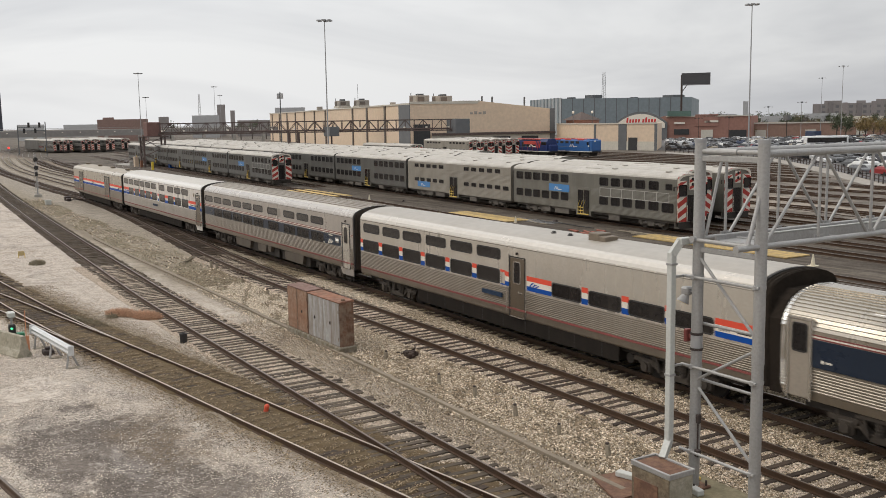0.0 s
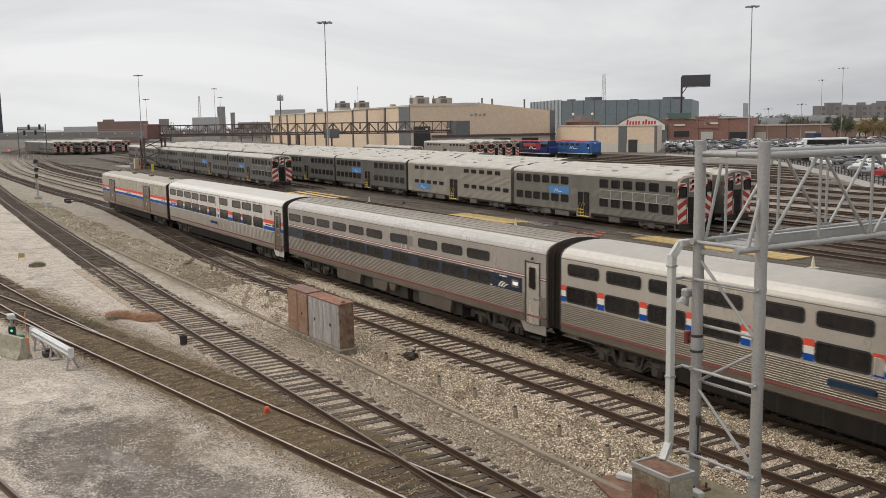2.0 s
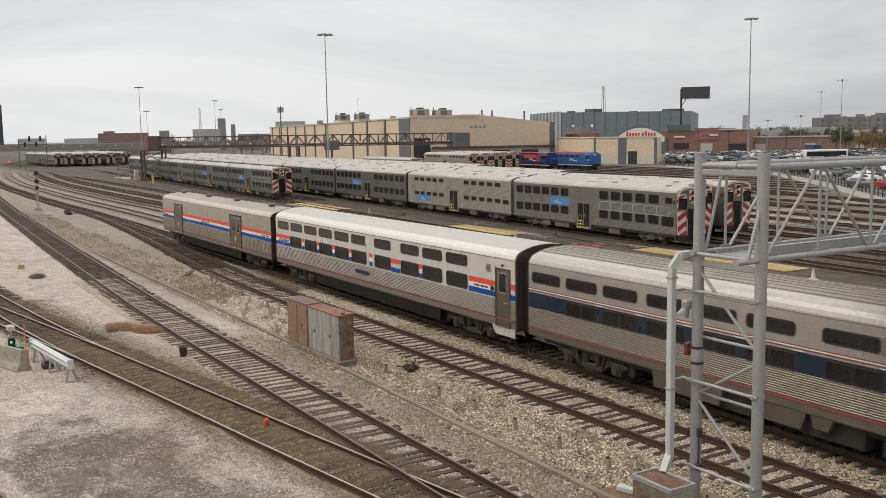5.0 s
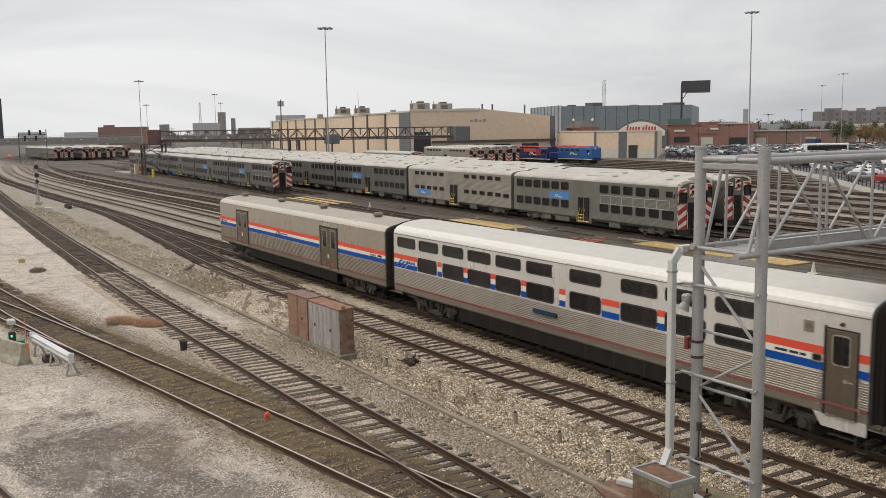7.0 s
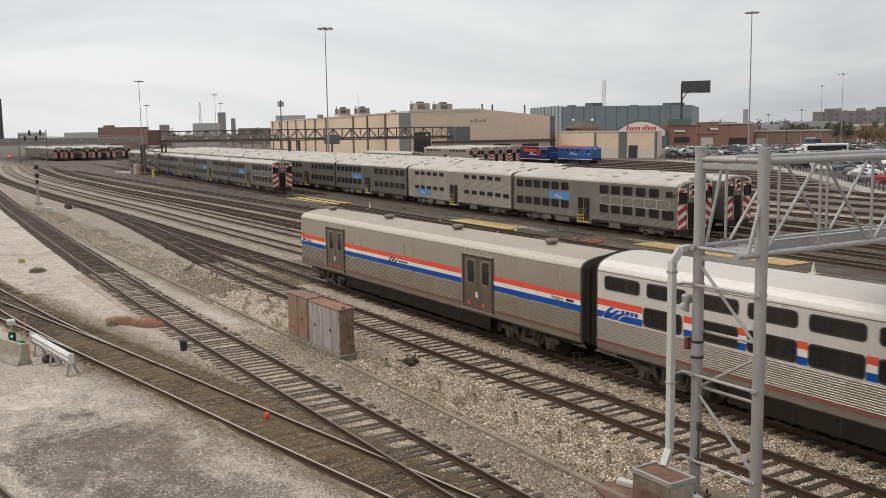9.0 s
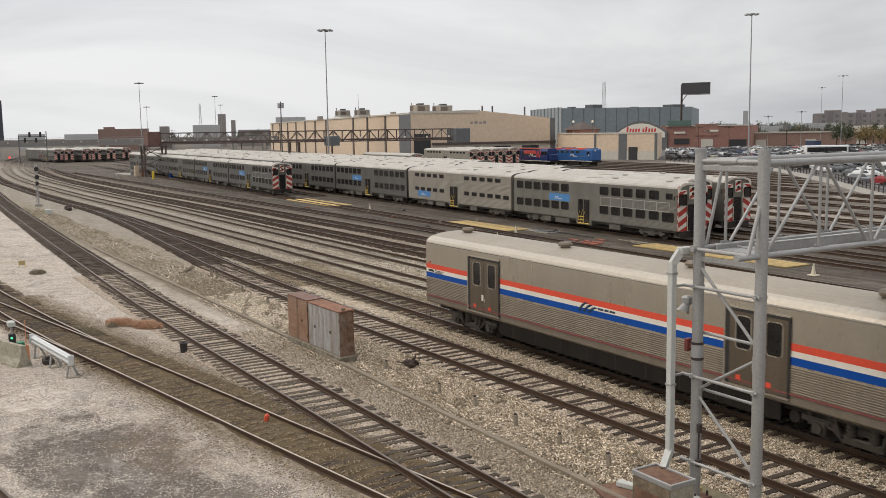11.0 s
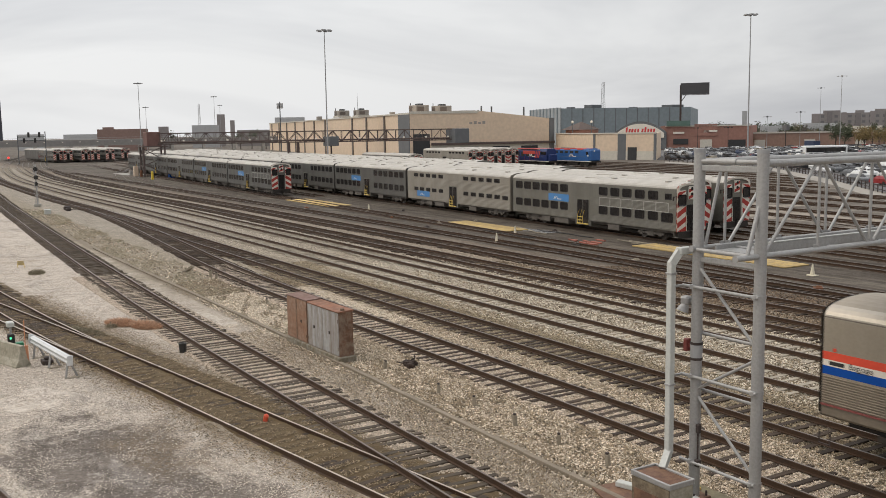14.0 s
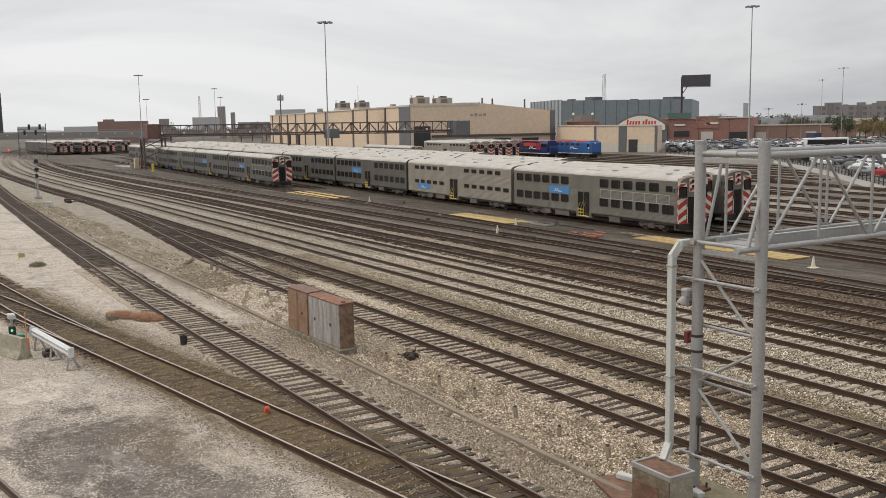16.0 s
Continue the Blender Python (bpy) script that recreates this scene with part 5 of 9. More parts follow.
                bd.add([(-.04, y0 - .006, z), (.06, y0 - .006, z - .1), (.06, y0 - .006, z + .24), (-.04, y0 - .006, z + .34)], [(0, 1, 2, 3)])
        _gal["band_" + nm] = bd.mesh("warning_band", ORANGE)
        _gal["cabglass_" + nm] = MB().bbox(.09, .118, y0 + .06, y1 - .06, 3.02, 3.98, .1).mesh("cab_window", GLASS)
        _gal["lamp_" + nm] = MB().tube((.06, 0, 4.2 + s * .22), (.13, 0, 4.2 + s * .22), .13, 12).mesh("headlight", GLASS)
    _gal["end_door"] = MB().bbox(-.02, .03, -.45, .45, .95, 3.1, .01).mesh("end_door", GLASS)
    _gal["cab_top"] = MB().bbox(-.02, .09, -.36, .36, 3.5, 4.62, .05).mesh("headlight_panel", STRIPEW)
    _gal["cab_top_band"] = MB().add([(.094, y, z) for y, z in ((-.34, 3.55), (.34, 3.8), (.34, 4.05), (-.34, 3.8), (-.34, 4.1), (.34, 4.35), (.34, 4.58), (-.34, 4.36))], [(0, 1, 2, 3), (4, 5, 6, 7)]).mesh("warning_band", ORANGE)
    _gal["mirror"] = MB().bar((0, -GW - .28, 3.75), (0, -GW, 3.85), .04, .04).bbox(-.06, .06, -GW - .36, -GW - .26, 3.5, 3.85, .02).mesh("mirror", UNDER)
    _gal["end_rail"] = MB().tube((.16, -.6, .95), (.16, -.6, 2.3), .025, 6).tube((.16, .6, .95), (.16, .6, 2.3), .025, 6).mesh("grab_rail", STRIPEW)
    _gal["cab_step"] = MB().bbox(-.3, .12, -GW + .02, -GW + .45, .38, .44, .01).bbox(-.3, -.26, -GW + .02, -GW + .4, .38, .95, .01).mesh("cab_step", GALUNDER)
    top = [(1.57, 4.1), (1.55, 4.5), (1.42, 4.66), (1.15, 4.78), (.7, 4.86), (0, 4.91)]
    low = [(0, 4.74), (.7, 4.69), (1.1, 4.59), (1.34, 4.42), (1.42, 4.1)]
    for s, nm in ((-1, "a"), (1, "b")):
        k = [(s * y, z) for y, z in top + low]
        ar = MB()
        for i in range(5):
            a_, b_, c_, d_ = top[i], top[i + 1], low[::-1][min(i + 1, 4)], low[::-1][min(i, 4)]
            q = [(s * y, z) for y, z in ((a_, b_, c_, d_) if i < 4 else (a_, b_, low[0], low[1]))]
            ar.sweep_x(q if s > 0 else q[::-1], -.03, .11, [i % 2] * 4)
        _gal["arch_" + nm] = ar.mesh("roof_arch", [STRIPEW, ORANGE])
    _gal["pilot"] = MB().bbox(-.1, .12, -1.4, 1.4, .35, .9, .04).bbox(0, .6, -.2, .2, .7, .95, .03).mesh("pilot", UNDER)


gallery_meshes()


def gallery_car(tone, x, y, z, ang, cab=False, plate=True, detail=True):
    lab = {"grey": "grey", "pale": "pale", "dark": "dull grey"}[tone] + " stainless gallery car"
    lab += " with red and white striped cab end" if cab else " coupled in a parked train"
    t = thing("gallery_car", lab, "train car", "parked gallery cars", at=Matrix.Translation((x, y, z)) @ Matrix.Rotation(ang, 4, "Z"))
    put = lambda k, at=None: part(_gal[k].name.split(".")[0], _gal[k], None, t, at=at)
    put("body_" + tone)
    put("under")
    for bx in (-3.6, -GLEN + 3.6):
        put("bogie", (bx, 0, 0))
    for vx in (-2.2, -9.5):
        put("vent", (vx, -.55, 4.86))
    put("roof_unit", (-12.6, 0, 4.88))
    for hx in ((-GLEN - .32,) if cab else (-GLEN - .32, 0)):
        put("hood", (hx, 0, 0))
    if cab:
        for k in ("white_a", "white_b", "band_a", "band_b", "cabglass_a", "cabglass_b", "lamp_a", "lamp_b", "end_door", "cab_top", "cab_top_band", "mirror", "end_rail", "cab_step", "arch_a", "arch_b", "pilot"):
            put(k)
    if detail:
        if tone != "pale":
            for f in [-24.75, -23.15, -21.55, -19.95, -18.3, -16.65, -10.45, -8.75, -7.05, -5.3, -3.55] + ([] if cab else [-1.9]):
                put("win", (f, -GW - .003, 1.67))
                put("win", (f, -GW - .003, 3.40))
            if cab:
                put("win_l", (-1.85, -GW - .003, 1.60))
                put("win_c", (-1.4, -GW - .003, 3.50))
                put("panel_frame", (-10.35, -GW, 2.43))
        else:
            for f in [-23.3, -21.7, -19.95, -18.3, -16.55, -10.3, -8.55, -6.75, -5.0, -3.3]:
                put("win_s", (f, -GW - .003, 2.02))
                put("win_s", (f, -GW - .003, 3.76))
            put("win_s", (-1.6, -GW - .003, 1.98))
        put("door", (-13.85, -GW, .5))
        put("door_frame", (-13.85, -GW, .5))
        put("skirt")
        put("step", (-13.85, -GW - .05, .5))
        for gx in (-13.72, -13.3, -12.9):
            put("grab", (gx, -GW - .04, .55))
        if plate:
            px_, pz = (-18.65, 2.5) if tone != "pale" else (-22.5, 1.33)
            put("plate", (px_, -GW, pz))
            put("plate_mark", (px_ + .9, -GW - .014, pz + .12))
    return t


YA = -math.atan(SLOPE)


def yard_train(y57, x_front, n, tones, detail=True, cab=True, plates=(0, 2, 4)):
    for k in range(n):
        x = x_front - k * 25.9 * math.cos(YA)
        y = y57 - SLOPE * (x + 57)
        gallery_car(tones[k % len(tones)], x, y, -.95, YA, cab and k == 0, k in plates, detail and k < 6)


yard_train(58.1, -56.2, 9, ("grey", "pale", "dark", "dark", "dark", "dark", "dark", "dark", "dark"), plates=(0, 1, 2))
yard_train(62.5, -60, 9, ("grey",), detail=False)
yard_train(67, -59.5, 9, ("grey",), detail=False)
yard_train(71.5, -92, 8, ("grey",), detail=False, cab=False)
yard_train(76, -120, 7, ("grey",), detail=False, cab=False)
yard_train(49.3, -138.1, 5, ("dark",), plates=(0, 1))

# ---- signal bridge ----
GX0, GX1, GY = -15.25, -13.48, 16.0
RUSTPLATE = mat("rust_plate", (0.16, 0.085, 0.055), 0.8, 0.15, (0.11, 0.055, 0.04), 16, 1.4, 0.7, 0.3, dirt=(0.30, 0.17, 0.10), dirt_amount=0.5)
MOSSCON = mat("stained_concrete", (0.42, 0.385, 0.31), 0.9, 0, (0.27, 0.25, 0.18), 12, 1.6, 0.7, 0.3, dirt=(0.13, 0.115, 0.07), dirt_amount=0.5)
REDBOX = mat("dull_red_paint", (0.17, 0.035, 0.028), 0.5, 0, (0.2, 0.04, 0.03), 12, 2, 0.4)


def signal_bridge():
    t = thing("signal_bridge", "galvanised tubular signal bridge on two posts over the tracks", "signal bridge")
    for x in (GX0, GX1):
        p = part("post", MB().tube((x, GY, -.3), (x, GY, 8.0), .128, 24), GALV, t, "thick galvanised post")
        part("cap", MB().tube((x, GY, 8.0), (x, GY, 8.06), .14, 24).tube((x, GY, 7.97), (x, GY, 8.0), .134, 24), POLEGREY, p)
        part("collar", MB().tube((x, GY, 3.24), (x, GY, 3.6), .137, 24), POLEGREY if x == GX0 else GALV, p)
        part("base_plate", MB().bbox(x - .28, x + .28, GY - .28, GY + .28, -.1, -.04, .01), RUSTPLATE, p)
        for dx in (-.2, .2):
            for dy in (-.2, .2):
                part("bolt", MB().tube((x + dx, GY + dy, -.05), (x + dx, GY + dy, .08), .025, 6), DARKIRON, p)
    y1 = 64.0
    joints = {GX1: [16.0 + 1.84 * k for k in range(26)], GX0: [16.1] + [16.85 + 1.8 * k for k in range(26)]}
    for x in (GX0, GX1):
        part("top_chord", MB().tube((x, GY, 7.76), (x, y1, 7.76), .08, 16), GALV, t)
        part("bottom_chord", MB().tube((x, GY - (.2 if x == GX0 else .75), 5.80), (x, y1, 5.80), .066, 16).tube((x, GY - (.23 if x == GX0 else .78), 5.80), (x, GY - (.2 if x == GX0 else .75), 5.80), .078, 16), GALV, t)
        js = joints[x]
        for k, (a, b) in enumerate(zip(js, js[1:])):
            if b > y1:
                break
            part("web_post", MB().tube((x, b, 5.8), (x, b, 7.76), .034, 8), GALV, t)
            up = (k % 2 == 0) if x == GX1 else (k in (0, 1) or k % 2 == 1)
            za, zb = (5.86, 7.7) if up else (7.7, 5.86)
            part("web_diagonal", MB().tube((x, a + .13, za), (x, b - .13, zb), .037, 10), GALV, t)
            if k < 6:
                for z in (5.8, 7.76):
                    part("gusset", MB().box(x - .012, x + .012, b - .16, b + .16, z - .12 if z > 7 else z, z if z > 7 else z + .12), GALV, t)
    part("web_diagonal", MB().tube((GX1, GY - .42, 5.85), (GX1, GY - .06, 6.95), .045, 10), GALV, t)
    for k in range(20):
        y = 16.85 + 1.8 * k
        part("cross_tie", MB().tube((GX0, y, 7.72), (GX1, y + .9, 7.72), .034, 8), GALV, t)
        part("cross_tie", MB().tube((GX0, y, 5.8), (GX1, y, 5.8), .034, 8), GALV, t)
    part("head_beam", MB().tube((GX0 - .05, GY - .02, 7.78), (GX1, GY - .02, 7.78), .055, 14).tube((GX0 + .55, GY - .02, 7.78), (GX0 + 1.1, GY - .02, 7.78), .074, 14), GALV, t)
    part("head_beam", MB().bbox(GX0, GX1, GY - .06, GY + .06, 7.56, 7.69, .015), GALV, t)
    part("foot_beam", MB().tube((GX0 - .15, GY - .1, 5.78), (GX1, GY - .1, 5.78), .05, 14), GALV, t)
    part("foot_beam", MB().bbox(GX0, GX1, GY - .05, GY + .05, 5.5, 5.62, .015), GALV, t)
    for z, r, back in ((4.93, .038, 0), (3.83, .036, 1), (2.84, .038, 0), (2.5, .036, 1), (.80, .038, 0)):
        x0 = GX0 - (0.32 if z in (4.93, 2.84, .80) else 0)
        y = GY - .15 if not back else GY + .13
        part("rung", MB().tube((x0, y, z), (GX1 + (.02 if back else .1), y, z), r, 10), GALV, t)
        if not back:
            part("clamp", MB().tube((GX1, GY, z - .035), (GX1, GY, z + .035), .14, 20).bbox(GX1 - .05, GX1 + .05, GY - .2, GY - .12, z - .05, z + .05, .01), GALV, t)
            part("clamp", MB().tube((GX0, GY, z - .035), (GX0, GY, z + .035), .14, 20).bbox(GX0 - .05, GX0 + .05, GY - .2, GY - .12, z - .05, z + .05, .01), GALV, t)
    for (a, za), (b, zb) in (((GX0 + .1, 5.35), (GX1 - .1, 3.85)), ((GX1 - .1, 3.5), (GX0 + .1, 2.55)), ((GX0 + .1, 2.35), (GX1 - .1, 1.0))):
        part("brace", MB().tube((a, GY - .02, za), (b, GY - .02, zb), .036, 8), GALV, t)
    w = MB().bbox(-14.95, -14.9, 16.2, y1, 5.74, 5.90, .01).bbox(-13.85, -13.8, 16.2, y1, 5.72, 6.0, .01).box(-14.9, -13.85, 16.2, y1, 5.76, 5.79)
    # added pale strip imitates the light catching the walkway's top edge
    part("kick_rail", MB().bbox(-13.86, -13.79, 16.2, y1, 6.004, 6.03, .006), PALE, t, "pale strip for the bright top edge of the walkway")
    part("walkway", w, GALV, t, "pale grey grating walkway with kick plates")
    part("far_post", MB().tube((GX0, y1, -1.3), (GX0, y1, 8.0), .128, 14), GALV, t)
    part("far_post", MB().tube((GX1, y1, -1.3), (GX1, y1, 8.0), .128, 14), GALV, t)
    part("junction_box", MB().bbox(-15.6, -15.48, 15.92, 16.08, 3.36, 3.66, .02).bbox(-15.5, -15.38, 15.96, 16.04, 3.45, 3.55, .01), REDBOX, t, "small dull red box on the post")
    part("conduit_box", MB().bbox(-15.1, -15.0, 15.85, 15.96, 1.52, 1.74, .02).tube((-15.06, 15.9, .85), (-15.06, 15.9, 1.52), .02, 8).bbox(-15.12, -14.98, 15.84, 15.96, .72, .9, .02), DARKIRON, t, "dark box clipped to the post")
    lamp = part("lamp", MB().tube((-15.5, 15.98, 4.55), (-15.3, 15.98, 4.55), .03, 8).bbox(-15.66, -15.44, 15.85, 16.07, 4.46, 4.66, .04).tube((-15.55, 15.94, 4.48), (-15.58, 15.86, 4.30), .08, 14, .15), GALV, t, "weathered floodlight on the post")
    part("lamp_lens", MB().tube((-15.58, 15.86, 4.30), (-15.582, 15.855, 4.288), .135, 14), mat("yellowed_lens", (0.62, 0.54, 0.33), 0.25, 0, (0.5, 0.43, 0.27), 20, 4, 0.3), lamp, "yellowed floodlight lens")
    for z in (3.6, 3.24):
        part("collar_band", MB().tube((GX0, GY, z - .03), (GX0, GY, z + .03), .146, 24), DARKIRON, t)
    return t


signal_bridge()

duct = thing("cable_duct", "pale grey square cable duct rising from a steel pit", "cable duct")
part("riser", MB().bbox(-15.66, -15.5, 15.42, 15.58, .98, 5.50, .015), PALE, duct)
part("elbow", MB().bar((-15.58, 15.5, 5.44), (-15.5, 15.68, 5.74), .16, .16), PALE, duct)
part("elbow", MB().bbox(-15.58, -15.4, 15.62, 16.0, 5.66, 5.82, .015), PALE, duct)
part("foot", MB().bar((-15.58, 15.5, 1.03), (-15.45, 15.18, .70), .155, .155), PALE, duct)
for z in (2.6, 5.2):
    part("band", MB().bbox(-15.675, -15.485, 15.405, 15.595, z, z + .05, .005), GALV, duct)
for z in (4.93, 2.84):
    part("bracket", MB().bbox(-15.56, -15.5, 15.55, 15.86, z - .025, z + .025, .005), GALV, duct)

ped = thing("cable_pit", "concrete cable pit with a rusted lid beside the bridge foot", "cable pit")
part("pit_wall", MB().bbox(-15.72, -14.52, 14.5, 15.22, -.3, .68, .02), MOSSCON, ped)
rim = MB().bbox(-15.75, -14.49, 14.47, 14.53, .62, .74, .01).bbox(-15.75, -14.49, 15.19, 15.25, .62, .74, .01).bbox(-15.75, -15.69, 14.53, 15.19, .62, .74, .01).bbox(-14.55, -14.49, 14.53, 15.19, .62, .74, .01)
part("rim", rim, GALV, ped, "galvanised angle rim")
part("lid", MB().bbox(-15.69, -14.55, 14.53, 15.19, .66, .70, .01), RUSTPLATE, ped, "rust brown steel lid")
part("stained_face", MB().bbox(-15.715, -14.525, 14.482, 14.5, -.28, .6, .004), mat("stained_board", (0.17, 0.125, 0.08), 0.9, 0, (0.075, 0.055, 0.036), 12, 2.2, 0.8, 0.3, dirt=(0.32, 0.27, 0.19), dirt_amount=0.4), ped, "brown stained front face")
part("patch_plate", MB().bbox(-15.62, -14.86, 14.462, 14.482, -.2, .36, .004), RUSTPLATE, ped, "rusted plate bolted to the side")
plate = solid("rusty_plate", MB().add([(-17.15, 14.5, -.19), (-16.95, 15.45, -.17), (-15.72, 15.4, -.16), (-15.7, 14.0, -.18), (-17.15, 14.5, -.14), (-16.95, 15.45, -.12), (-15.72, 15.4, -.11), (-15.7, 14.0, -.13)],
              [(0, 3, 2, 1), (4, 5, 6, 7), (0, 1, 5, 4), (1, 2, 6, 5), (2, 3, 7, 6), (3, 0, 4, 7)]), RUSTPLATE, "rust-red steel plate lying on the ballast", "steel plate")
solid("foundation_slab", MB().bbox(-15.9, -13.0, 15.4, 16.75, -.4, -.1, .04), mat("mossy_foundation", (0.29, 0.245, 0.155), 0.95, 0, (0.17, 0.15, 0.085), 12, 1.4, 0.8, 0.3, dirt=(0.10, 0.085, 0.05), dirt_amount=0.5), "stained concrete foundation of the signal bridge", "foundation")
for x, y, a, s in ((-16.62, 15.12, .3, 1.0), (-14.95, 15.75, -.2, .9)):
    solid("concrete_block", MB().bbox(-.24 * s, .24 * s, -.1, .1, 0, .14, .02), PALE, "pale concrete block lying beside the cable pit", "concrete block", "loose concrete blocks", at=Matrix.Translation((x, y, -.13 if x < -16 else -.1)) @ Matrix.Rotation(a, 4, "Z"))
solid("timber_wedge", MB().bbox(-.3, .3, -.06, .06, 0, .07, .015), YELLOW, "yellowish timber offcut on the ballast", "timber", at=Matrix.Translation((-15.75, 16.45, -.1)) @ Matrix.Rotation(-.15, 4, "Z"))

# ---- relay cabinet ----
CABRUST = mat("cabinet_rust", (0.29, 0.155, 0.09), 0.8, 0.1, (0.36, 0.28, 0.22), 6, 1.5, 0.7, dirt=(0.19, 0.085, 0.045), dirt_amount=0.7)
CABGREY = mat("cabinet_grey", (0.47, 0.47, 0.46), 0.65, 0.2, (0.26, 0.235, 0.215), 5, 2.0, 0.75, streak=True, dirt=(0.20, 0.145, 0.105), dirt_amount=0.75)
CABSIDE = mat("cabinet_side", (0.20, 0.10, 0.058), 0.85, 0.1, (0.09, 0.052, 0.034), 5, 1.5, 0.9, dirt=(0.30, 0.25, 0.19), dirt_amount=0.5)
CAB_H = 1.98
CABTOPD = mat("cabinet_top_dark", (0.20, 0.11, 0.085), 0.8, 0.1, (0.28, 0.20, 0.17), 9, 1.6, 0.8, dirt=(0.12, 0.06, 0.045), dirt_amount=0.5)
CABTOP = mat("cabinet_top", (0.30, 0.115, 0.055), 0.8, 0.1, (0.13, 0.075, 0.055), 9, 1.6, 0.85, dirt=(0.33, 0.21, 0.15), dirt_amount=0.4)
cab = thing("relay_cabinet", "rusted steel relay cabinet of two joined sections on a plinth", "cabinet", at=Matrix.Translation((-37.13, 14.66, -.24)) @ Matrix.Rotation(.024, 4, "Z"))
part("plinth", MB().bbox(-.03, 4.96, -.04, .72, 0, .27, .04), mat("mossy_plinth", (0.20, 0.165, 0.115), 0.95, 0, (0.10, 0.08, 0.05), 10, 1.5, 0.8, 0.3, dirt=(0.36, 0.34, 0.29), dirt_amount=0.5), cab, "stained low concrete plinth")
for x0, x1, m, top in ((.0, 2.0, CABRUST, CAB_H + .04), (2.06, 4.88, CABGREY, CAB_H)):
    b = part("section", MB().bbox(x0, x1, .03, .64, .25, top, .02), CABSIDE, cab)
    w = (x1 - x0 - .04) / 2
    for k in range(2):
        a = x0 + .02 + w * k
        d = part("cabinet_door", MB().bbox(a + .008, a + w - .008, .0, .045, .29, top - .03, .012), m, b)
        if k or m is CABGREY:
            part("latch", MB().bbox(a + w * .42, a + w * .42 + .09, -.03, .01, top * .52, top * .52 + .13, .02), DARKIRON, d)
        for z in (.5, top - .4):
            part("hinge", MB().tube((a + (.03 if k == 0 else w - .03), -.006, z), (a + (.03 if k == 0 else w - .03), -.006, z + .12), .014, 6), CABSIDE, d)
    part("centre_strip", MB().bbox(a - .045, a + .045, -.012, .01, .3, top - .04, .004), CABGREY if m is CABGREY else CABSIDE, b)
    part("roof", MB().add([(x0 - .01, -.015, top), (x1 + .01, -.015, top), (x1 + .01, .66, top), (x0 - .01, .66, top), (x0 - .01, -.015, top + .03), (x1 + .01, -.015, top + .03), (x1 + .01, .66, top + .07), (x0 - .01, .66, top + .07)],
                          [(0, 3, 2, 1), (4, 5, 6, 7), (0, 1, 5, 4), (1, 2, 6, 5), (2, 3, 7, 6), (3, 0, 4, 7)]), CABTOP if m is CABGREY else CABTOPD, b, "rusted sloping roof")
part("lifting_lug", MB().bbox(4.66, 4.78, .2, .34, CAB_H + .02, CAB_H + .13, .02), CABSIDE, cab)

# ---- cable trough along the ballast ----
tr = thing("cable_trough", "grey concrete cable trough lids running along the ballast", "cable trough", kind="structure")
lid_me = MB().bbox(-.491, .491, -.085, .085, -.12, 0, .008).mesh("trough_lid", mat("trough_concrete", (0.27, 0.222, 0.165), 0.9, 0, (0.17, 0.137, 0.1), 9, 0.8, 0.7, 0.3, random_tint=0.1))
rnd = random.Random(5)
for k in range(62):
    x = -16.6 - k * .985
    y = 14.72 + .12 * math.sin(x * .11) - (.02 * (x + 40) * -.02 if x < -40 else 0)
    part("trough_lid", lid_me, None, tr, at=Matrix.Translation((x, y, -.125 + rnd.uniform(-.008, .006))) @ Matrix.Rotation(rnd.gauss(0, .005), 4, "Z"))

# ---- stubs, stakes and litter on the ballast ----
STAKE = mat("weathered_stake", (0.33, 0.285, 0.215), 0.9, 0, (0.16, 0.13, 0.095), 14, 3, 0.6, 0.3)
for x, y, h, s in ((-30.45, 15.78, .5, .75), (-26.55, 15.78, .5, .72), (-24.6, 15.95, .5, .7), (-22.25, 15.86, .52, .75), (-20.2, 15.88, .5, .72), (-18.15, 15.9, .5, .75), (-56.6, 17.46, .7, .9), (-55.95, 17.6, .6, .9), (-50.2, 17.2, .45, .8), (-46.0, 17.1, .4, .8)):
    h *= .72
    st = MB().bbox(-.085 * s, .085 * s, -.08 * s, .08 * s, 0, h, .03)
    cap = MB().bbox(-.07 * s, .06 * s, -.07 * s, .05 * s, 0, .06, .02)
    stub = solid("marker_stub", st, STAKE, "short weathered concrete marker stub set in ballast", "marker", "marker stubs in the ballast", at=Matrix.Translation((x, y, -.25)) @ pose(0, 0, 0, rnd.uniform(-6, 6), rnd.uniform(-6, 6), rnd.uniform(0, 90)))
    part("cap", cap, DARKIRON, stub, "broken rusty top", at=(0, 0, h - .012))
log = MB().bar((0, 0, 0), (.9, .3, .45), .2, .16).bar((.3, .1, .1), (.8, -.3, .16), .14, .1)
solid("broken_tie", log, STAKE, "split pale timber tie end sticking out of ballast", "timber", at=(-60.3, 16.9, -.25))


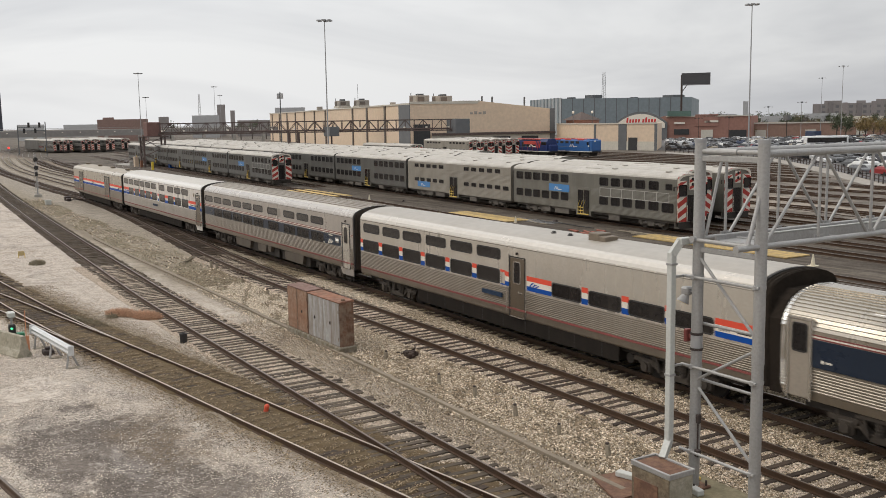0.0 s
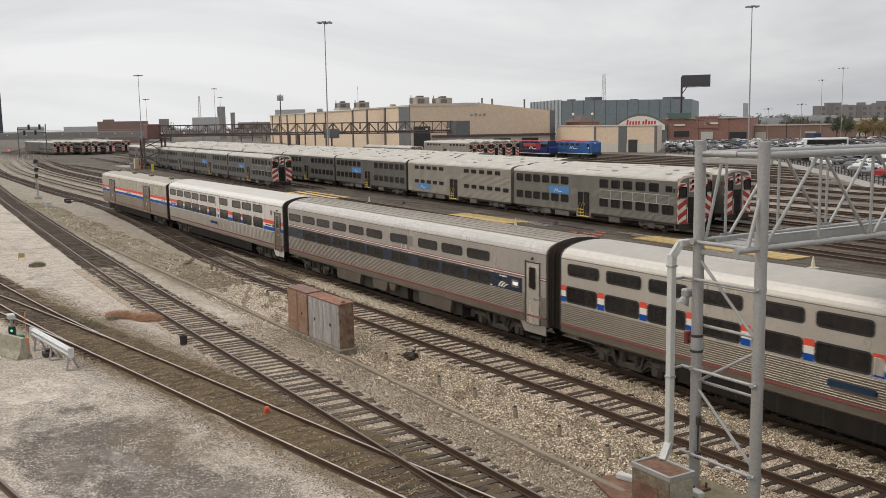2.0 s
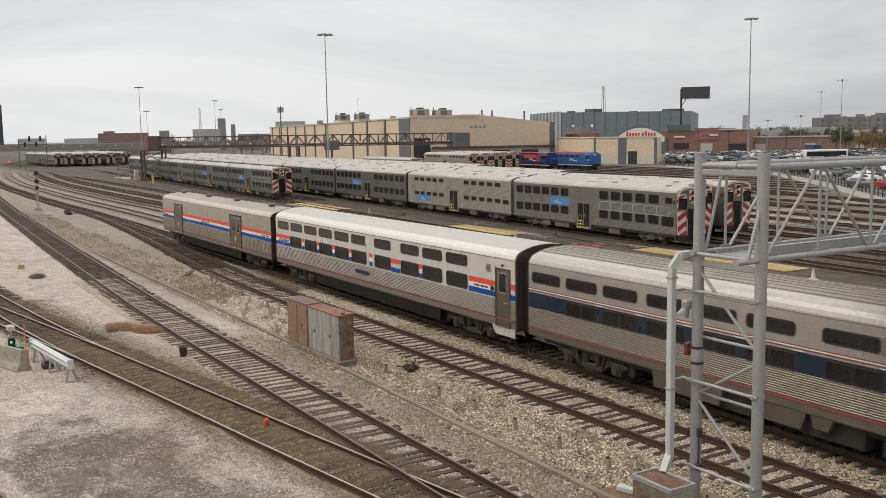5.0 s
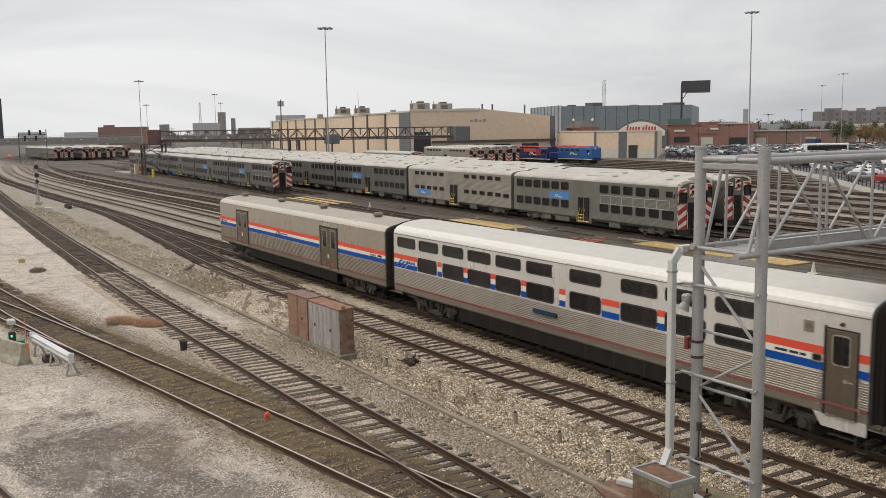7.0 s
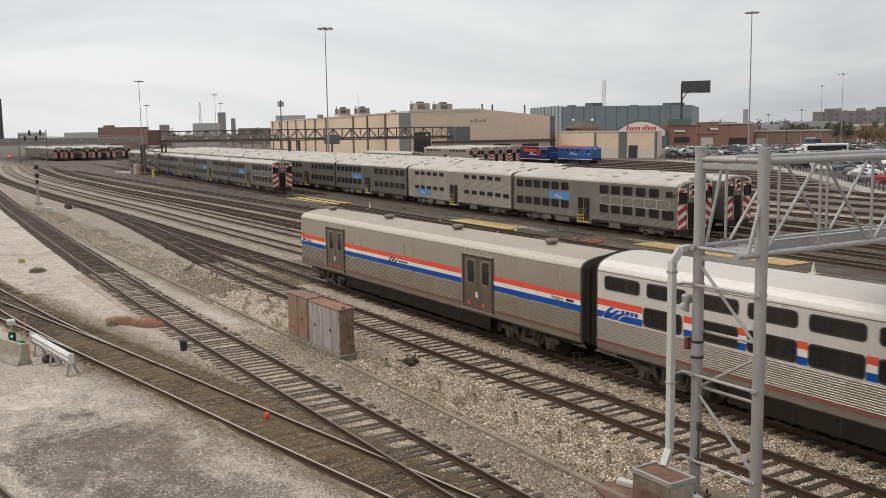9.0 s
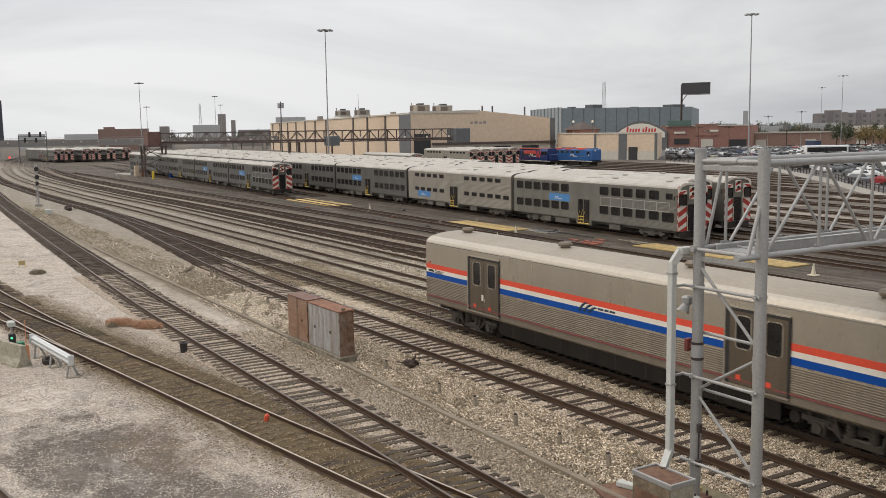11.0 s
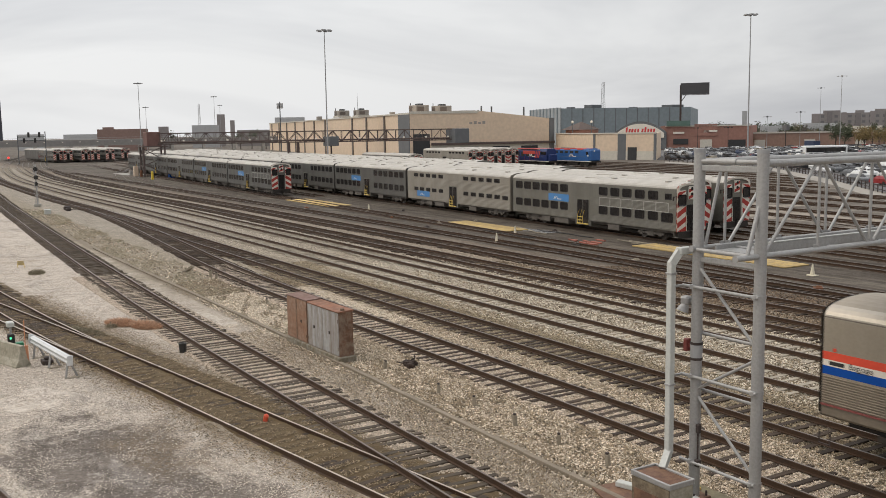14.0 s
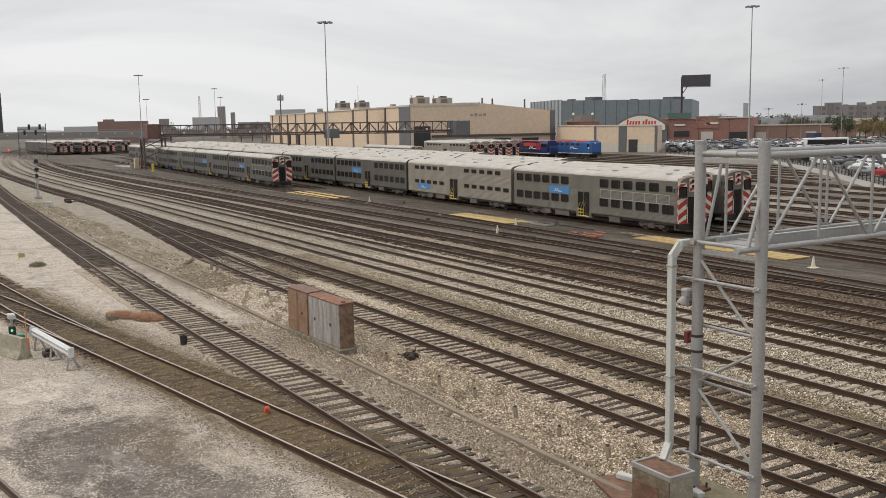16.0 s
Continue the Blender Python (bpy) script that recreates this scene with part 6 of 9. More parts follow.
def bush(name, label, x, y, rx, ry, h, n, m, seed=0, ang=0.0, blade=.012, z=-.24):
    """Dry bush: stems that fan out from several crowns, each with side twigs."""
    r = random.Random(seed)
    mb = MB()
    c, s = math.cos(ang), math.sin(ang)
    for k in range(n):
        a, q = r.uniform(0, 6.283), math.sqrt(r.random())
        u, w = q * math.cos(a) * rx, q * math.sin(a) * ry
        p = Vector((u * c - w * s, u * s + w * c, 0))
        top = h * (1 - .55 * q * q) * r.uniform(.45, 1.0)
        d = Vector((r.gauss(0, .5) + .5 * math.cos(a + ang), r.gauss(0, .5) + .5 * math.sin(a + ang), r.uniform(.5, 1.3))).normalized()
        base = p + Vector((0, 0, r.uniform(0, top * .6)))
        e = base + d * top * r.uniform(.35, .7)
        side = Vector((r.uniform(-1, 1), r.uniform(-1, 1), r.uniform(-.3, .3))).normalized() * blade * r.uniform(.6, 1.5)
        mid = (base + e) / 2 + Vector((r.gauss(0, .03), r.gauss(0, .03), 0))
        mb.add([base - side, base + side, mid + side * .8, e, mid - side * .8], [(0, 1, 2, 3, 4)])
    me = bpy.data.meshes.new(name)
    me.from_pydata(mb.v, [], mb.f)
    me.materials.append(m)
    ob = new(name, me)
    ob.location = (x, y, z)
    return tagged(ob, label, "bush", "dry bushes beside the tracks")


DRYRED = mat("dry_russet", (0.60, 0.385, 0.26), 0.95, 0, (0.50, 0.32, 0.21), 20, 3, 0.6, island=0.35)
DRYGREY = mat("dry_weed", (0.29, 0.25, 0.175), 0.95, 0, (0.20, 0.175, 0.115), 20, 3, 0.6, island=0.35)
DRYTAN = mat("dry_grass", (0.44, 0.385, 0.28), 0.95, 0, (0.30, 0.26, 0.18), 20, 3, 0.6, island=0.4)
bush("tumbleweed", "russet dry tumbleweed lying on grey gravel", -45.0, 9.55, 1.0, .5, .42, 6500, DRYRED, 1, .5, .006)
bush("tumbleweed", "russet dry tumbleweed lying on grey gravel", -43.6, 10.35, .95, .5, .46, 6500, DRYRED, 2, .4, .006)
bush("weed_clump", "low grey-brown weeds along a spur track", -44.2, 7.75, 1.9, .4, .3, 1500, DRYGREY, 3, .3)
bush("weed_clump", "small grey-green weed on pale gravel", -44.6, 9.0, .35, .25, .3, 400, DRYGREY, 4)
bush("weed_clump", "round grey weed clump on pale gravel", -65.2, 8.74, .75, .5, .45, 900, DRYGREY, 5)
rs = random.Random(31)
lump = MB()
for k in range(26):
    q = Vector((rs.gauss(0, .17), rs.gauss(0, .12), abs(rs.gauss(0, .07))))
    w = rs.uniform(.05, .12)
    lump.bbox(q.x - w, q.x + w, q.y - w * .8, q.y + w * .8, max(0, q.z - .04), q.z + w * rs.uniform(.7, 1.6), w * .3)
for k in range(9):
    q = Vector((rs.gauss(0, .12), rs.gauss(0, .1), .1))
    lump.bar(q, q + Vector((rs.gauss(0, .28), rs.gauss(0, .2), rs.uniform(-.05, .3))), .035, .03)
solid("scrap_lump", lump, mat("dark_scrap", (0.03, 0.02, 0.015), 0.9, 0.1, (0.07, 0.04, 0.026), 14, 3, 0.6, 0.5), "dark rusty scrap heap lying in pale ballast", "scrap", at=(-30.4, 16.78, -.24))
bush("weed_clump", "green weeds growing at the foot of the rails", -12.6, 13.2, .4, .3, .2, 300, mat("green_weed", (0.09, 0.13, 0.04), 0.9, 0, None, 20, 3, 0.4), 7)

solid("black_bucket", MB().tube((0, 0, 0), (0, 0, .40), .13, 14, .155).tube((0, 0, .40), (0, 0, .43), .17, 14).tube((.03, 0, .43), (.05, .02, .47), .1, 10, .05), RUBBER, "black bucket standing on gravel beside the spur", "bucket", at=(-37.55, 10.3, -.25))
can = thing("red_can", "bright orange-red can lying between spur rails", "can", at=Matrix.Translation((-26.75, 9.75, -.07)) @ pose(0, 0, 0, 0, 18, 20))
CANRED = mat("can_red", (0.75, 0.11, 0.05), 0.5, 0, (0.6, 0.1, 0.06), 20, 4, 0.4)
part("can_body", MB().tube((0, 0, -.1), (0, 0, .1), .075, 14), CANRED, can)
part("can_neck", MB().tube((0, 0, .1), (0, 0, .15), .07, 14, .03), CANRED, can)
yel = thing("yellow_marker", "small yellow marker leaning on gravel", "marker", at=(-69.2, 8.3, -.22))
part("marker_board", MB().bbox(-.03, .03, -.2, .2, .15, .45, .01), mat("faded_yellow", (0.46, 0.36, 0.17), 0.8, 0, (0.36, 0.29, 0.16), 12, 3, 0.5), yel)
part("marker_leg", MB().bar((.15, -.2, 0), (0, -.2, .3), .04, .04), YELLOW, yel)
part("marker_leg", MB().bar((.15, .2, 0), (0, .2, .3), .04, .04), YELLOW, yel)

# ---- guard rail, barrier and dwarf signal at the lot's edge ----
gr = thing("guard_rail", "short galvanised guard rail on splayed legs by a spur", "guard rail", at=Matrix.Translation((-40.3, 5.08, -.22)) @ Matrix.Rotation(math.atan2(.6, 4.6), 4, "Z"))
wb = [(-.02, .56), (-.1, .60), (-.1, .64), (-.03, .68), (-.03, .72), (-.1, .76), (-.1, .80), (-.02, .86), (.08, .86)]
prof = wb + [(y + .02, z - (.018 if z > .85 else 0)) for y, z in wb[::-1]]
WHITEGALV = mat("white_galvanised", (0.62, 0.63, 0.63), 0.5, 0.25, (0.48, 0.48, 0.47), 16, 2, 0.4)
part("beam", MB().sweep_x(prof, -.1, 4.75), WHITEGALV, gr, "whitish double-wave beam")
for x in (.3, 2.35, 4.4):
    part("leg", MB().bar((x, .0, .8), (x - .08, .34, 0), .07, .06).bar((x, .0, .7), (x + .06, -.12, 0), .06, .05), GALV, gr)
    part("foot_plate", MB().bbox(x - .12, x + .12, -.14, .38, 0, .03, .01), STAKE, gr)
for x in (-.16, 4.72):
    part("end_piece", MB().bbox(x, x + .08, -.13, .08, .54, .92, .02), WHITEGALV, gr)
jb = [(-.3, 0), (.3, 0), (.3, .08), (.17, .33), (.08, .85), (-.08, .85), (-.17, .33), (-.3, .08)]
for k in (0, 1):
    solid("concrete_barrier", MB().sweep_x(jb, -2.4, 0), MOSSCON, "stained concrete traffic barrier beside the spur", "barrier", "concrete barriers", at=Matrix.Translation((-38.75 - 2.5 * k, 4.5 - .95 * k, -.25)) @ Matrix.Rotation(math.atan2(.95, 2.5), 4, "Z"))
ds = thing("dwarf_signal", "small grey dwarf signal showing a green light", "signal", at=(-41.3, 4.4, -.22))
part("mast", MB().tube((0, 0, 0), (0, 0, 1.2), .045, 10), GALV, ds)
part("head", MB().bbox(-.13, .13, -.13, .13, .42, .85, .03), RUBBER, ds)
part("lens", MB().tube((.13, -.03, .70), (.155, -.03, .70), .045, 12), mat("green_lens", (0.02, 0.3, 0.12), 0.3, emit=(0.10, 0.95, 0.42, 1.3)), ds, "lit green lens")
part("top_box", MB().bbox(-.26, .2, -.14, .14, 1.15, 1.36, .03), PALE, ds, "pale grey top box")
solid("green_box", MB().bbox(-.16, .16, -.14, .14, 0, .5, .02), mat("green_paint", (0.03, 0.20, 0.10), 0.5), "small green box beside the dwarf signal", "box", at=(-40.6, 4.62, -.1))
solid("orange_stake", MB().bar((0, 0, 0), (.02, .0, 1.8), .03, .03).bar((0, 0, 0), (.01, 0, .8), .2, .05), mat("orange_paint", (0.62, 0.27, 0.14), 0.7), "thin orange marker stake beside the barrier", "stake", at=(-38.9, 4.62, -.22))
solid("junction_housing", MB().bbox(-.26, .26, -.2, .2, 0, .2, .03).bbox(-.12, .12, -.1, .1, .2, .3, .02), DARKIRON, "dark iron track junction housing near the guard rail", "housing", at=(-38.8, 5.35, -.24))

# ---- block signal up the line ----
sg = thing("block_signal", "dark three-headed block signal on a slim mast", "signal", at=(-129.1, 17.95, -.22))
part("mast", MB().tube((0, 0, 0), (0, 0, 5.4), .075, 10), GALV, sg)
part("foot", MB().bbox(-.4, .4, -.4, .4, 0, .35, .03), CONCRETE, sg)
for z in (4.75, 3.7, 2.9):
    r = .27 if z > 3 else .2
    h = part("signal_head", MB().tube((.12, 0, z), (.18, 0, z), r, 18).bbox(-.15, .12, -.15, .15, z - .25, z + .25, .03), RUBBER, sg, "round black signal target")
    part("hood", MB().tube((.18, 0, z), (.5, 0, z + .02), .16, 10), RUBBER, h)
lad = MB()
for k in range(14):
    lad.tube((-.25, -.18, .4 + .33 * k), (-.25, .18, .4 + .33 * k), .02, 5)
lad.tube((-.25, -.18, 0), (-.25, -.18, 5), .025, 6).tube((-.25, .18, 0), (-.25, .18, 5), .025, 6)
part("ladder", lad, GALV, sg)
solid("white_case", MB().bbox(-.42, .42, -.3, .3, 0, .5, .04).bbox(-.46, .46, -.34, .34, .5, .56, .02), PALE, "white instrument case on gravel near a signal", "case", at=(-115, 17.0, -.22))
solid("switch_machine", MB().bbox(-1.1, 1.1, -.25, .25, 0, .35, .05).bbox(-.4, .3, -.35, .35, .05, .5, .05).bar((0, .3, .1), (0, 2.4, .06), .08, .06), DARKIRON, "dark iron switch machine with a rod", "switch machine", at=(-119.7, 19.9, -.22))


# ---- yellow crossing panels, cones and clutter of the yard ----
PLANKY = mat("faded_yellow_timber", (0.60, 0.41, 0.13), 0.85, 0, (0.42, 0.31, 0.15), 10, 0.8, 0.7, 0.2, dirt=(0.20, 0.155, 0.10), dirt_amount=0.6, random_tint=0.2)


def slab(x, y, w, d):
    t = thing("crossing_panel", "faded yellow timber crossing panel between yard tracks", "crossing", "yellow crossing panels", at=Matrix.Translation((x, y, -1.06)) @ Matrix.Rotation(-.015, 4, "Z"))
    n = 6
    for k in range(n):
        part("plank", MB().bbox(0, w, d * k / n + .012, d * (k + 1) / n - .012, -.06, .02, .01), PLANKY, t)


slab(-129, 51.3, 15.5, 3.4)
slab(-85, 51.3, 11.4, 3.0)
slab(-57.8, 53.0, 15.4, 2.5)


def cone(x, y):
    z = gz(x, y) - .01
    t = thing("traffic_cone", "pale weathered traffic cone standing in the yard", "cone", "traffic cones", at=(x, y, z))
    part("cone_body", MB().tube((0, 0, .05), (0, 0, .78), .16, 14, .04), mat("cone_pale", (0.68, 0.62, 0.48), 0.6, 0, (0.6, 0.5, 0.35), 10, 3, 0.4), t)
    part("cone_base", MB().bbox(-.28, .28, -.28, .28, 0, .06, .01), MATS["cone_pale"], t)


cone(-71.4, 51.0)
cone(-39.3, 51.6)
cone(-63.2, 43.3)
cone(-104.5, 52.5)
REDP = mat("red_oxide_hose", (0.30, 0.095, 0.062), 0.7, 0, (0.3, 0.1, 0.07), 10, 1, 0.5)
rnd = random.Random(9)
for k in range(9):
    x, y = -64.5 + 4.2 * rnd.random(), 51.2 + 2.6 * rnd.random()
    solid("red_plank", MB().bbox(-.6, .6, -.1, .1, 0, .12, .02), REDP, "red-oxide painted plank lying between yard rails", "plank", "red planks in the yard", at=Matrix.Translation((x, y, -1.13)) @ Matrix.Rotation(rnd.uniform(-.4, .2), 4, "Z"))
solid("oil_puddle", MB().bbox(-2.6, 2.6, -.8, .8, 0, .012, .003), mat("puddle", (0.30, 0.30, 0.30), 0.12, 0, None, 3, .4, 0.2), "pale wet concrete patch in the dark yard", "puddle", at=Matrix.Translation((-72.4, 54.3, -1.112)) @ Matrix.Rotation(.1, 4, "Z"))
solid("black_hose", MB().tube((-1, 0, .05), (1.0, .3, .05), .06, 8).tube((1, .3, .05), (1.9, -.4, .05), .06, 8).tube((-.6, .5, .05), (1.4, .9, .05), .06, 8), RUBBER, "black air hose lying coiled on cinders", "hose", at=(-62.2, 44.4, -.70))
rnd = random.Random(17)
for k in range(7):
    x, y = rnd.uniform(-92, -34), rnd.uniform(50.5, 56.0)
    q = MB()
    p0 = Vector((0, 0, .05))
    for j in range(5):
        p1 = p0 + Vector((rnd.uniform(1.0, 2.4), rnd.gauss(0, .25), 0))
        q.tube(p0, p1, .045, 6)
        p0 = p1
    solid("air_line", q, RUBBER if k % 2 else STAKE, ("black" if k % 2 else "pale grey") + " air hose lying along the yard rails", "hose", "hoses in the yard", at=Matrix.Translation((x, y, gz(x, y) + .0)) @ Matrix.Rotation(YA + rnd.gauss(0, .05), 4, "Z"))
for k in range(16):
    x, y = rnd.uniform(-150, -30), rnd.choice((44.8, 46.5, 51.2, 55.6)) + rnd.gauss(0, .6)
    w, h = rnd.uniform(.12, .3), rnd.uniform(.06, .2)
    solid("yard_debris", MB().bbox(-w, w, -.18, .18, 0, h, .03).bbox(-w * .4, w * .7, -.1, .1, h - .02, h + .08, .02), rnd.choice((RUST, DARKIRON, STAKE, RUST)), "small scrap block lying beside a yard rail", "scrap", "scrap in the yard", at=Matrix.Translation((x, y, gz(x, y) - .02)) @ Matrix.Rotation(rnd.uniform(0, 3), 4, "Z"))
for x, y in ((-35.5, 55),):
    z = gz(x, y)
    s = thing("switch_stand", "dark iron hand switch stand beside a yard track", "switch stand", "switch stands", at=(x, y, z))
    part("stand_base", MB().bbox(-.3, .3, -.2, .2, 0, .25, .03), DARKIRON, s)
    part("stand_mast", MB().tube((0, 0, .2), (0, 0, .75), .05, 8).bbox(-.02, .02, -.12, .12, .6, .85, .005), DARKIRON, s)
    part("throw_lever", MB().bar((.05, .1, .3), (.6, .35, .22), .04, .03), DARKIRON, s)


# ---- brown dirt over the sunk spur, loose stones, dry weeds ----
def dirt_bed(pts, half, z, label):
    line = smooth_line([(x, y, 0) for x, y in pts], .16)
    mb, m = MB(), 21
    for i, p in enumerate(line):
        a, b = line[max(0, i - 1)], line[min(len(line) - 1, i + 1)]
        d = (b - a).normalized()
        s = Vector((-d.y, d.x, 0))
        for j in range(m):
            u = (j / (m - 1) * 2 - 1)
            q = p + s * (u * half - .5)
            n = .035 * noise.noise(q * 1.1) + .03 * noise.noise(q * 4.1) + .015 * noise.noise(q * 9.0)
            if p.x < -40:
                n -= .028 * min(1, (-40 - p.x) / 6)
            if p.x > -24:
                n -= .02 * min(1, (p.x + 24) / 5)
            mb.v.append((q.x, q.y, z + n - .14 * abs(u) ** 8))
    for i in range(len(line) - 1):
        for j in range(m - 1):
            mb.f.append((i * m + j, i * m + j + 1, (i + 1) * m + j + 1, (i + 1) * m + j))
    me = bpy.data.meshes.new("dirt_bed")
    me.from_pydata(mb.v, [], mb.f)
    me.polygons.foreach_set("use_smooth", [True] * len(mb.f))
    me.materials.append(mat("brown_dirt", (0.124, 0.0795, 0.0318), 0.95, 0, (0.0654, 0.0406, 0.017), 16, 1.1, 0.8, 1.0, 22, dirt=(0.175, 0.133, 0.075), dirt_amount=0.35))
    return tagged(new("dirt_bed", me), label, "ground", kind="structure")


dirt_bed([(-17, 10.9)] + SPUR[3:12], 1.55, -.172, "brown dirt filling a sunk spur track")
dirt_bed(BRANCH, 1.6, -.176, "brown dirt over a spur beyond the turnout")


def stones(n, seed, area, sizes, m, name, label, near_spur=False, patchy=False, lift=.006, chips=False, inside=False, flat=.8, gaps=0.0):
    """Loose ballast: many small angular stones joined into one mesh."""
    r = np.random.RandomState(seed)
    x0, x1, y0, y1 = area
    xs, ys = r.uniform(x0, x1, n * 4), r.uniform(y0, y1, n * 4)
    keep = np.ones(len(xs), bool)
    # none on the railheads, fewer on the sunk spur, none where the lot is swept
    for c in (18.92, 22.54, 26.45, 30.4):
        for s in (-.7525, .7525):
            keep &= np.abs(ys - c - s) > .1
    keep &= ~((np.abs(ys - 11.85) < .85) & (np.abs(np.abs(ys - 11.85) - .7525) < .1))
    if patchy:
        ring = (.19 * (xs + 25.2)) ** 2 + (.44 * (ys - 5.0)) ** 2 + 1.1 * np.sin(xs * 1.3 + 2.3 * np.sin(ys * 1.1 + .7 * xs)) * np.sin(ys * 1.7 + 1.6 * np.sin(xs * .9))
        keep &= r.uniform(size=len(xs)) < np.clip((xs + 51) / 12, .08, 1)
        keep &= (ring < 1.05) if inside else (ring + 1.2 * r.uniform(size=len(xs)) > 1.5) | (r.uniform(size=len(xs)) < .16)
    if gaps:
        # bare earthy patches along the strip between trough and siding
        bare = np.sin(xs * 1.1 + 1.7 * np.sin(ys * 2.1 + .6 * xs)) * np.sin(ys * 2.6 + 1.2 * np.sin(xs * .8)) + .5 * np.sin(xs * 3.1 + ys * 4.2)
        keep &= (bare < .45) | (ys > 17.6) | (r.uniform(size=len(xs)) > gaps)
    spur = np.interp(xs, [-95, -66, -58, -51.8, -46.4, -39.6, -35, -30, -25, -20.7, -15], [2.0, 4.2, 4.95, 5.6, 6.2, 7.12, 7.9, 8.75, 9.55, 10.3, 11.2])
    if near_spur:
        near_side = ys < spur
        keep &= np.abs(ys - spur) < np.where(near_side, 1.1, 1.5) + np.where(near_side, .9, 1.6) * r.uniform(size=len(xs)) ** 2
        keep &= np.abs(np.abs(ys - spur) - .7525) > .11
    else:
        keep &= np.abs(ys - spur) > np.where(ys < spur, 1.0, 1.4) + np.where(ys < spur, .6, 1.4) * r.uniform(size=len(xs))
    # ties stay bare but for a stray stone; the strip along the trough is fine grit
    grid = np.zeros((1500, 900), bool)
    for tx, ty, ang in TIE_SPOTS:
        u = np.linspace(-1.28, 1.28, 86)
        for w in (-.1, -.065, -.03, 0, .03, .065, .1):
            gx = ((tx - math.sin(ang) * u + math.cos(ang) * w + 64) / .04).astype(int)
            gy = ((ty + math.cos(ang) * u + math.sin(ang) * w) / .04).astype(int)
            ok = (gx >= 0) & (gx < 1500) & (gy >= 0) & (gy < 900)
            grid[gx[ok], gy[ok]] = True
    ix, iy = np.clip(((xs + 64) / .04).astype(int), 0, 1499), np.clip((ys / .04).astype(int), 0, 899)
    keep &= ~grid[ix, iy] | (r.uniform(size=len(xs)) < .05)
    keep &= ~((ys > 13.0) & (ys < 15.05)) | (r.uniform(size=len(xs)) < .22)
    xs, ys = xs[keep][:n], ys[keep][:n]
    n = len(xs)
    base = np.array([(1, 0, 0), (-1, 0, 0), (0, 1, 0), (0, -1, 0), (0, 0, 1), (0, 0, -1)], float)
    tri = np.array([(0, 2, 4), (2, 1, 4), (1, 3, 4), (3, 0, 4), (2, 0, 5), (1, 2, 5), (3, 1, 5), (0, 3, 5)])
    if chips:
        base = np.array([(1, .1, -.4), (-.6, .85, -.35), (-.5, -.9, -.3), (.05, 0, .9)])
        tri = np.array([(0, 1, 3), (1, 2, 3), (2, 0, 3), (0, 2, 1)])
    m_ = len(base)
    q = r.normal(size=(n, 3, 3))
    q = np.linalg.qr(q)[0]
    size = r.uniform(sizes[0], sizes[1], (n, 1, 1)) * r.uniform(.6, 1.25, (n, m_, 1))
    v = np.einsum("nij,kj->nki", q, base) * size
    v[:, :, 2] *= flat
    z = np.array([gz(a, b) for a, b in zip(xs, ys)]) + lift
    v += np.stack([xs, ys, z], 1)[:, None, :]
    f = (tri[None] + m_ * np.arange(n)[:, None, None]).reshape(-1, 3)
    me = bpy.data.meshes.new(name)
    me.from_pydata(v.reshape(-1, 3).tolist(), [], f.tolist())
    me.materials.append(m)
    return tagged(new(name, me), label, "ballast", kind="stuff")


STONEW = mat("white_stone", (0.82, 0.714, 0.579), 0.85, 0, (0.46, 0.376, 0.274), 30, 4.0, 0.6, island=0.42)
STONE = mat("ballast_stone", (0.35, 0.273, 0.183), 0.9, 0, (0.16, 0.117, 0.0757), 30, 4.0, 0.9, island=0.7)
STONEP = mat("crib_stone", (0.62, 0.522, 0.422), 0.9, 0, (0.4, 0.324, 0.252), 30, 3.0, 0.7, island=0.5)
STONEG = mat("lot_stone", (0.72, 0.64, 0.547), 0.9, 0, (0.38, 0.32, 0.259), 30, 1.0, 0.8, island=0.5)
stones(72000, 1, (-38, -9, 14.3, 21.2), (.022, .048), STONE, "ballast_stones", "loose pale angular ballast stones", gaps=.5)
stones(60000, 5, (-56, -9, 14.3, 25.0), (.026, .05), STONE, "ballast_stones", "loose pale angular ballast stones", chips=True)
stones(30000, 17, (-60, -9, 21.0, 25.2), (.024, .048), mat("grimy_ballast", (0.437, 0.358, 0.245), 0.9, 0, (0.228, 0.177, 0.116), 30, 3.0, 0.9, island=0.55), "ballast_stones", "brownish pale stones along the main track", lift=.018, chips=True)
stones(62000, 7, (-50, -9, 14.3, 21.3), (.026, .056), STONEW, "ballast_stones", "whiter stones among the ballast", chips=True, gaps=.85)
stones(40000, 8, (-62, -9, 17.6, 20.2), (.018, .040), STONEP, "crib_stones", "pale pinkish ballast stones between ties", lift=.022, chips=True)
stones(30000, 2, (-52, -13, 25.0, 36.0), (.030, .058), STONE, "ballast_stones", "loose pale angular ballast stones", chips=True)
stones(34000, 19, (-56, -13, 24.4, 33.0), (.028, .054), mat("cream_stone", (0.784, 0.706, 0.584), 0.88, 0, (0.445, 0.379, 0.287), 30, 4.0, 0.7, island=0.4), "ballast_stones", "cream ballast stones along the concrete-tie tracks", lift=.014, chips=True)
stones(16000, 9, (-40, -12, 13.15, 14.5), (.014, .034), STONE, "ballast_stones", "brown grit beside the cable trough", chips=True)
stones(78000, 6, (-62, -12, 10.3, 13.3), (.018, .038), STONEP, "crib_stones", "pale pinkish ballast stones between ties", lift=.014, chips=True)
stones(9000, 18, (-42, -12, 13.1, 14.7), (.014, .03), STONEW, "ballast_stones", "small pale stones beside the cable trough", chips=True)
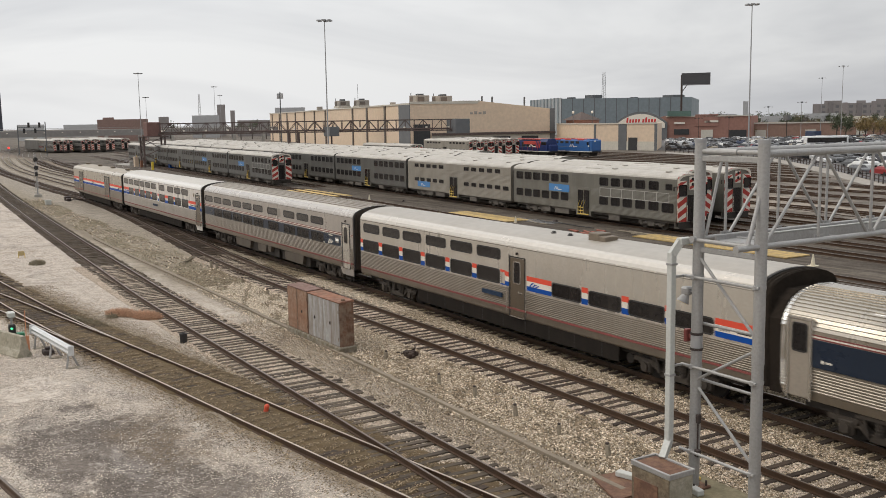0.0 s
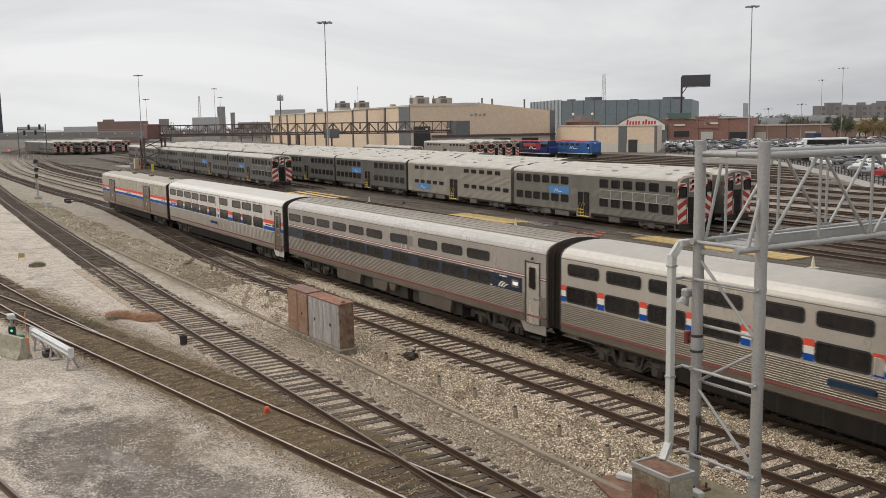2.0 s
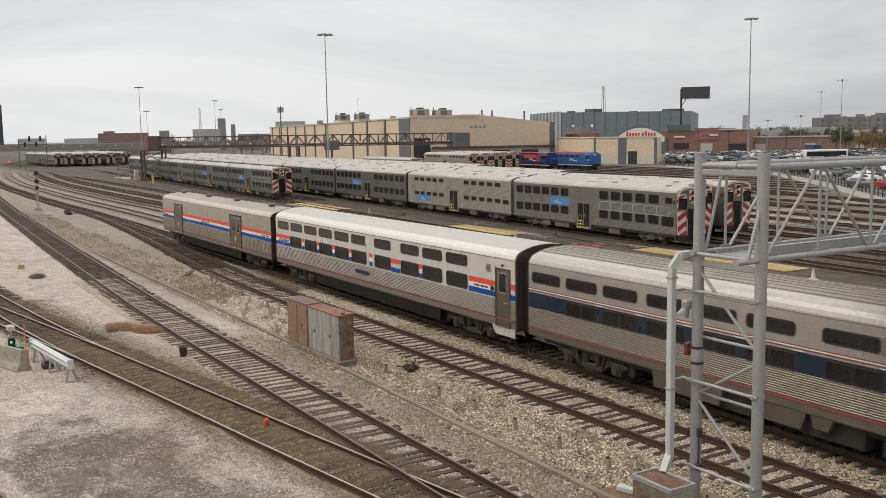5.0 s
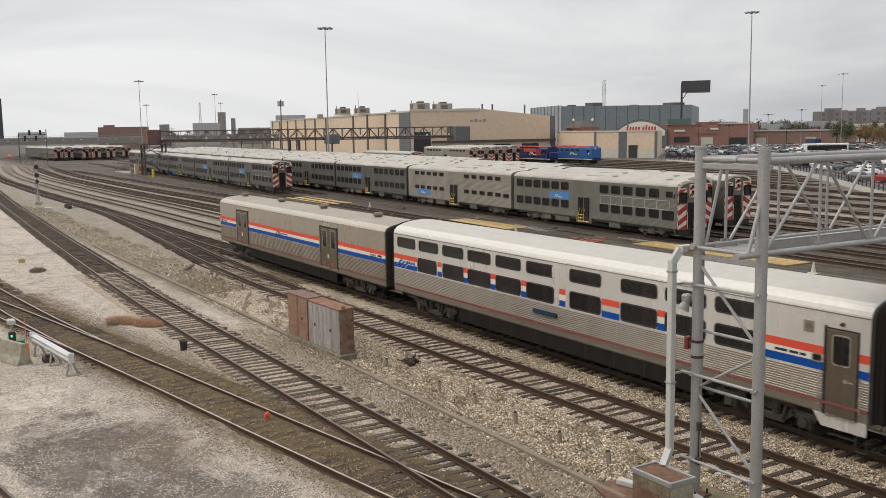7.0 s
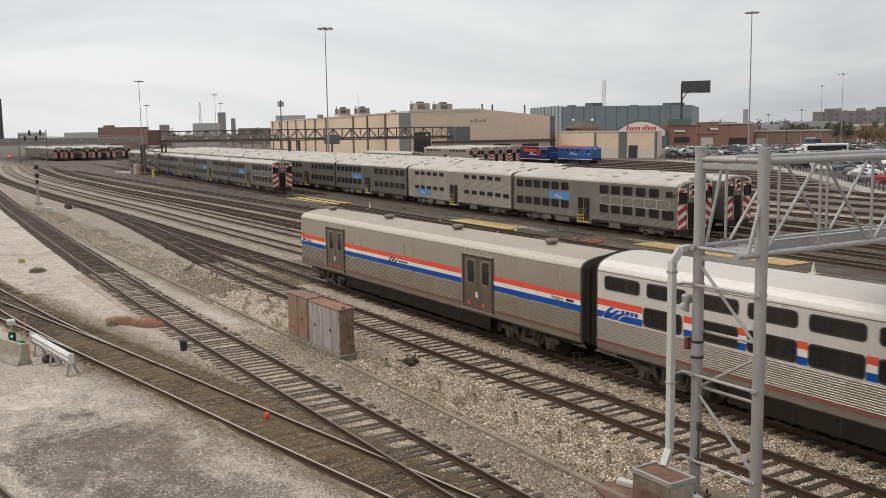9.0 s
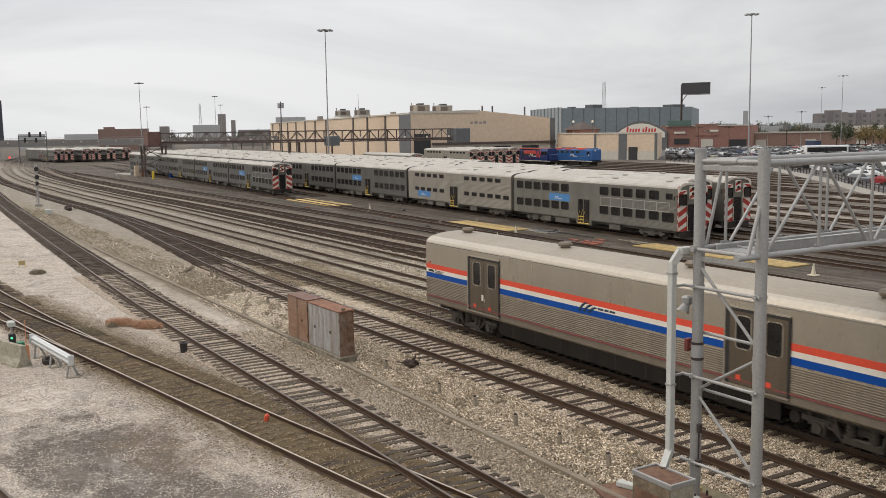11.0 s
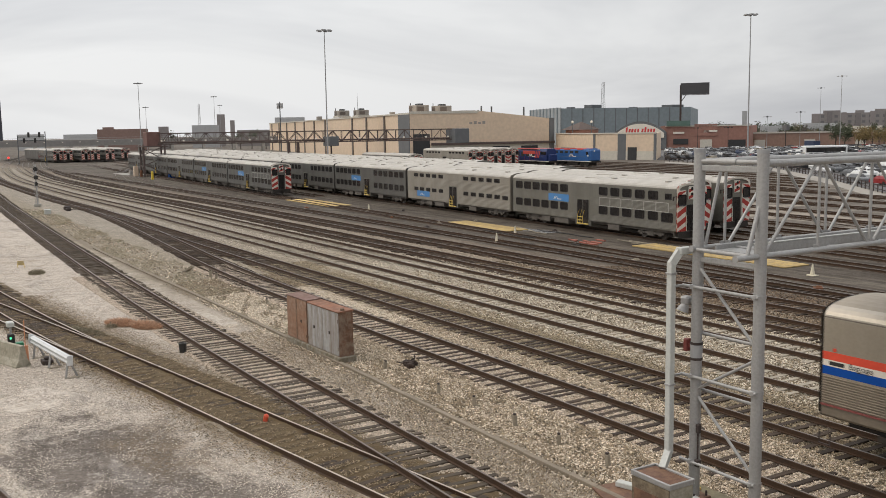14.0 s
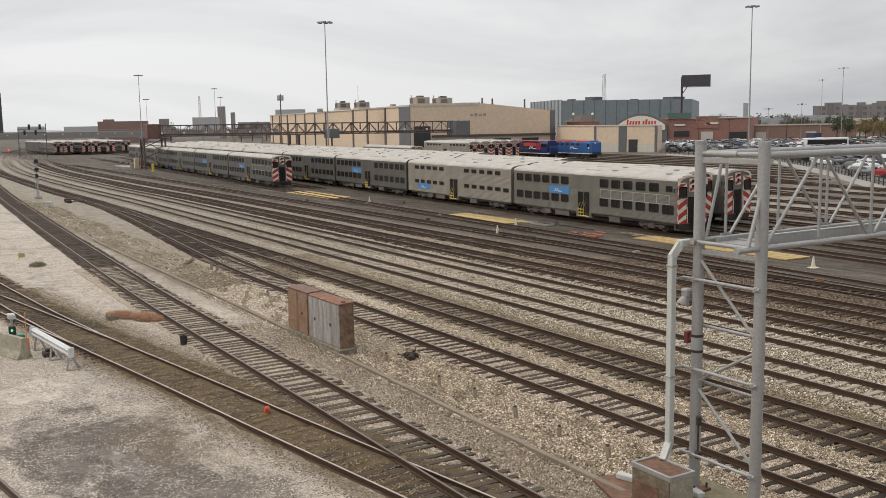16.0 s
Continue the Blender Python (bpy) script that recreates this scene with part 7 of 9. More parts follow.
stones(11000, 10, (-36, -18, 1.8, 8.8), (.014, .034), mat("oily_chipping", (0.255, 0.22, 0.19), 0.9, 0, (0.14, 0.118, 0.10), 30, 2.0, 0.9, island=0.5), "oily_chippings", "dark oil-stained chippings of a lot", patchy=True, chips=True, inside=True, flat=.35)
stones(70000, 3, (-50, -14, 1.0, 11.0), (.014, .032), STONEG, "lot_chippings", "loose grey stone chippings of a lot", patchy=True, chips=True, flat=.5)


def weeds(n, seed, area, h, m, name="dry_weeds", label="dry tan weeds and grass in the ballast"):
    r = random.Random(seed)
    mb = MB()
    while len(mb.f) < n * 6:
        x, y = r.uniform(*area[:2]), r.uniform(*area[2:])
        if noise.noise(Vector((x * .22, y * .5, seed))) < .0:
            continue
        for k in range(6):
            a, l = r.uniform(0, 6.28), h * r.uniform(.35, 1.0)
            d = Vector((math.cos(a) * .5, math.sin(a) * .5, 1)).normalized() * l
            s = Vector((-math.sin(a), math.cos(a), 0)) * r.uniform(.008, .02)
            p = Vector((x + r.gauss(0, .06), y + r.gauss(0, .06), gz(x, y) - .02))
            mb.add([p - s, p + s, p + d], [(0, 1, 2)])
    me = bpy.data.meshes.new(name)
    me.from_pydata(mb.v, [], mb.f)
    me.materials.append(m)
    return tagged(new(name, me), label, "weeds", kind="stuff")


stones(44000, 4, (-56, -15.5, 3.8, 11.8), (.012, .032), mat("brown_stone", (0.33, 0.25, 0.16), 0.9, 0, (0.13, 0.095, 0.06), 30, 3.0, 0.9, island=0.7), "spur_stones", "loose brown stones over a dirty spur", near_spur=True, lift=.062, flat=.55)
weeds(2300, 3, (-125, -50, 14.7, 17.9), .16, DRYTAN)
weeds(700, 8, (-60, -36, 15.0, 17.3), .13, DRYTAN)
weeds(110, 11, (-128, -70, 15.2, 18.0), .26, mat("green_grass", (0.21, 0.20, 0.11), 0.9, 0, (0.15, 0.14, 0.075), 20, 3, 0.5, island=0.35), "green_weeds", "thin green weeds in the earth beside the line")
stones(2600, 12, (-125, -56, 14.8, 17.6), (.025, .07), STONE, "rubble", "broken stone rubble in the earth beside the line")
stones(1300, 13, (-125, -50, 14.8, 17.6), (.025, .07), STONEW, "rubble", "pale broken stone rubble beside the line")
stones(8000, 15, (-84, -48, 1.0, 11.0), (.014, .034), STONEG, "lot_chippings", "scattered pale chippings on a dusty lot", chips=True)
stones(22000, 16, (-46, -10, 33.2, 41.5), (.032, .062), mat("rusty_ballast", (0.23, 0.16, 0.105), 0.9, 0, (0.10, 0.066, 0.042), 30, 3.0, 0.9, island=0.8), "ballast_stones", "rust-brown ballast stones between yard tracks", chips=True)


# ---- the far side of the yard ----
def block(name, pts, z0, z1, material, parent=None, label="", cap=None):
    """Walls round a plan of corner points, closed by a flat roof; z1 may be one height or one for each corner."""
    n = len(pts)
    zz = z1 if isinstance(z1, (list, tuple)) else [z1] * n
    mb = MB().add([(x, y, z0) for x, y in pts] + [(x, y, z) for (x, y), z in zip(pts, zz)],
                  [(i, (i + 1) % n, n + (i + 1) % n, n + i) for i in range(n)] + [tuple(range(n, 2 * n))] + [tuple(range(n))[::-1]])
    return part(name, mb, material, parent, label)


def wall_band(mb, a, b, s0, s1, z0, z1, out=.12, mi=0):
    """A slab on the outer face of the wall from a to b (fractions s0..s1 of its length); the outside lies to the right of a to b."""
    a, b = Vector((*a, 0)), Vector((*b, 0))
    d = b - a
    n = Vector((d.y, -d.x, 0)).normalized()
    p, q = a + d * s0, a + d * s1
    v = [p - n * .05, q - n * .05, q + n * out, p + n * out]
    mb.add([(w.x, w.y, z) for z in (z0, z1) for w in v], [(3, 2, 1, 0), (4, 5, 6, 7), (0, 1, 5, 4), (1, 2, 6, 5), (2, 3, 7, 6), (3, 0, 4, 7)], mi)
    return mb


PARAPET = mat("pale_trim", (0.60, 0.56, 0.48), 0.7, 0, (0.5, 0.46, 0.4), 2, .2, 0.4)
DARKGAP = mat("dark_opening", (0.03, 0.03, 0.032), 0.7, 0, (0.05, 0.05, 0.05), 2, .3, 0.5)
RIBGREY = mat("ribbed_cladding", (0.36, 0.38, 0.39), 0.6, 0, (0.28, 0.30, 0.31), 1, .1, 0.5)
# skyline greys, browns and far brick are paled: distance haze is in their colour
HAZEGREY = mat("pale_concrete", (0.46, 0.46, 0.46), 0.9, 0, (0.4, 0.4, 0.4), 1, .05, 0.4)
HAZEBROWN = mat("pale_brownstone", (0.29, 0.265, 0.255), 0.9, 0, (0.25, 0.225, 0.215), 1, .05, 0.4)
OLDIRON = mat("old_iron", (0.10, 0.072, 0.065), 0.75, 0.1, (0.15, 0.105, 0.09), 4, .4, 0.6)
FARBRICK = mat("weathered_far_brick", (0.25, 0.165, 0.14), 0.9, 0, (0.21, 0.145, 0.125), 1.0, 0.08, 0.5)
UNITS = mat("roof_unit", (0.36, 0.33, 0.29), 0.7, 0, (0.22, 0.20, 0.17), 2, .4, 0.5)
GREENROOF = mat("green_roof", (0.10, 0.17, 0.14), 0.6, 0, (0.08, 0.13, 0.11), 2, .3, 0.4)

A0, A1, A2 = (-536.0, 205.0), (-275.0, 154.0), (-264.7, 206.0)       # workshop: far corner, near corner, gable end
shop = thing("workshop", "long tan panelled locomotive workshop with a low gable", "building")
PK = (-270.3, 177.7)
block("wall", [A0, A1, PK, A2, (-470, 262)], -1.4, [14.2, 14.2, 15.1, 12.1, 12.5], TAN, shop)
part("roof_edge", wall_band(wall_band(wall_band(MB(), A0, A1, 0, 1, 14.05, 14.55, .3), A1, PK, 0, 1, 14.2, 15.0, .2), PK, A2, 0, .02, 14.6, 15.3, .2), PARAPET, shop)
for s in (.03, .115, .2, .285, .37, .455, .54, .72, .80, .89):
    part("pilaster", wall_band(MB(), A0, A1, s, s + .0055, -1.4, 14.05, .4), PILASTER, shop)
part("corner_panel", wall_band(MB(), A0, A1, .955, 1.0, -1.4, 14.6, .25), GREYPANEL, shop)
part("end_panel", wall_band(MB(), A1, A2, .965, 1.0, 1.8, 12.3, .25), GREYPANEL, shop)
part("canopy_band", wall_band(MB(), A1, A2, .14, 1.0, 3.7, 4.5, .8), OLDIRON, shop)
part("plinth_wall", wall_band(MB(), A1, A2, .14, 1.0, -1.4, 3.7, .1), PARAPET, shop)
for s0, s1, z1 in ((.02, .13, 7.5), (.34, .46, 3.0), (.56, .68, 3.0), (.76, .88, 3.0)):
    part("bay_door", wall_band(MB(), A1, A2, s0, s1, -1.3, z1, .2), DARKGAP, shop, "dark open bay door")
for k in range(4):
    part("sign_bar", wall_band(MB(), A1, A2, .40 + .03 * k, .42 + .03 * k, 10.6, 11.6 if k % 2 else 11.3, .1), mat("faded_sign", (0.34, 0.31, 0.28), 0.7, 0, None, 2, .4, 0.3), shop)
for x, y, w, h in ((-318.4, 149.9, 4.2, 2.2), (-310.2, 153.7, 4.2, 2.2), (-290.7, 166.6, 5.2, 3.3), (-286.6, 173.4, 5.2, 3.0), (-387.2, 171.3, 2, 1.4), (-300.0, 161.0, 1.6, 1.2), (-282.5, 180.2, 6, 1.2)):
    u = part("roof_unit", MB().bbox(x - w / 2, x + w / 2, y - w / 2, y + w / 2, 14.0, 14.2 + h, .1), UNITS, shop, "tan rooftop cooling unit")
    if h > 2:
        part("unit_fan", MB().tube((x - w * .2, y, 14.2 + h), (x - w * .2, y, 14.7 + h), w * .16, 10), MASTM, u)
        part("louvre", MB().bbox(x - w * .45, x - w * .02, y - w / 2 - .06, y - w / 2 + .05, 14.5, 13.9 + h, .02), PILASTER, u)
        part("louvre", MB().bbox(x + w / 2 - .05, x + w / 2 + .06, y - w * .4, y + w * .1, 14.8, 13.7 + h, .02), PILASTER, u)
        part("duct", MB().bbox(x + w * .2, x + w * .42, y - w * .3, y + w * .1, 14.2 + h, 14.75 + h, .04).tube((x - w * .44, y - w * .4, 14.2 + h), (x - w * .44, y - w * .4, 15.1 + h), .14, 6), MASTM, u)
        part("curb", MB().bbox(x - w * .56, x + w * .56, y - w * .56, y + w * .56, 13.9, 14.45, .03), PARAPET, u)
for x, y, h in ((-275.2, 182.6, 1.8), (-273.4, 185.6, 1.6), (-271.7, 198.1, 1.4)):
    part("flue", MB().tube((x, y, 12), (x, y, 15.0 + h), .3, 8), MASTM, shop)

ann = thing("annex", "low tan annex with dark vertical panels beside the workshop", "building")
B0, B1, B2 = (-264.3, 206.6), (-232.0, 196.2), (-210.6, 202.6)
block("wall", [B0, B1, B2, (-235.7, 228.8), (-275.0, 221.7)], -1.4, 6.9, TAN, ann)
part("roof_edge", wall_band(wall_band(MB(), B0, B1, 0, 1, 6.7, 7.1, .2), B1, B2, 0, 1, 6.7, 7.1, .2), PARAPET, ann)
for s0, s1 in ((0, .035), (.40, .53), (.96, 1.0)):
    part("dark_panel", wall_band(MB(), B1, B2, s0, s1, -1.4, 6.75, .12), GREYPANEL, ann)
part("doorway", wall_band(MB(), B1, B2, .56, .70, -1.3, 2.6, .15), DARKGAP, ann)
part("plinth_wall", wall_band(MB(), B1, B2, .06, 1.0, -1.4, 1.4, .1), PARAPET, ann)

off_ = thing("office_block", "large blue-grey clad building with ribbed pale end", "building")
C0, C1, C2 = (-516.9, 382.1), (-466.8, 368.4), (-432.3, 444.8)
block("wall", [C1, C2, (-501.6, 523.5), (-567.8, 452.5)], -1.4, 21.0, BLUEGREY, off_)
block("wall", [C0, C1, (-567.8, 452.5), (-577.8, 436.0)], -1.4, [21.2, 21.6, 21.6, 21.2], RIBGREY, off_)
for k in range(9):
    part("rib", wall_band(MB(), C0, C1, k / 9, k / 9 + .03, -1.4, 21.3 + k * .05, .35), BLUEGREY, off_)
for k in range(12):
    part("cladding_joint", wall_band(MB(), C1, C2, k / 12, k / 12 + .006, -1.4, 21.0, .1), GREYPANEL, off_)
for x, y, w, h in ((-479.6, 405.1, 4, 2.6), (-487.1, 392.8, 2, 1.4), (-456.5, 453.1, 5, 2.0), (-469.9, 430.9, 2, 1.0)):
    part("roof_unit", MB().bbox(x - w, x + w, y - w, y + w, 20.8, 21.0 + h, .1), MASTM, off_)
mastx, masty = -483.9, 417.4
lat = MB()
for i, j in ((-1, -1), (1, -1), (1, 1), (-1, 1)):
    lat.tube((mastx + i * 1.0, masty + j * 1.0, 20.8), (mastx + i * .5, masty + j * .5, 38.5), .14, 5)
for k in range(11):
    z = 21 + 1.6 * k
    lat.bar((mastx - .9, masty - .9, z), (mastx + .9, masty + .9, z + 1.5), .16, .16).bar((mastx + .9, masty - .9, z), (mastx - .9, masty + .9, z + 1.5), .16, .16)
part("radio_mast", lat, POLEGREY, off_, "lattice radio mast on the roof")

hut = thing("brick_hut", "small brick house with a dark gable roof", "building")
hx, hy = -269.1, 221.7
block("wall", [(hx - 5, hy - 3), (hx + 4, hy - 4), (hx + 5, hy + 4), (hx - 4, hy + 5)], -1.4, 8.2, BRICK, hut)
part("roof", MB().add([(hx - 5.6, hy - 4.6, 8.1), (hx + 4.6, hy - 4.8, 8.1), (hx + 5.6, hy + 4.8, 8.1), (hx - 4.6, hy + 5.6, 8.1), (hx, hy, 11.0)], [(0, 1, 4), (1, 2, 4), (2, 3, 4), (3, 0, 4), (0, 3, 2, 1)]), mat("brown_shingle", (0.10, 0.075, 0.065), 0.85, 0, (0.15, 0.11, 0.095), 3, .3, 0.5), hut)
for x, y in ((-262.9, 212.8), (-259.4, 218.5)):
    g = thing("globe_lamp", "white round yard lamp on a post", "lamp", "round yard lamps", at=(x, y, -1.4))
    part("lamp_post", MB().tube((0, 0, 0), (0, 0, 12.0), .12, 8), MASTM, g)
    part("lamp_globe", MB().tube((0, 0, 11.8), (0, 0, 12.3), .3, 10, .45).tube((0, 0, 12.3), (0, 0, 12.7), .45, 10, .2), WHITE, g)

# store with an arched sign
store = thing("store", "brick supermarket with a white arched sign front", "building")
D0, D1, D2 = (-323.2, 287.0), (-304.7, 298.1), (-278.6, 322.0)
block("wall", [D0, D1, D2, (-321.6, 376.6), (-365.0, 324.1)], -1.4, [5.0, 9.2, 8.8, 8.8, 5.0], BRICK, store)
a, b = Vector((*D0, 0)), Vector((*D1, 0))
d = (b - a)
nrm = Vector((d.y, -d.x, 0)).normalized()


def arch(k0, k1, lift, z0, z1, out, n=16):
    """Upright slab with an arched top on the front a-b."""
    v, f = [], []
    for o in (out, out - .5):
        for i in range(n + 1):
            u = i / n
            p = a + d * (k0 + (k1 - k0) * u) + nrm * o
            v.append((p.x, p.y, z1 + lift * (1 - (2 * u - 1) ** 2)))
        for i in range(n + 1):
            u = i / n
            p = a + d * (k0 + (k1 - k0) * u) + nrm * o
            v.append((p.x, p.y, z0))
    m = n + 1
    for i in range(n):
        f += [(i, i + 1, m + i + 1, m + i), (2 * m + i, 3 * m + i, 3 * m + i + 1, 2 * m + i + 1), (i, 2 * m + i, 2 * m + i + 1, i + 1)]
    return MB().add(v, f)


part("arch_rim", arch(-.04, 1.04, 4.8, -1, 6.4, 1.0), GREYPANEL, store)
part("sign_panel", arch(0, 1, 4.2, 4.0, 6.0, 1.4), WHITE, store, "white arched sign panel")
rnd = random.Random(4)
for k in range(10):
    u = .2 + .06 * k + (.03 if k > 4 else 0)
    p = a + d * u + nrm * 1.45
    q = a + d * (u + .038) + nrm * 1.45
    h = 2.2 if k in (0, 6) else 1.5
    z = 6.5
    part("sign_stroke", MB().add([(p.x, p.y, z), (q.x, q.y, z), (q.x + d.x * .012, q.y + d.y * .012, z + h), (p.x + d.x * .012, p.y + d.y * .012, z + h)], [(0, 1, 2, 3)]), mat("sign_red", (0.62, 0.05, 0.05), 0.5), store)
for s0, s1, z0, z1, m, nm in ((.02, .30, 9.0, 11.2, GREENROOF, "green_hood"), (.0, 1.0, 8.6, 9.1, PARAPET, "cornice"), (.35, .62, 4.6, 9.6, BRICK, "raised_front"), (.1, .28, 1.0, 3.4, DARKGAP, "shop_window"), (.42, .56, -1.2, 3.0, PARAPET, "shop_front"), (.75, .95, -1.2, 2.8, DARKGAP, "shop_window"), (.14, .22, 5.6, 6.4, WHITE, "shop_sign"), (.46, .52, 6.0, 6.9, WHITE, "shop_sign")):
    part(nm, wall_band(MB(), D1, D2, s0, s1, z0, z1, 1.2 if nm == "green_hood" else .35), m, store)
for s0, s1, z in ((.10, .23, 5.6), (.52, .62, 6.2)):
    part("sign_bar", wall_band(MB(), D1, D2, s0, s1, z, z + .8, .6), WHITE, store, "white sign lettering shown as a plain bar")
low = thing("shop_row", "low brick and beige shop row behind the car park", "building")
E0, E1 = (-295.8, 341.9), (-253.9, 392.0)
block("wall", [E0, E1, (-282.7, 441.1), (-330.2, 381.7)], -1.4, [5.4, 5.0, 5.0, 5.4], mat("dusty_brick", (0.33, 0.205, 0.155), 0.9, 0, (0.27, 0.175, 0.135), 1.0, 0.08, 0.5), low)
for k in (0, 3, 6):
    part("shop_window", wall_band(MB(), E0, E1, .03 + .11 * k, .10 + .11 * k, -1.0, 2.2, .2), DARKGAP if k % 3 else PARAPET, low)
part("cornice", wall_band(MB(), E0, E1, 0, 1, 5.0, 5.6, .4), PARAPET, low)
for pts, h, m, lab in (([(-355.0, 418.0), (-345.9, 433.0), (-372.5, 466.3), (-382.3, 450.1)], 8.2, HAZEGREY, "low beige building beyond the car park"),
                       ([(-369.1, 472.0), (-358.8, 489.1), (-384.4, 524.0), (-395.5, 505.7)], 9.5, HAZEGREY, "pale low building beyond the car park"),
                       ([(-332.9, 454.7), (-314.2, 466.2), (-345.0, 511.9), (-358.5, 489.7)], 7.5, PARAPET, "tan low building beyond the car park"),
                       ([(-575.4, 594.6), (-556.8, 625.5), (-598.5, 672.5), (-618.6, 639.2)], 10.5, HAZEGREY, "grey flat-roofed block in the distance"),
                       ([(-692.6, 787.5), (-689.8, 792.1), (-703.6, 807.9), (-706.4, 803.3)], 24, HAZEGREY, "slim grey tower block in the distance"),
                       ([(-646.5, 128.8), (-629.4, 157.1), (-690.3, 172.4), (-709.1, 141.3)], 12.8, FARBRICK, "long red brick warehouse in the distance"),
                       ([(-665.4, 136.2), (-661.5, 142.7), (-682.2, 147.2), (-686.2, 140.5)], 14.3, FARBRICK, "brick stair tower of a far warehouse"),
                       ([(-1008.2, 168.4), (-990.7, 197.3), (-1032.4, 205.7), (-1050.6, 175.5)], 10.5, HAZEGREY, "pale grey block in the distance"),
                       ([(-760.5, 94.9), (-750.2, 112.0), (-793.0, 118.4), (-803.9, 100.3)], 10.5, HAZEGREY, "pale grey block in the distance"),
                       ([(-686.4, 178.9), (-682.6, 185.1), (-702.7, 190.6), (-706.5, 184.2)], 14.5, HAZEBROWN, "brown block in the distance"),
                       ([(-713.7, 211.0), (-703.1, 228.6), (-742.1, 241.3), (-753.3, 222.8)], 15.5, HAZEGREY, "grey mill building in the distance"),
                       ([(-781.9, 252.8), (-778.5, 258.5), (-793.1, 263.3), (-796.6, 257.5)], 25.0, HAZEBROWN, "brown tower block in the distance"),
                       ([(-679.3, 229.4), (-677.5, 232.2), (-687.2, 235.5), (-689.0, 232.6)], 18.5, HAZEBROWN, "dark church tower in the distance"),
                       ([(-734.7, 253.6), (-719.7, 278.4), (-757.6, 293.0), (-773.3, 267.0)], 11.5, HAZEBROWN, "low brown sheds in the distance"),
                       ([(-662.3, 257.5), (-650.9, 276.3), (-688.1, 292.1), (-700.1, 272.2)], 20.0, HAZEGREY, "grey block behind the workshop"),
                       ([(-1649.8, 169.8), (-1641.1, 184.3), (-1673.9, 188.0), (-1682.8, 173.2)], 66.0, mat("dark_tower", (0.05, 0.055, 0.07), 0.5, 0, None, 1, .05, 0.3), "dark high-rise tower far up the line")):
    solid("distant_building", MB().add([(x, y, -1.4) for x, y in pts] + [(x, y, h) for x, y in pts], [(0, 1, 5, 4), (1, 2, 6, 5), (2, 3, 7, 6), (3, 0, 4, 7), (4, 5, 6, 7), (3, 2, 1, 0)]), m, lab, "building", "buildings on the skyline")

tw = thing("lattice_tower", "faint pale lattice tower far on the skyline", "tower")
tx, ty = -1381.7, 420.3
for i, j in ((-1, -1), (1, -1), (1, 1), (-1, 1)):
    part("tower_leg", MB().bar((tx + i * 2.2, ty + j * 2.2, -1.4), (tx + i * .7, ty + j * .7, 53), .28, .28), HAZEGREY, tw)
for k in range(12):
    z, f = 1 + 4.3 * k, 2.2 - .125 * k
    part("tower_brace", MB().bar((tx - f, ty - f, z), (tx + f, ty + f, z + 4.2), .2, .2).bar((tx + f, ty - f, z), (tx - f, ty + f, z + 4.2), .2, .2), HAZEGREY, tw)

br = thing("apartment_block", "brown five-storey apartment block behind the car park", "building")
F0, F1 = (-458.4, 595.0), (-408.6, 658.0)
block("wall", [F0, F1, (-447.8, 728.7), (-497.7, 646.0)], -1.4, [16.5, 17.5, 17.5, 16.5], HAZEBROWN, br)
for k in range(4):
    for j in range(16):
        part("window", wall_band(MB(), F0, F1, .02 + .06 * j, .05 + .06 * j, 1.5 + 4 * k, 3.4 + 4 * k, .06), mat("dull_pane", (0.17, 0.165, 0.165), 0.3, 0, None, 2, .3, 0.3), br)
# bay tones lightened with the wall, haze included in the colour
for k in range(8):
    part("bay", wall_band(MB(), F0, F1, .01 + .125 * k, .055 + .125 * k, -1.4, 16.6 + (k * 5 % 3) * .7, .5), mat("dark_bay", (0.225, 0.205, 0.20), 0.8, 0, (0.19, 0.172, 0.168), 1, .1, 0.4) if k % 2 else mat("mauve_bay", (0.30, 0.268, 0.258), 0.8, 0, (0.26, 0.232, 0.225), 1, .1, 0.4), br)
for s0, s1, h in ((.1, .25, 18.8), (.38, .46, 18.6), (.55, .7, 19.4)):
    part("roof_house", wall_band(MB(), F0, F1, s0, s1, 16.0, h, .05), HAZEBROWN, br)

sbd = thing("pole_sign", "small grey sign board on a slim pole beyond the car park", "sign", at=(-270.3, 334.4, -1.4))
part("pole", MB().tube((0, 0, 0), (0, 0, 8.2), .16, 8), DARKIRON, sbd)
part("board", MB().bbox(-1.1, 1.1, -1.0, 1.0, 7.9, 10.2, .05), mat("sign_board_grey", (0.16, 0.155, 0.15), 0.7, 0, (0.12, 0.115, 0.11), 4, .5, 0.4), sbd)

bb = thing("billboard", "dark billboard on a single steel column", "billboard")
x0, y0 = -312.2, 314.8
x1, y1 = -302.0, 322.0
part("column", MB().tube((x0, y0, -1.4), (x0, y0, 27.3), .45, 12), DARKIRON, bb)
part("board", wall_band(MB(), (x0, y0), (x1, y1), 0, 1, 22.9, 28.0, .5), mat("board_back", (0.06, 0.06, 0.065), 0.6), bb)
part("strut", MB().bar((x0, y0, 19.5), (x0 + (x1 - x0) * .2, y0 + (y1 - y0) * .2, 23), .3, .3), DARKIRON, bb)
part("catwalk", wall_band(MB(), (x0, y0), (x1, y1), 0, 1, 22.6, 22.8, 1.2), DARKIRON, bb)


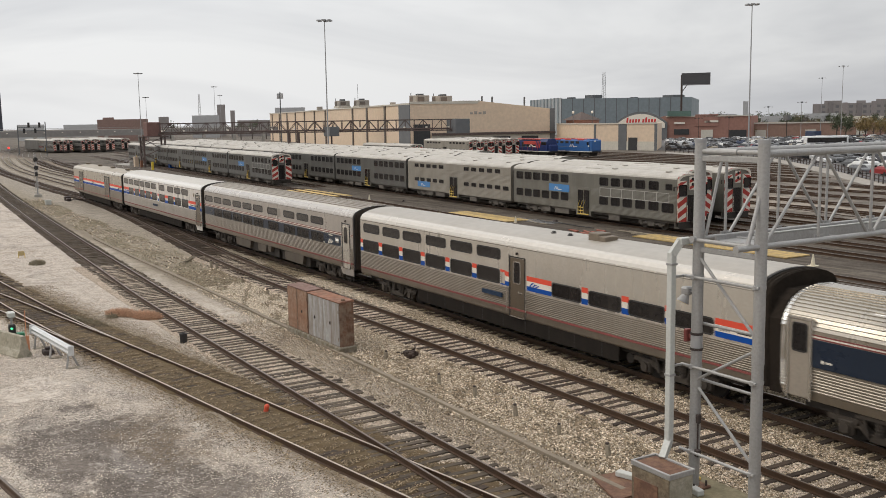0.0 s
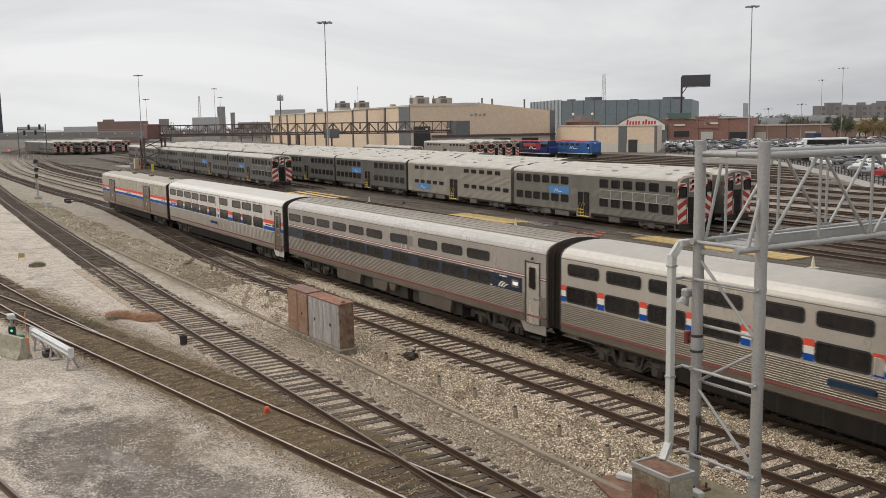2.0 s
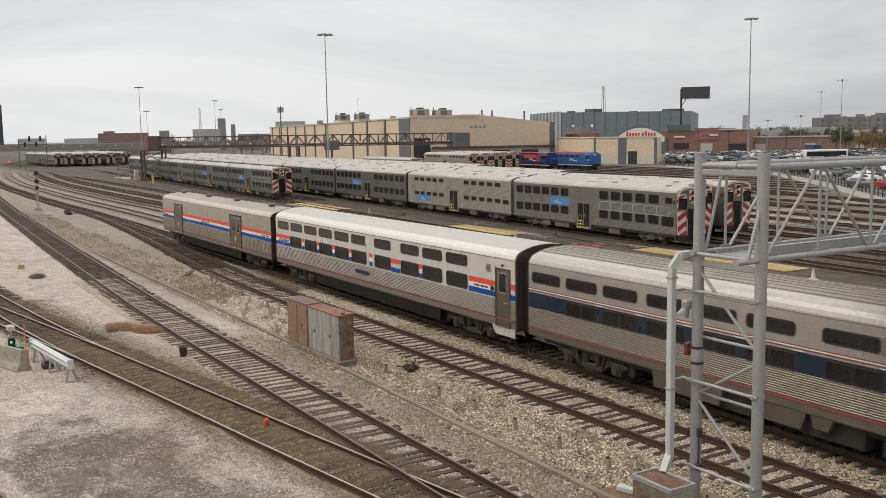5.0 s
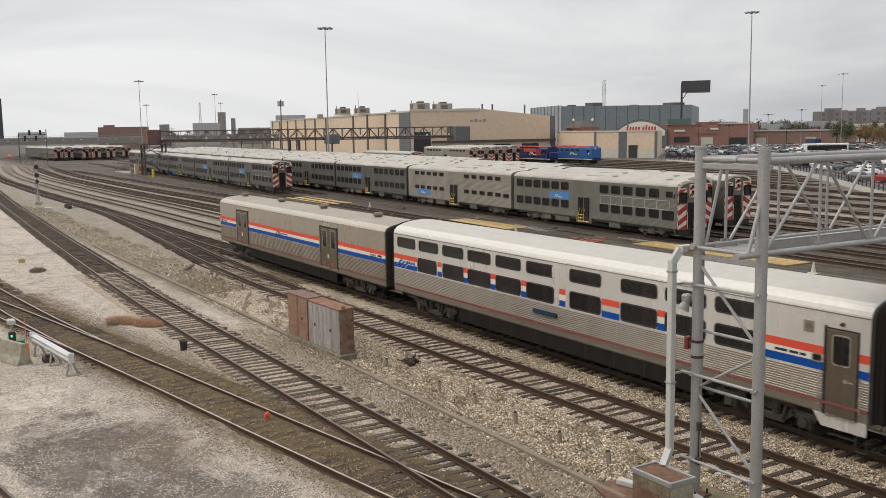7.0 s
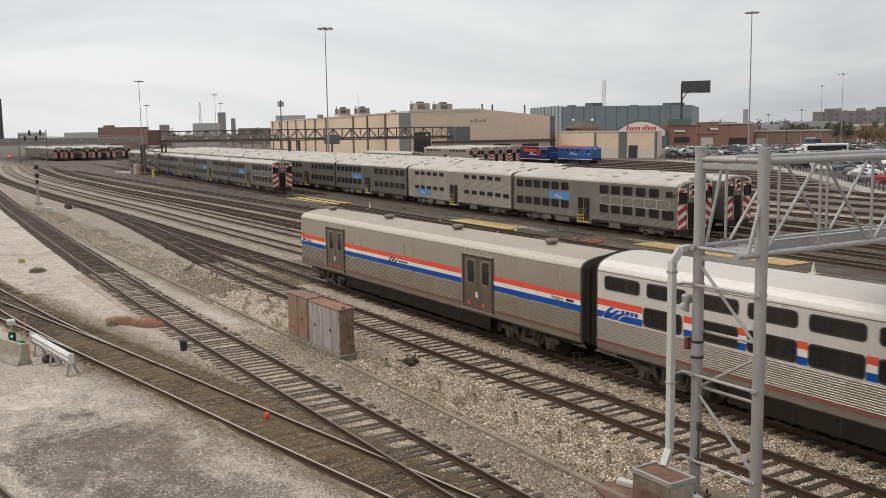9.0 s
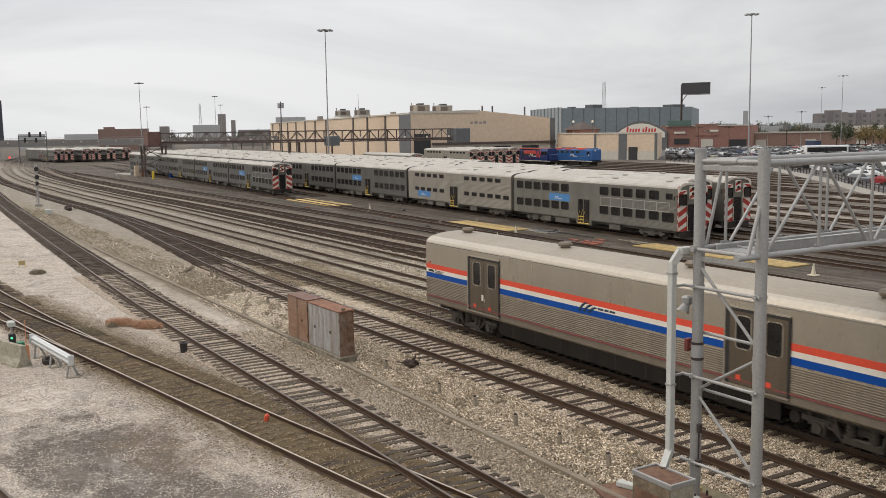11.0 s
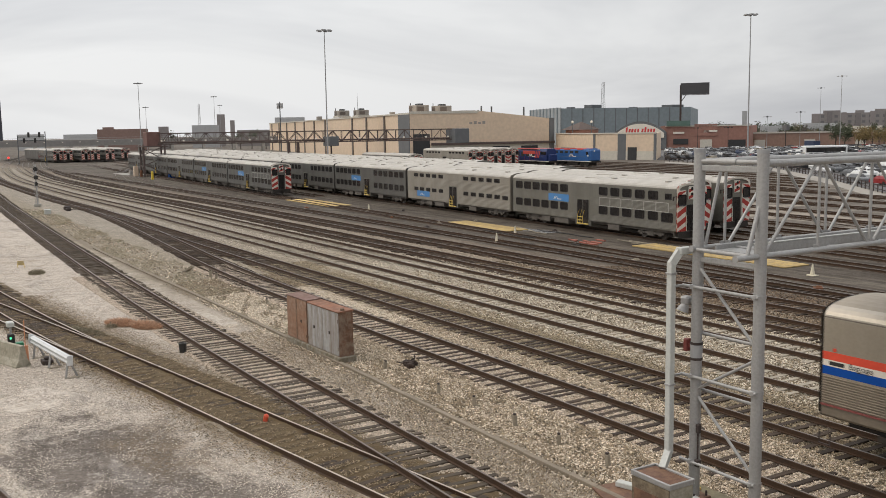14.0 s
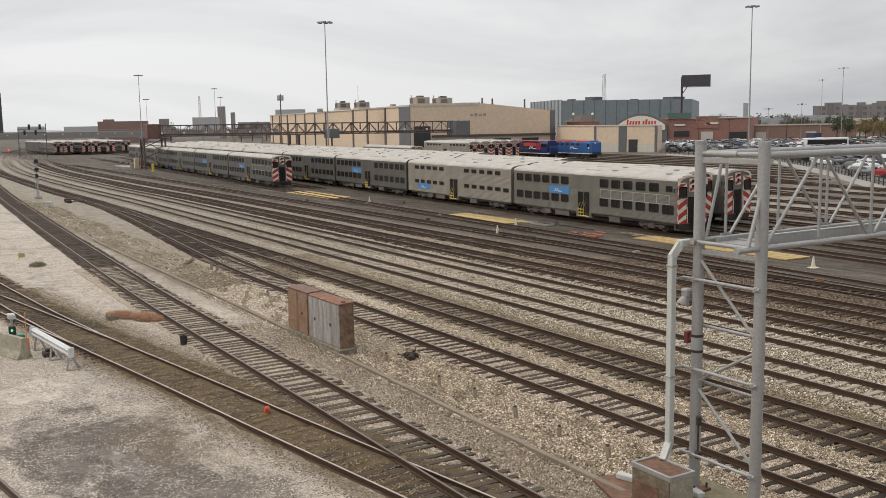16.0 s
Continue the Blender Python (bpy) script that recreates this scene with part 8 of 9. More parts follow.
def mast(x, y, h, r=.24, arms=6, label="tall yard floodlight mast with a ring of lamps", m=None):
    t = thing("floodlight_mast", label, "light mast", "yard floodlight masts", at=(x, y, -1.4))
    part("pole", MB().tube((0, 0, 0), (0, 0, h), r, 12, r * .5), m or POLEGREY, t)
    lw = .38 if arms > 2 else .24
    hub = part("lamp_ring", MB().tube((0, 0, h - .3), (0, 0, h + .2), .35, 10), m or MASTM, t)
    for k in range(arms):
        an = 2 * math.pi * k / arms + .4
        c, s = math.cos(an), math.sin(an)
        part("lamp_head", MB().bar((0, 0, h - .05), (1.2 * c, 1.2 * s, h), .1, .1).bbox(1.4 * c - lw, 1.4 * c + lw, 1.4 * s - lw, 1.4 * s + lw, h - .8 * lw, h + .05, .05), m or POLEGREY, hub)
    return t


mast(-201.9, 91.2, 33.1, .18)
mast(-172.3, 198.3, 38.6, .22)
mast(-387.3, 93.8, 30.5, .18)
mast(-487.6, 121.2, 24.0, .14, 4)
mast(-489.3, 157.0, 29.5, .15, 4)
mast(-585.3, 191.4, 28, .15, 4)
mast(-210.9, 289.1, 26.5, .14, 2, "pale tall car park light mast", GALV)
mast(-273.1, 360.2, 26, .13, 2, "slim car park light mast")
mast(-237.6, 283.6, 13.2, .11, 2, "slim car park light pole")
mast(-224.7, 285.6, 14.6, .11, 2, "slim car park light pole")
mast(-252.0, 279.1, 9.5, .12, 2, "slim dark car park light pole", DARKIRON)
mast(-257.9, 269.2, 9.5, .12, 2, "slim dark car park light pole", DARKIRON)
cm = thing("cell_mast", "slim mast crowned with white antenna panels", "antenna mast", at=(-377.2, 149.1, -1.4))
part("pole", MB().tube((0, 0, 0), (0, 0, 23), .3, 10, .2), MASTM, cm)
for k in range(6):
    an = k * math.pi / 3
    part("antenna_panel", MB().bbox(1.1 * math.cos(an) - .2, 1.1 * math.cos(an) + .2, 1.1 * math.sin(an) - .2, 1.1 * math.sin(an) + .2, 20.2, 22.4, .05).bar((0, 0, 21.3), (1.1 * math.cos(an), 1.1 * math.sin(an), 21.3), .1, .1), HAZEGREY, cm)
solid("whip_antenna", MB().tube((0, 0, 0), (0, 0, 25), .14, 6, .06), MASTM, "thin whip antenna behind the workshop", "antenna", at=(-342.4, 168.1, -1.4))

# ---- pipe and cable bridge over the yard ----
cb = thing("cable_bridge", "old dark iron truss bridge spanning the whole yard", "truss bridge")
q0, q1 = Vector((-227.0, 57.5, 0)), Vector((-189.6, 119.4, 0))
dv = (q1 - q0).normalized()
nv = Vector((-dv.y, dv.x, 0))
L = (q1 - q0).length
for s in (-1, 1):
    for z in (6.4, 8.9):
        part("chord", MB().bar(q0 + nv * s + Vector((0, 0, z)), q1 + nv * s + Vector((0, 0, z)), .25, .25), OLDIRON, cb)
    n = 34
    for k in range(n):
        p, q = q0 + dv * L * k / n + nv * s, q0 + dv * L * (k + 1) / n + nv * s
        za, zb = (6.4, 8.9) if k % 2 else (8.9, 6.4)
        part("web_diagonal", MB().bar(p + Vector((0, 0, za)), q + Vector((0, 0, zb)), .14, .14), OLDIRON, cb)
        part("web_post", MB().bar(p + Vector((0, 0, 6.4)), p + Vector((0, 0, 8.9)), .12, .12), OLDIRON, cb)
part("pipe", MB().tube(q0 + Vector((0, 0, 6.8)), q1 + Vector((0, 0, 6.8)), .2, 8), OLDIRON, cb)
for f in (.445, .475):
    p = q0 + dv * L * f
    part("trestle_leg", MB().bar(p + Vector((0, 0, -1.4)) - nv, p + Vector((0, 0, 6.4)) - nv, .3, .3).bar(p + Vector((0, 0, -1.4)) + nv, p + Vector((0, 0, 6.4)) + nv, .3, .3), OLDIRON, cb)
part("hut", MB().bbox(q0.x - 1.8, q0.x + 1.8, q0.y - 1.6, q0.y + 1.6, 6.0, 9.3, .1), mat("red_lead", (0.18, 0.10, 0.085), 0.8, 0, (0.13, 0.06, 0.05), 5, .6, 0.6), cb, "rusty red cabin on the tower")
for i, j in ((-2.6, -2.2), (2.2, -2.6), (2.6, 2.2), (-2.2, 2.6)):
    part("tower_leg", MB().bar((q0.x + i, q0.y + j, -1.4), (q0.x + i, q0.y + j, 6.2), .35, .35), OLDIRON, cb)
for z in (-.8, 2.6):
    part("tower_brace", MB().bar((q0.x - 2.6, q0.y - 2.2, z + 2.8), (q0.x + 2.2, q0.y - 2.6, z), .16, .16).bar((q0.x + 2.2, q0.y - 2.6, z + 2.8), (q0.x + 2.6, q0.y + 2.2, z), .16, .16).bar((q0.x - 2.6, q0.y - 2.2, z), (q0.x + 2.2, q0.y - 2.6, z + 2.8), .16, .16), OLDIRON, cb)
for z in (1.5, 4.0):
    part("tower_brace", MB().bar((q0.x - 2.6, q0.y - 2.2, z), (q0.x + 2.2, q0.y - 2.6, z + 2), .16, .16).bar((q0.x + 2.2, q0.y - 2.6, z), (q0.x + 2.6, q0.y + 2.2, z + 2), .16, .16), OLDIRON, cb)
part("tower_deck", MB().bbox(q0.x - 3, q0.x + 3, q0.y - 3, q0.y + 3, 5.8, 6.05, .03), OLDIRON, cb)
part("control_house", MB().bbox(q1.x - 2.6, q1.x + 1.5, q1.y - 2, q1.y + 2, 5.6, 9.0, .1), GREYPANEL, cb, "dark boxy control house")
pe = q0 + dv * L * .585 - nv * 1.2
part("equipment_box", MB().bbox(pe.x - 1.8, pe.x + 1.8, pe.y - 1.2, pe.y + 1.2, 5.4, 7.6, .08), GREYPANEL, cb, "dark box hung on the truss")
part("hanging_post", MB().bar(pe + Vector((0, 0, -1.3)), pe + Vector((0, 0, 5.4)), .3, .3), OLDIRON, cb)
for k in range(14):
    p = q0 + dv * L * (k + .5) / 14 - nv * 1.1
    part("lamp", MB().bbox(p.x - .18, p.x + .18, p.y - .18, p.y + .18, 7.0, 7.35, .03), WHITE, cb)
BOLL = mat("bollard_yellow", (0.75, 0.55, 0.05), 0.6, 0, (0.6, 0.42, 0.06), 6, 1, 0.4)
for x, y, h, w, m, lab in ((-210.9, 53.1, 2.0, .45, BOLL, "bright yellow post at the tower foot"), (-231.2, 54.4, 2.6, 1.0, TAN, "tan cabinet at the tower foot"), (-226.5, 54.5, 1.8, .5, RUST, "rusty box at the tower foot"), (-216.8, 58.9, 1.4, 1.2, BLUE, "blue bin at the tower foot"), (-240.0, 55.3, 1.2, .8, CONCRETE, "concrete block at the tower foot")):
    solid("yard_box", MB().bbox(-w / 2, w / 2, -w / 2, w / 2, 0, h, .04), m, lab, "box", at=(x, y, -1.35))
solid("concrete_pad", MB().bbox(-5, 5, -1.6, 1.6, 0, .25, .03), CONCRETE, "pale concrete pad at the tower foot", "pad", at=(-213.8, 56.0, -1.38))
solid("concrete_pad", MB().bbox(-7, 7, -2.5, 2.5, 0, .3, .03), CONCRETE, "pale concrete pad by the far tracks", "pad", at=(-246.4, 56.3, -1.38))

# ---- viaduct and signals up the line ----
via = thing("viaduct", "dark steel girder viaduct crossing the tracks far off", "viaduct")
v0, v1 = Vector((-443.1, 40.0, 0)), Vector((-444.2, 173.6, 0))
dw = (v1 - v0).normalized()
nw = Vector((-dw.y, dw.x, 0))
LV = (v1 - v0).length
# girder grey is lightened to imitate haze over the distance
part("girder", MB().bar(v0 + Vector((0, 0, 5.6)), v1 + Vector((0, 0, 5.6)), .8, 2.6), mat("girder_paint", (0.27, 0.255, 0.24), 0.8, 0, (0.21, 0.195, 0.183), 1, .1, 0.5), via)
part("deck", MB().bar(v0 + nw * 5 + Vector((0, 0, 6.9)), v1 + nw * 5 + Vector((0, 0, 6.9)), 10, .4), CONCRETE, via)
part("railing", MB().bar(v0 + Vector((0, 0, 7.9)), v1 + Vector((0, 0, 7.9)), .12, .12), GALV, via)
for k in range(9):
    p = v0 + dw * LV * (k + .5) / 9
    part("pier", MB().bbox(p.x - .7, p.x + .7, p.y - .7, p.y + .7, -1.4, 4.4, .05), CONCRETE, via)
for k in range(18):
    p = v0 + dw * LV * (k + .5) / 18 - nw * .5
    part("lamp", MB().bbox(p.x - .25, p.x + .25, p.y - .25, p.y + .25, 5.9, 6.3, .03), WHITE, via)
sb = thing("far_signal_bridge", "thin signal gantry with dark signal heads up the line", "signal bridge")
mast, arm = Vector((-353.4, 53.1, 0)), Vector((-3.1, -5.0, 0))
part("post", MB().tube(mast + Vector((0, 0, -1.4)), mast + Vector((0, 0, 10.4)), .16, 8), MASTM, sb)
part("post", MB().tube(mast + arm * 1.65 + Vector((0, 0, -1.4)), mast + arm * 1.65 + Vector((0, 0, 9.0)), .16, 8), MASTM, sb)
part("beam", MB().bar(mast + Vector((0, 0, 8.6)), mast + arm * 1.65 + Vector((0, 0, 8.6)), .3, .25), MASTM, sb)
part("beam", MB().bar(mast + Vector((0, 0, 7.4)), mast + arm * 1.65 + Vector((0, 0, 7.4)), .3, .25), MASTM, sb)
for u, zlo, zhi in ((.36, 8.4, 10.2), (.62, 6.6, 8.2), (1.0, 8.4, 10.2), (1.28, 6.6, 8.2)):
    p = mast + arm * u
    part("signal_head", MB().bbox(p.x + .2, p.x + .7, p.y - .35, p.y + .35, zlo, zhi, .05), RUBBER, sb)
RL = mat("red_lamp", (0.5, 0.02, 0.02), 0.4, emit=(1.0, 0.05, 0.04, 1.8))
x, y = -428.0, 49.6
s_ = thing("red_signal", "signal with a bright red light far up the line", "signal", at=(x, y, 0))
part("mast", MB().tube((0, 0, -1.4), (0, 0, 1.0), .1, 8), MASTM, s_)
part("red_lens", MB().tube((0, 0, .25), (.25, 0, .25), .42, 14), RL, s_, "glowing red lens")

# ---- more parked trains ----
for x, y in ((-374.8, 60.2), (-372.9, 63.5), (-369.4, 69.2), (-367.6, 72.2), (-367.9, 77.5), (-376.3, 85.0)):
    for k in range(2):
        gallery_car("dark", x - 25.9 * k, y - 1.5 * k, -1.0, .058, k == 0, False, k == 0)
for x, y in ((-199.5, 130.0), (-199.7, 133.5), (-200.8, 137.5), (-203.1, 141.4), (-204.2, 145.4)):
    gallery_car("pale", x, y, -1.1, YA, True, False, y < 131)
gallery_car("grey", -174.0, 98.8, -1.1, YA, True, False, False)

# ---- locomotives ----
LBLUE = mat("loco_blue", (0.025, 0.105, 0.30), 0.4, 0, (0.03, 0.10, 0.24), 8, .6, 0.3)
LDBLUE = mat("loco_dark_blue", (0.012, 0.03, 0.125), 0.4, 0, (0.015, 0.03, 0.10), 8, .6, 0.3)
LRED = mat("loco_red", (0.50, 0.06, 0.045), 0.45, 0, (0.42, 0.06, 0.05), 8, .6, 0.3)


def locomotive(x, y, body_m, label, cowl=True):
    t = thing("locomotive", label, "locomotive", "parked locomotives", at=Matrix.Translation((x, y, -1.1)) @ Matrix.Rotation(YA, 4, "Z"))
    part("frame", MB().bbox(-8.6, 8.6, -1.5, 1.5, 1.05, 1.45, .04), UNDER, t)
    if cowl:
        part("hood", MB().sweep_x([(1.5, 1.45), (1.5, 4.1), (1.1, 4.5), (-1.1, 4.5), (-1.5, 4.1), (-1.5, 1.45)], -8.3, 6.0), body_m, t)
    else:
        part("hood", MB().sweep_x([(1.05, 1.45), (1.05, 3.9), (.8, 4.25), (-.8, 4.25), (-1.05, 3.9), (-1.05, 1.45)], -8.3, 4.0), body_m, t)
        for k in range(12):
            part("railing", MB().tube((-8 + 1.2 * k, -1.45, 1.45), (-8 + 1.2 * k, -1.45, 2.5), .03, 5), LRED, t)
    part("cab", MB().sweep_x([(1.5, 1.45), (1.5, 3.9), (1.2, 4.6), (-1.2, 4.6), (-1.5, 3.9), (-1.5, 1.45)], 6.0 if cowl else 4.0, 7.4), body_m, t)
    if cowl:
        part("nose", MB().bbox(7.4, 8.5, -1.5, 1.5, 1.45, 4.35, .25), body_m, t)
        part("headlight", MB().tube((8.3, -.6, 4.0), (8.56, -.6, 4.0), .2, 10), LAMPY, t)
        for k in range(5):
            part("air_grille", MB().bbox(-7.6 + 2.3 * k, -6.2 + 2.3 * k, -1.535, -1.48, 3.35, 3.95, .01), UNDER, t)
        part("number_board", MB().box(6.9, 7.3, -1.54, -1.48, 2.6, 3.0), WHITE, t)
        for x0_ in (-8.0, -3.4, 2.2):
            part("roof_red_panel", MB().bbox(x0_, x0_ + 2.6, -1.45, -1.05, 4.18, 4.52, .03), LRED, t)
    else:
        part("nose", MB().bbox(7.4, 8.5, -1.2, 1.2, 1.45, 3.1, .15), body_m, t)
        for k in range(3):
            x0_ = 2.0 + .75 * k
            part("slanted_band", MB().add([(x0_, -1.535, 2.2), (x0_ + .4, -1.535, 2.2), (x0_ + 1.1, -1.535, 4.0), (x0_ + .7, -1.535, 4.0)], [(0, 1, 2, 3)]), LRED, t)
        for k in range(4):
            part("air_grille", MB().bbox(-7.8 + 2.4 * k, -6.3 + 2.4 * k, -1.09, -1.03, 2.5, 3.7, .01), UNDER, t)
    part("side_sill", MB().bbox(-8.5, 8.5, -1.53, -1.45, 1.28, 1.42, .01), WHITE, t)
    part("handrail", MB().tube((-8.4, -1.5, 2.5), (5.8, -1.5, 2.5), .03, 6), MASTM, t)
    part("cab_window", MB().bbox(6.3 if cowl else 4.6, 7.1, -1.53, -1.45, 3.0, 3.8, .02), GLASS, t)
    part("red_band", MB().bbox(-8.31, 6.1, -1.2, 1.2, 4.40, 4.62, .03), LRED, t)
    part("side_mark", MB().add([(x * .62 - .3, y, 2.0 + (z - 2.4) * .62 + .45) for x, y, z in [(-1.5, -1.53, 2.4), (-.9, -1.53, 2.4), (-.4, -1.53, 3.3), (.2, -1.53, 2.4), (.8, -1.53, 3.3), (1.4, -1.53, 2.4), (3.8, -1.53, 2.4), (3.8, -1.53, 2.7), (1.8, -1.53, 2.7), (.8, -1.53, 3.7), (.2, -1.53, 2.8), (-.4, -1.53, 3.7)]],
                               [(0, 1, 2, 11), (2, 3, 10, 11), (3, 4, 9, 10), (4, 5, 8, 9), (5, 6, 7, 8)]), WHITE, t)
    if not cowl:
        part("side_panel", MB().bbox(-4.5, 1.5, -1.12, -1.0, 3.1, 4.0, .03), LRED, t, "red painted upper panel")
    part("fuel_tank", MB().bbox(-2.6, 2.6, -1.3, 1.3, .3, 1.05, .1), UNDER, t)
    for bx in (-5.6, 5.2):
        part("truck", MB().bbox(bx - 1.9, bx + 1.9, -1.25, 1.25, .35, .95, .05), UNDER, t)
        for dx in (-1.2, 1.2):
            part("wheel", MB().tube((bx + dx, -1.3, .5), (bx + dx, -1.1, .5), .5, 14), UNDER, t)
    for k in range(3):
        part("roof_fan", MB().tube((-6 + 2.2 * k, 0, 4.5), (-6 + 2.2 * k, 0, 4.72), .6, 12), MASTM, t)
    return t


locomotive(-202.8, 151.7, LDBLUE, "dark blue hood locomotive with red railings, parked", cowl=False)
locomotive(-192.5, 157.1, LBLUE, "bright blue cowl locomotive with a red roof edge", cowl=True)

# ---- car park ----
LOTASPH = mat("car_park_asphalt", (0.105, 0.10, 0.098), 0.9, 0, (0.15, 0.145, 0.14), 4, .1, 0.6)
lot = solid("car_park", MB().add([(x, y, -1.25) for x, y in ((-214.5, 205.8), (-152.7, 184.3), (-81.2, 122.8), (-82.0, 173.7), (-254.7, 410.1), (-311.9, 296.0))], [(0, 1, 2, 3, 4, 5)]), LOTASPH, "grey asphalt car park full of cars", "car park", kind="structure")
STRIP = mat("pale_gravel_strip", (0.36, 0.33, 0.29), 0.95, 0, (0.27, 0.245, 0.21), 3, .3, 0.6)
e0 = [(-199.7, 195.5), (-150.0, 181.0), (-110.8, 149.2), (-80.2, 120.6)]
e1 = [(-192.3, 188.4), (-139.2, 168.0), (-101.2, 136.2), (-73.5, 110.5)]
solid("gravel_strip", MB().add([(x, y, -1.24) for x, y in e0 + e1], [(0, 1, 5, 4), (1, 2, 6, 5), (2, 3, 7, 6)]), STRIP, "pale gravel strip between car park and tracks", "gravel", kind="structure")
fn = thing("fence", "low dark fence between the car park and the tracks", "fence")
for a, b in zip(e0, e0[1:]):
    a, b = Vector((*a, -1.24)), Vector((*b, -1.24))
    n = int((b - a).length / 2.5)
    for z in (.5, 1.05):
        part("fence_rail", MB().bar(a + Vector((0, 0, z)), b + Vector((0, 0, z)), .06, .12), DARKIRON, fn)
    for k in range(n):
        p = a + (b - a) * k / n
        part("fence_post", MB().box(p.x - .06, p.x + .06, p.y - .06, p.y + .06, p.z, p.z + 1.2), DARKIRON, fn)

CARCOL = [mat("car_" + n, c, 0.3, 0.0, tuple(x * .9 for x in c), 6, 1, 0.2) for n, c in (("white", (.72, .72, .71)), ("silver", (.42, .43, .44)), ("black", (.02, .02, .022)), ("grey", (.14, .145, .15)), ("blue", (.025, .04, .085)), ("red", (.28, .03, .03)), ("tan", (.30, .26, .2)))]


def car_meshes():
    side = [(-2.2, .28), (-2.25, .75), (-2.1, .95), (-1.55, 1.0), (-1.0, 1.45), (.55, 1.47), (1.15, 1.02), (2.0, .88), (2.2, .7), (2.22, .3)]
    suv = [(-2.2, .35), (-2.25, .95), (-2.15, 1.6), (-1.9, 1.72), (.5, 1.74), (1.05, 1.18), (2.1, 1.05), (2.25, .8), (2.25, .38)]
    out = []
    for prof, glass in ((side, [(-1.4, 1.03), (-.95, 1.38), (.5, 1.4), (.98, 1.05)]), (suv, [(-1.95, 1.2), (-1.85, 1.62), (.42, 1.64), (.85, 1.22)])):
        b = MB()
        n = len(prof)
        w = lambda z: .88 if z < 1.05 else .72
        v = [(x, -w(z), z) for x, z in prof] + [(x, w(z), z) for x, z in prof]
        b.add(v, [(i, (i + 1) % n, n + (i + 1) % n, n + i) for i in range(n)] + [tuple(range(n))[::-1], tuple(range(n, 2 * n))])
        panes = []
        for s in (-1, 1):
            panes.append(("side_window", MB().add([(x, s * (w(z) * .5 + .42 if z < 1.2 else .735), z) for x, z in glass], [(0, 1, 2, 3)])))
        x, z = glass[3]
        x2, z2 = glass[2]
        panes.append(("windscreen", MB().add([(x + .2, -.7, z), (x + .2, .7, z), (x2 + .1, .62, z2 + .04), (x2 + .1, -.62, z2 + .04)], [(0, 1, 2, 3)])))
        x, z = glass[0]
        x2, z2 = glass[1]
        panes.append(("rear_window", MB().add([(x - .2, -.7, z), (x - .2, .7, z), (x2 - .1, .62, z2 + .05), (x2 - .1, -.62, z2 + .05)], [(0, 1, 2, 3)])))
        out.append((b, [(nm, q.mesh(nm, GLASS)) for nm, q in panes]))
    wh = MB().tube((0, -.1, 0), (0, .1, 0), .32, 12).mesh("wheel", RUBBER)
    return out, wh


_kinds, _wheel = car_meshes()
_cars = {}


def parked_car(x, y, ang, kind, colour):
    key = (kind, colour)
    if key not in _cars:
        _cars[key] = _kinds[kind][0].mesh("body", CARCOL[colour])
    nm = ("white", "silver", "black", "dark grey", "dark blue", "red", "tan")[colour]
    t = thing("car", nm + (" saloon car" if kind == 0 else " tall family car") + " parked in the asphalt lot", "car", "cars in the car park", at=Matrix.Translation((x, y, -1.25)) @ Matrix.Rotation(ang, 4, "Z"))
    part("body", _cars[key], None, t)
    for nm, q in _kinds[kind][1]:
        part(nm, q, None, t)
    for dx in (-1.35, 1.4):
        for s in (-.8, .8):
            part("wheel", _wheel, None, t, at=(dx, s, .32))
    return t


SIDE, AHEAD = Vector((.517, .856, 0)), Vector((-.856, .517, 0))
rnd = random.Random(21)


def lot_edge(u):
    """Distance at which the car park begins, in the direction u."""
    k = [(.22, 282), (.236, 272), (.35, 222), (.41, 172), (.47, 131), (.55, 100)]
    for (a, p), (b, q) in zip(k, k[1:]):
        if u <= b:
            return p + (q - p) * (u - a) / (b - a)
    return 100


count, dist = 0, 140.0
for row in range(26):
    dist += 6.2 if row % 2 else 12.5
    across = .232 * dist
    while across < .485 * dist:
        across += 2.75
        u = across / dist
        if dist > 400 or dist < lot_edge(u) + 7 or rnd.random() > .76:
            continue
        p = AHEAD * dist + SIDE * across
        count += 1
        parked_car(p.x, p.y, math.atan2(AHEAD.y, AHEAD.x) + (math.pi if row % 2 else 0) + rnd.gauss(0, .03) + .25, rnd.choice((0, 0, 1)), rnd.choice((0, 0, 0, 1, 1, 2, 2, 2, 2, 2, 2, 3, 3, 3, 3, 3, 3, 0, 2, 3, 1, 2, 3, 4, 2, 6, 5)))
parked_car(-218.6, 218.3, .3, 1, 2)


def coach_bus(x, y, ang):
    t = thing("bus", "long white coach with dark windows in the car park", "bus", at=Matrix.Translation((x, y, -1.25)) @ Matrix.Rotation(ang, 4, "Z"))
    part("body", MB().bbox(-6.6, 6.6, -1.27, 1.27, .4, 3.5, .25), CARCOL[0], t)
    part("side_window", MB().bbox(-6.5, 5.9, -1.29, -1.2, 1.5, 2.95, .03), GLASS, t)
    part("side_window", MB().bbox(-6.5, 5.9, 1.2, 1.29, 1.5, 2.95, .03), GLASS, t)
    part("windscreen", MB().bbox(6.5, 6.63, -1.1, 1.1, 1.5, 3.0, .03), GLASS, t)
    for dx in (-3.8, -2.6, 4.3):
        part("wheel", MB().tube((dx, -1.3, .5), (dx, 1.3, .5), .5, 14), RUBBER, t)
    return t


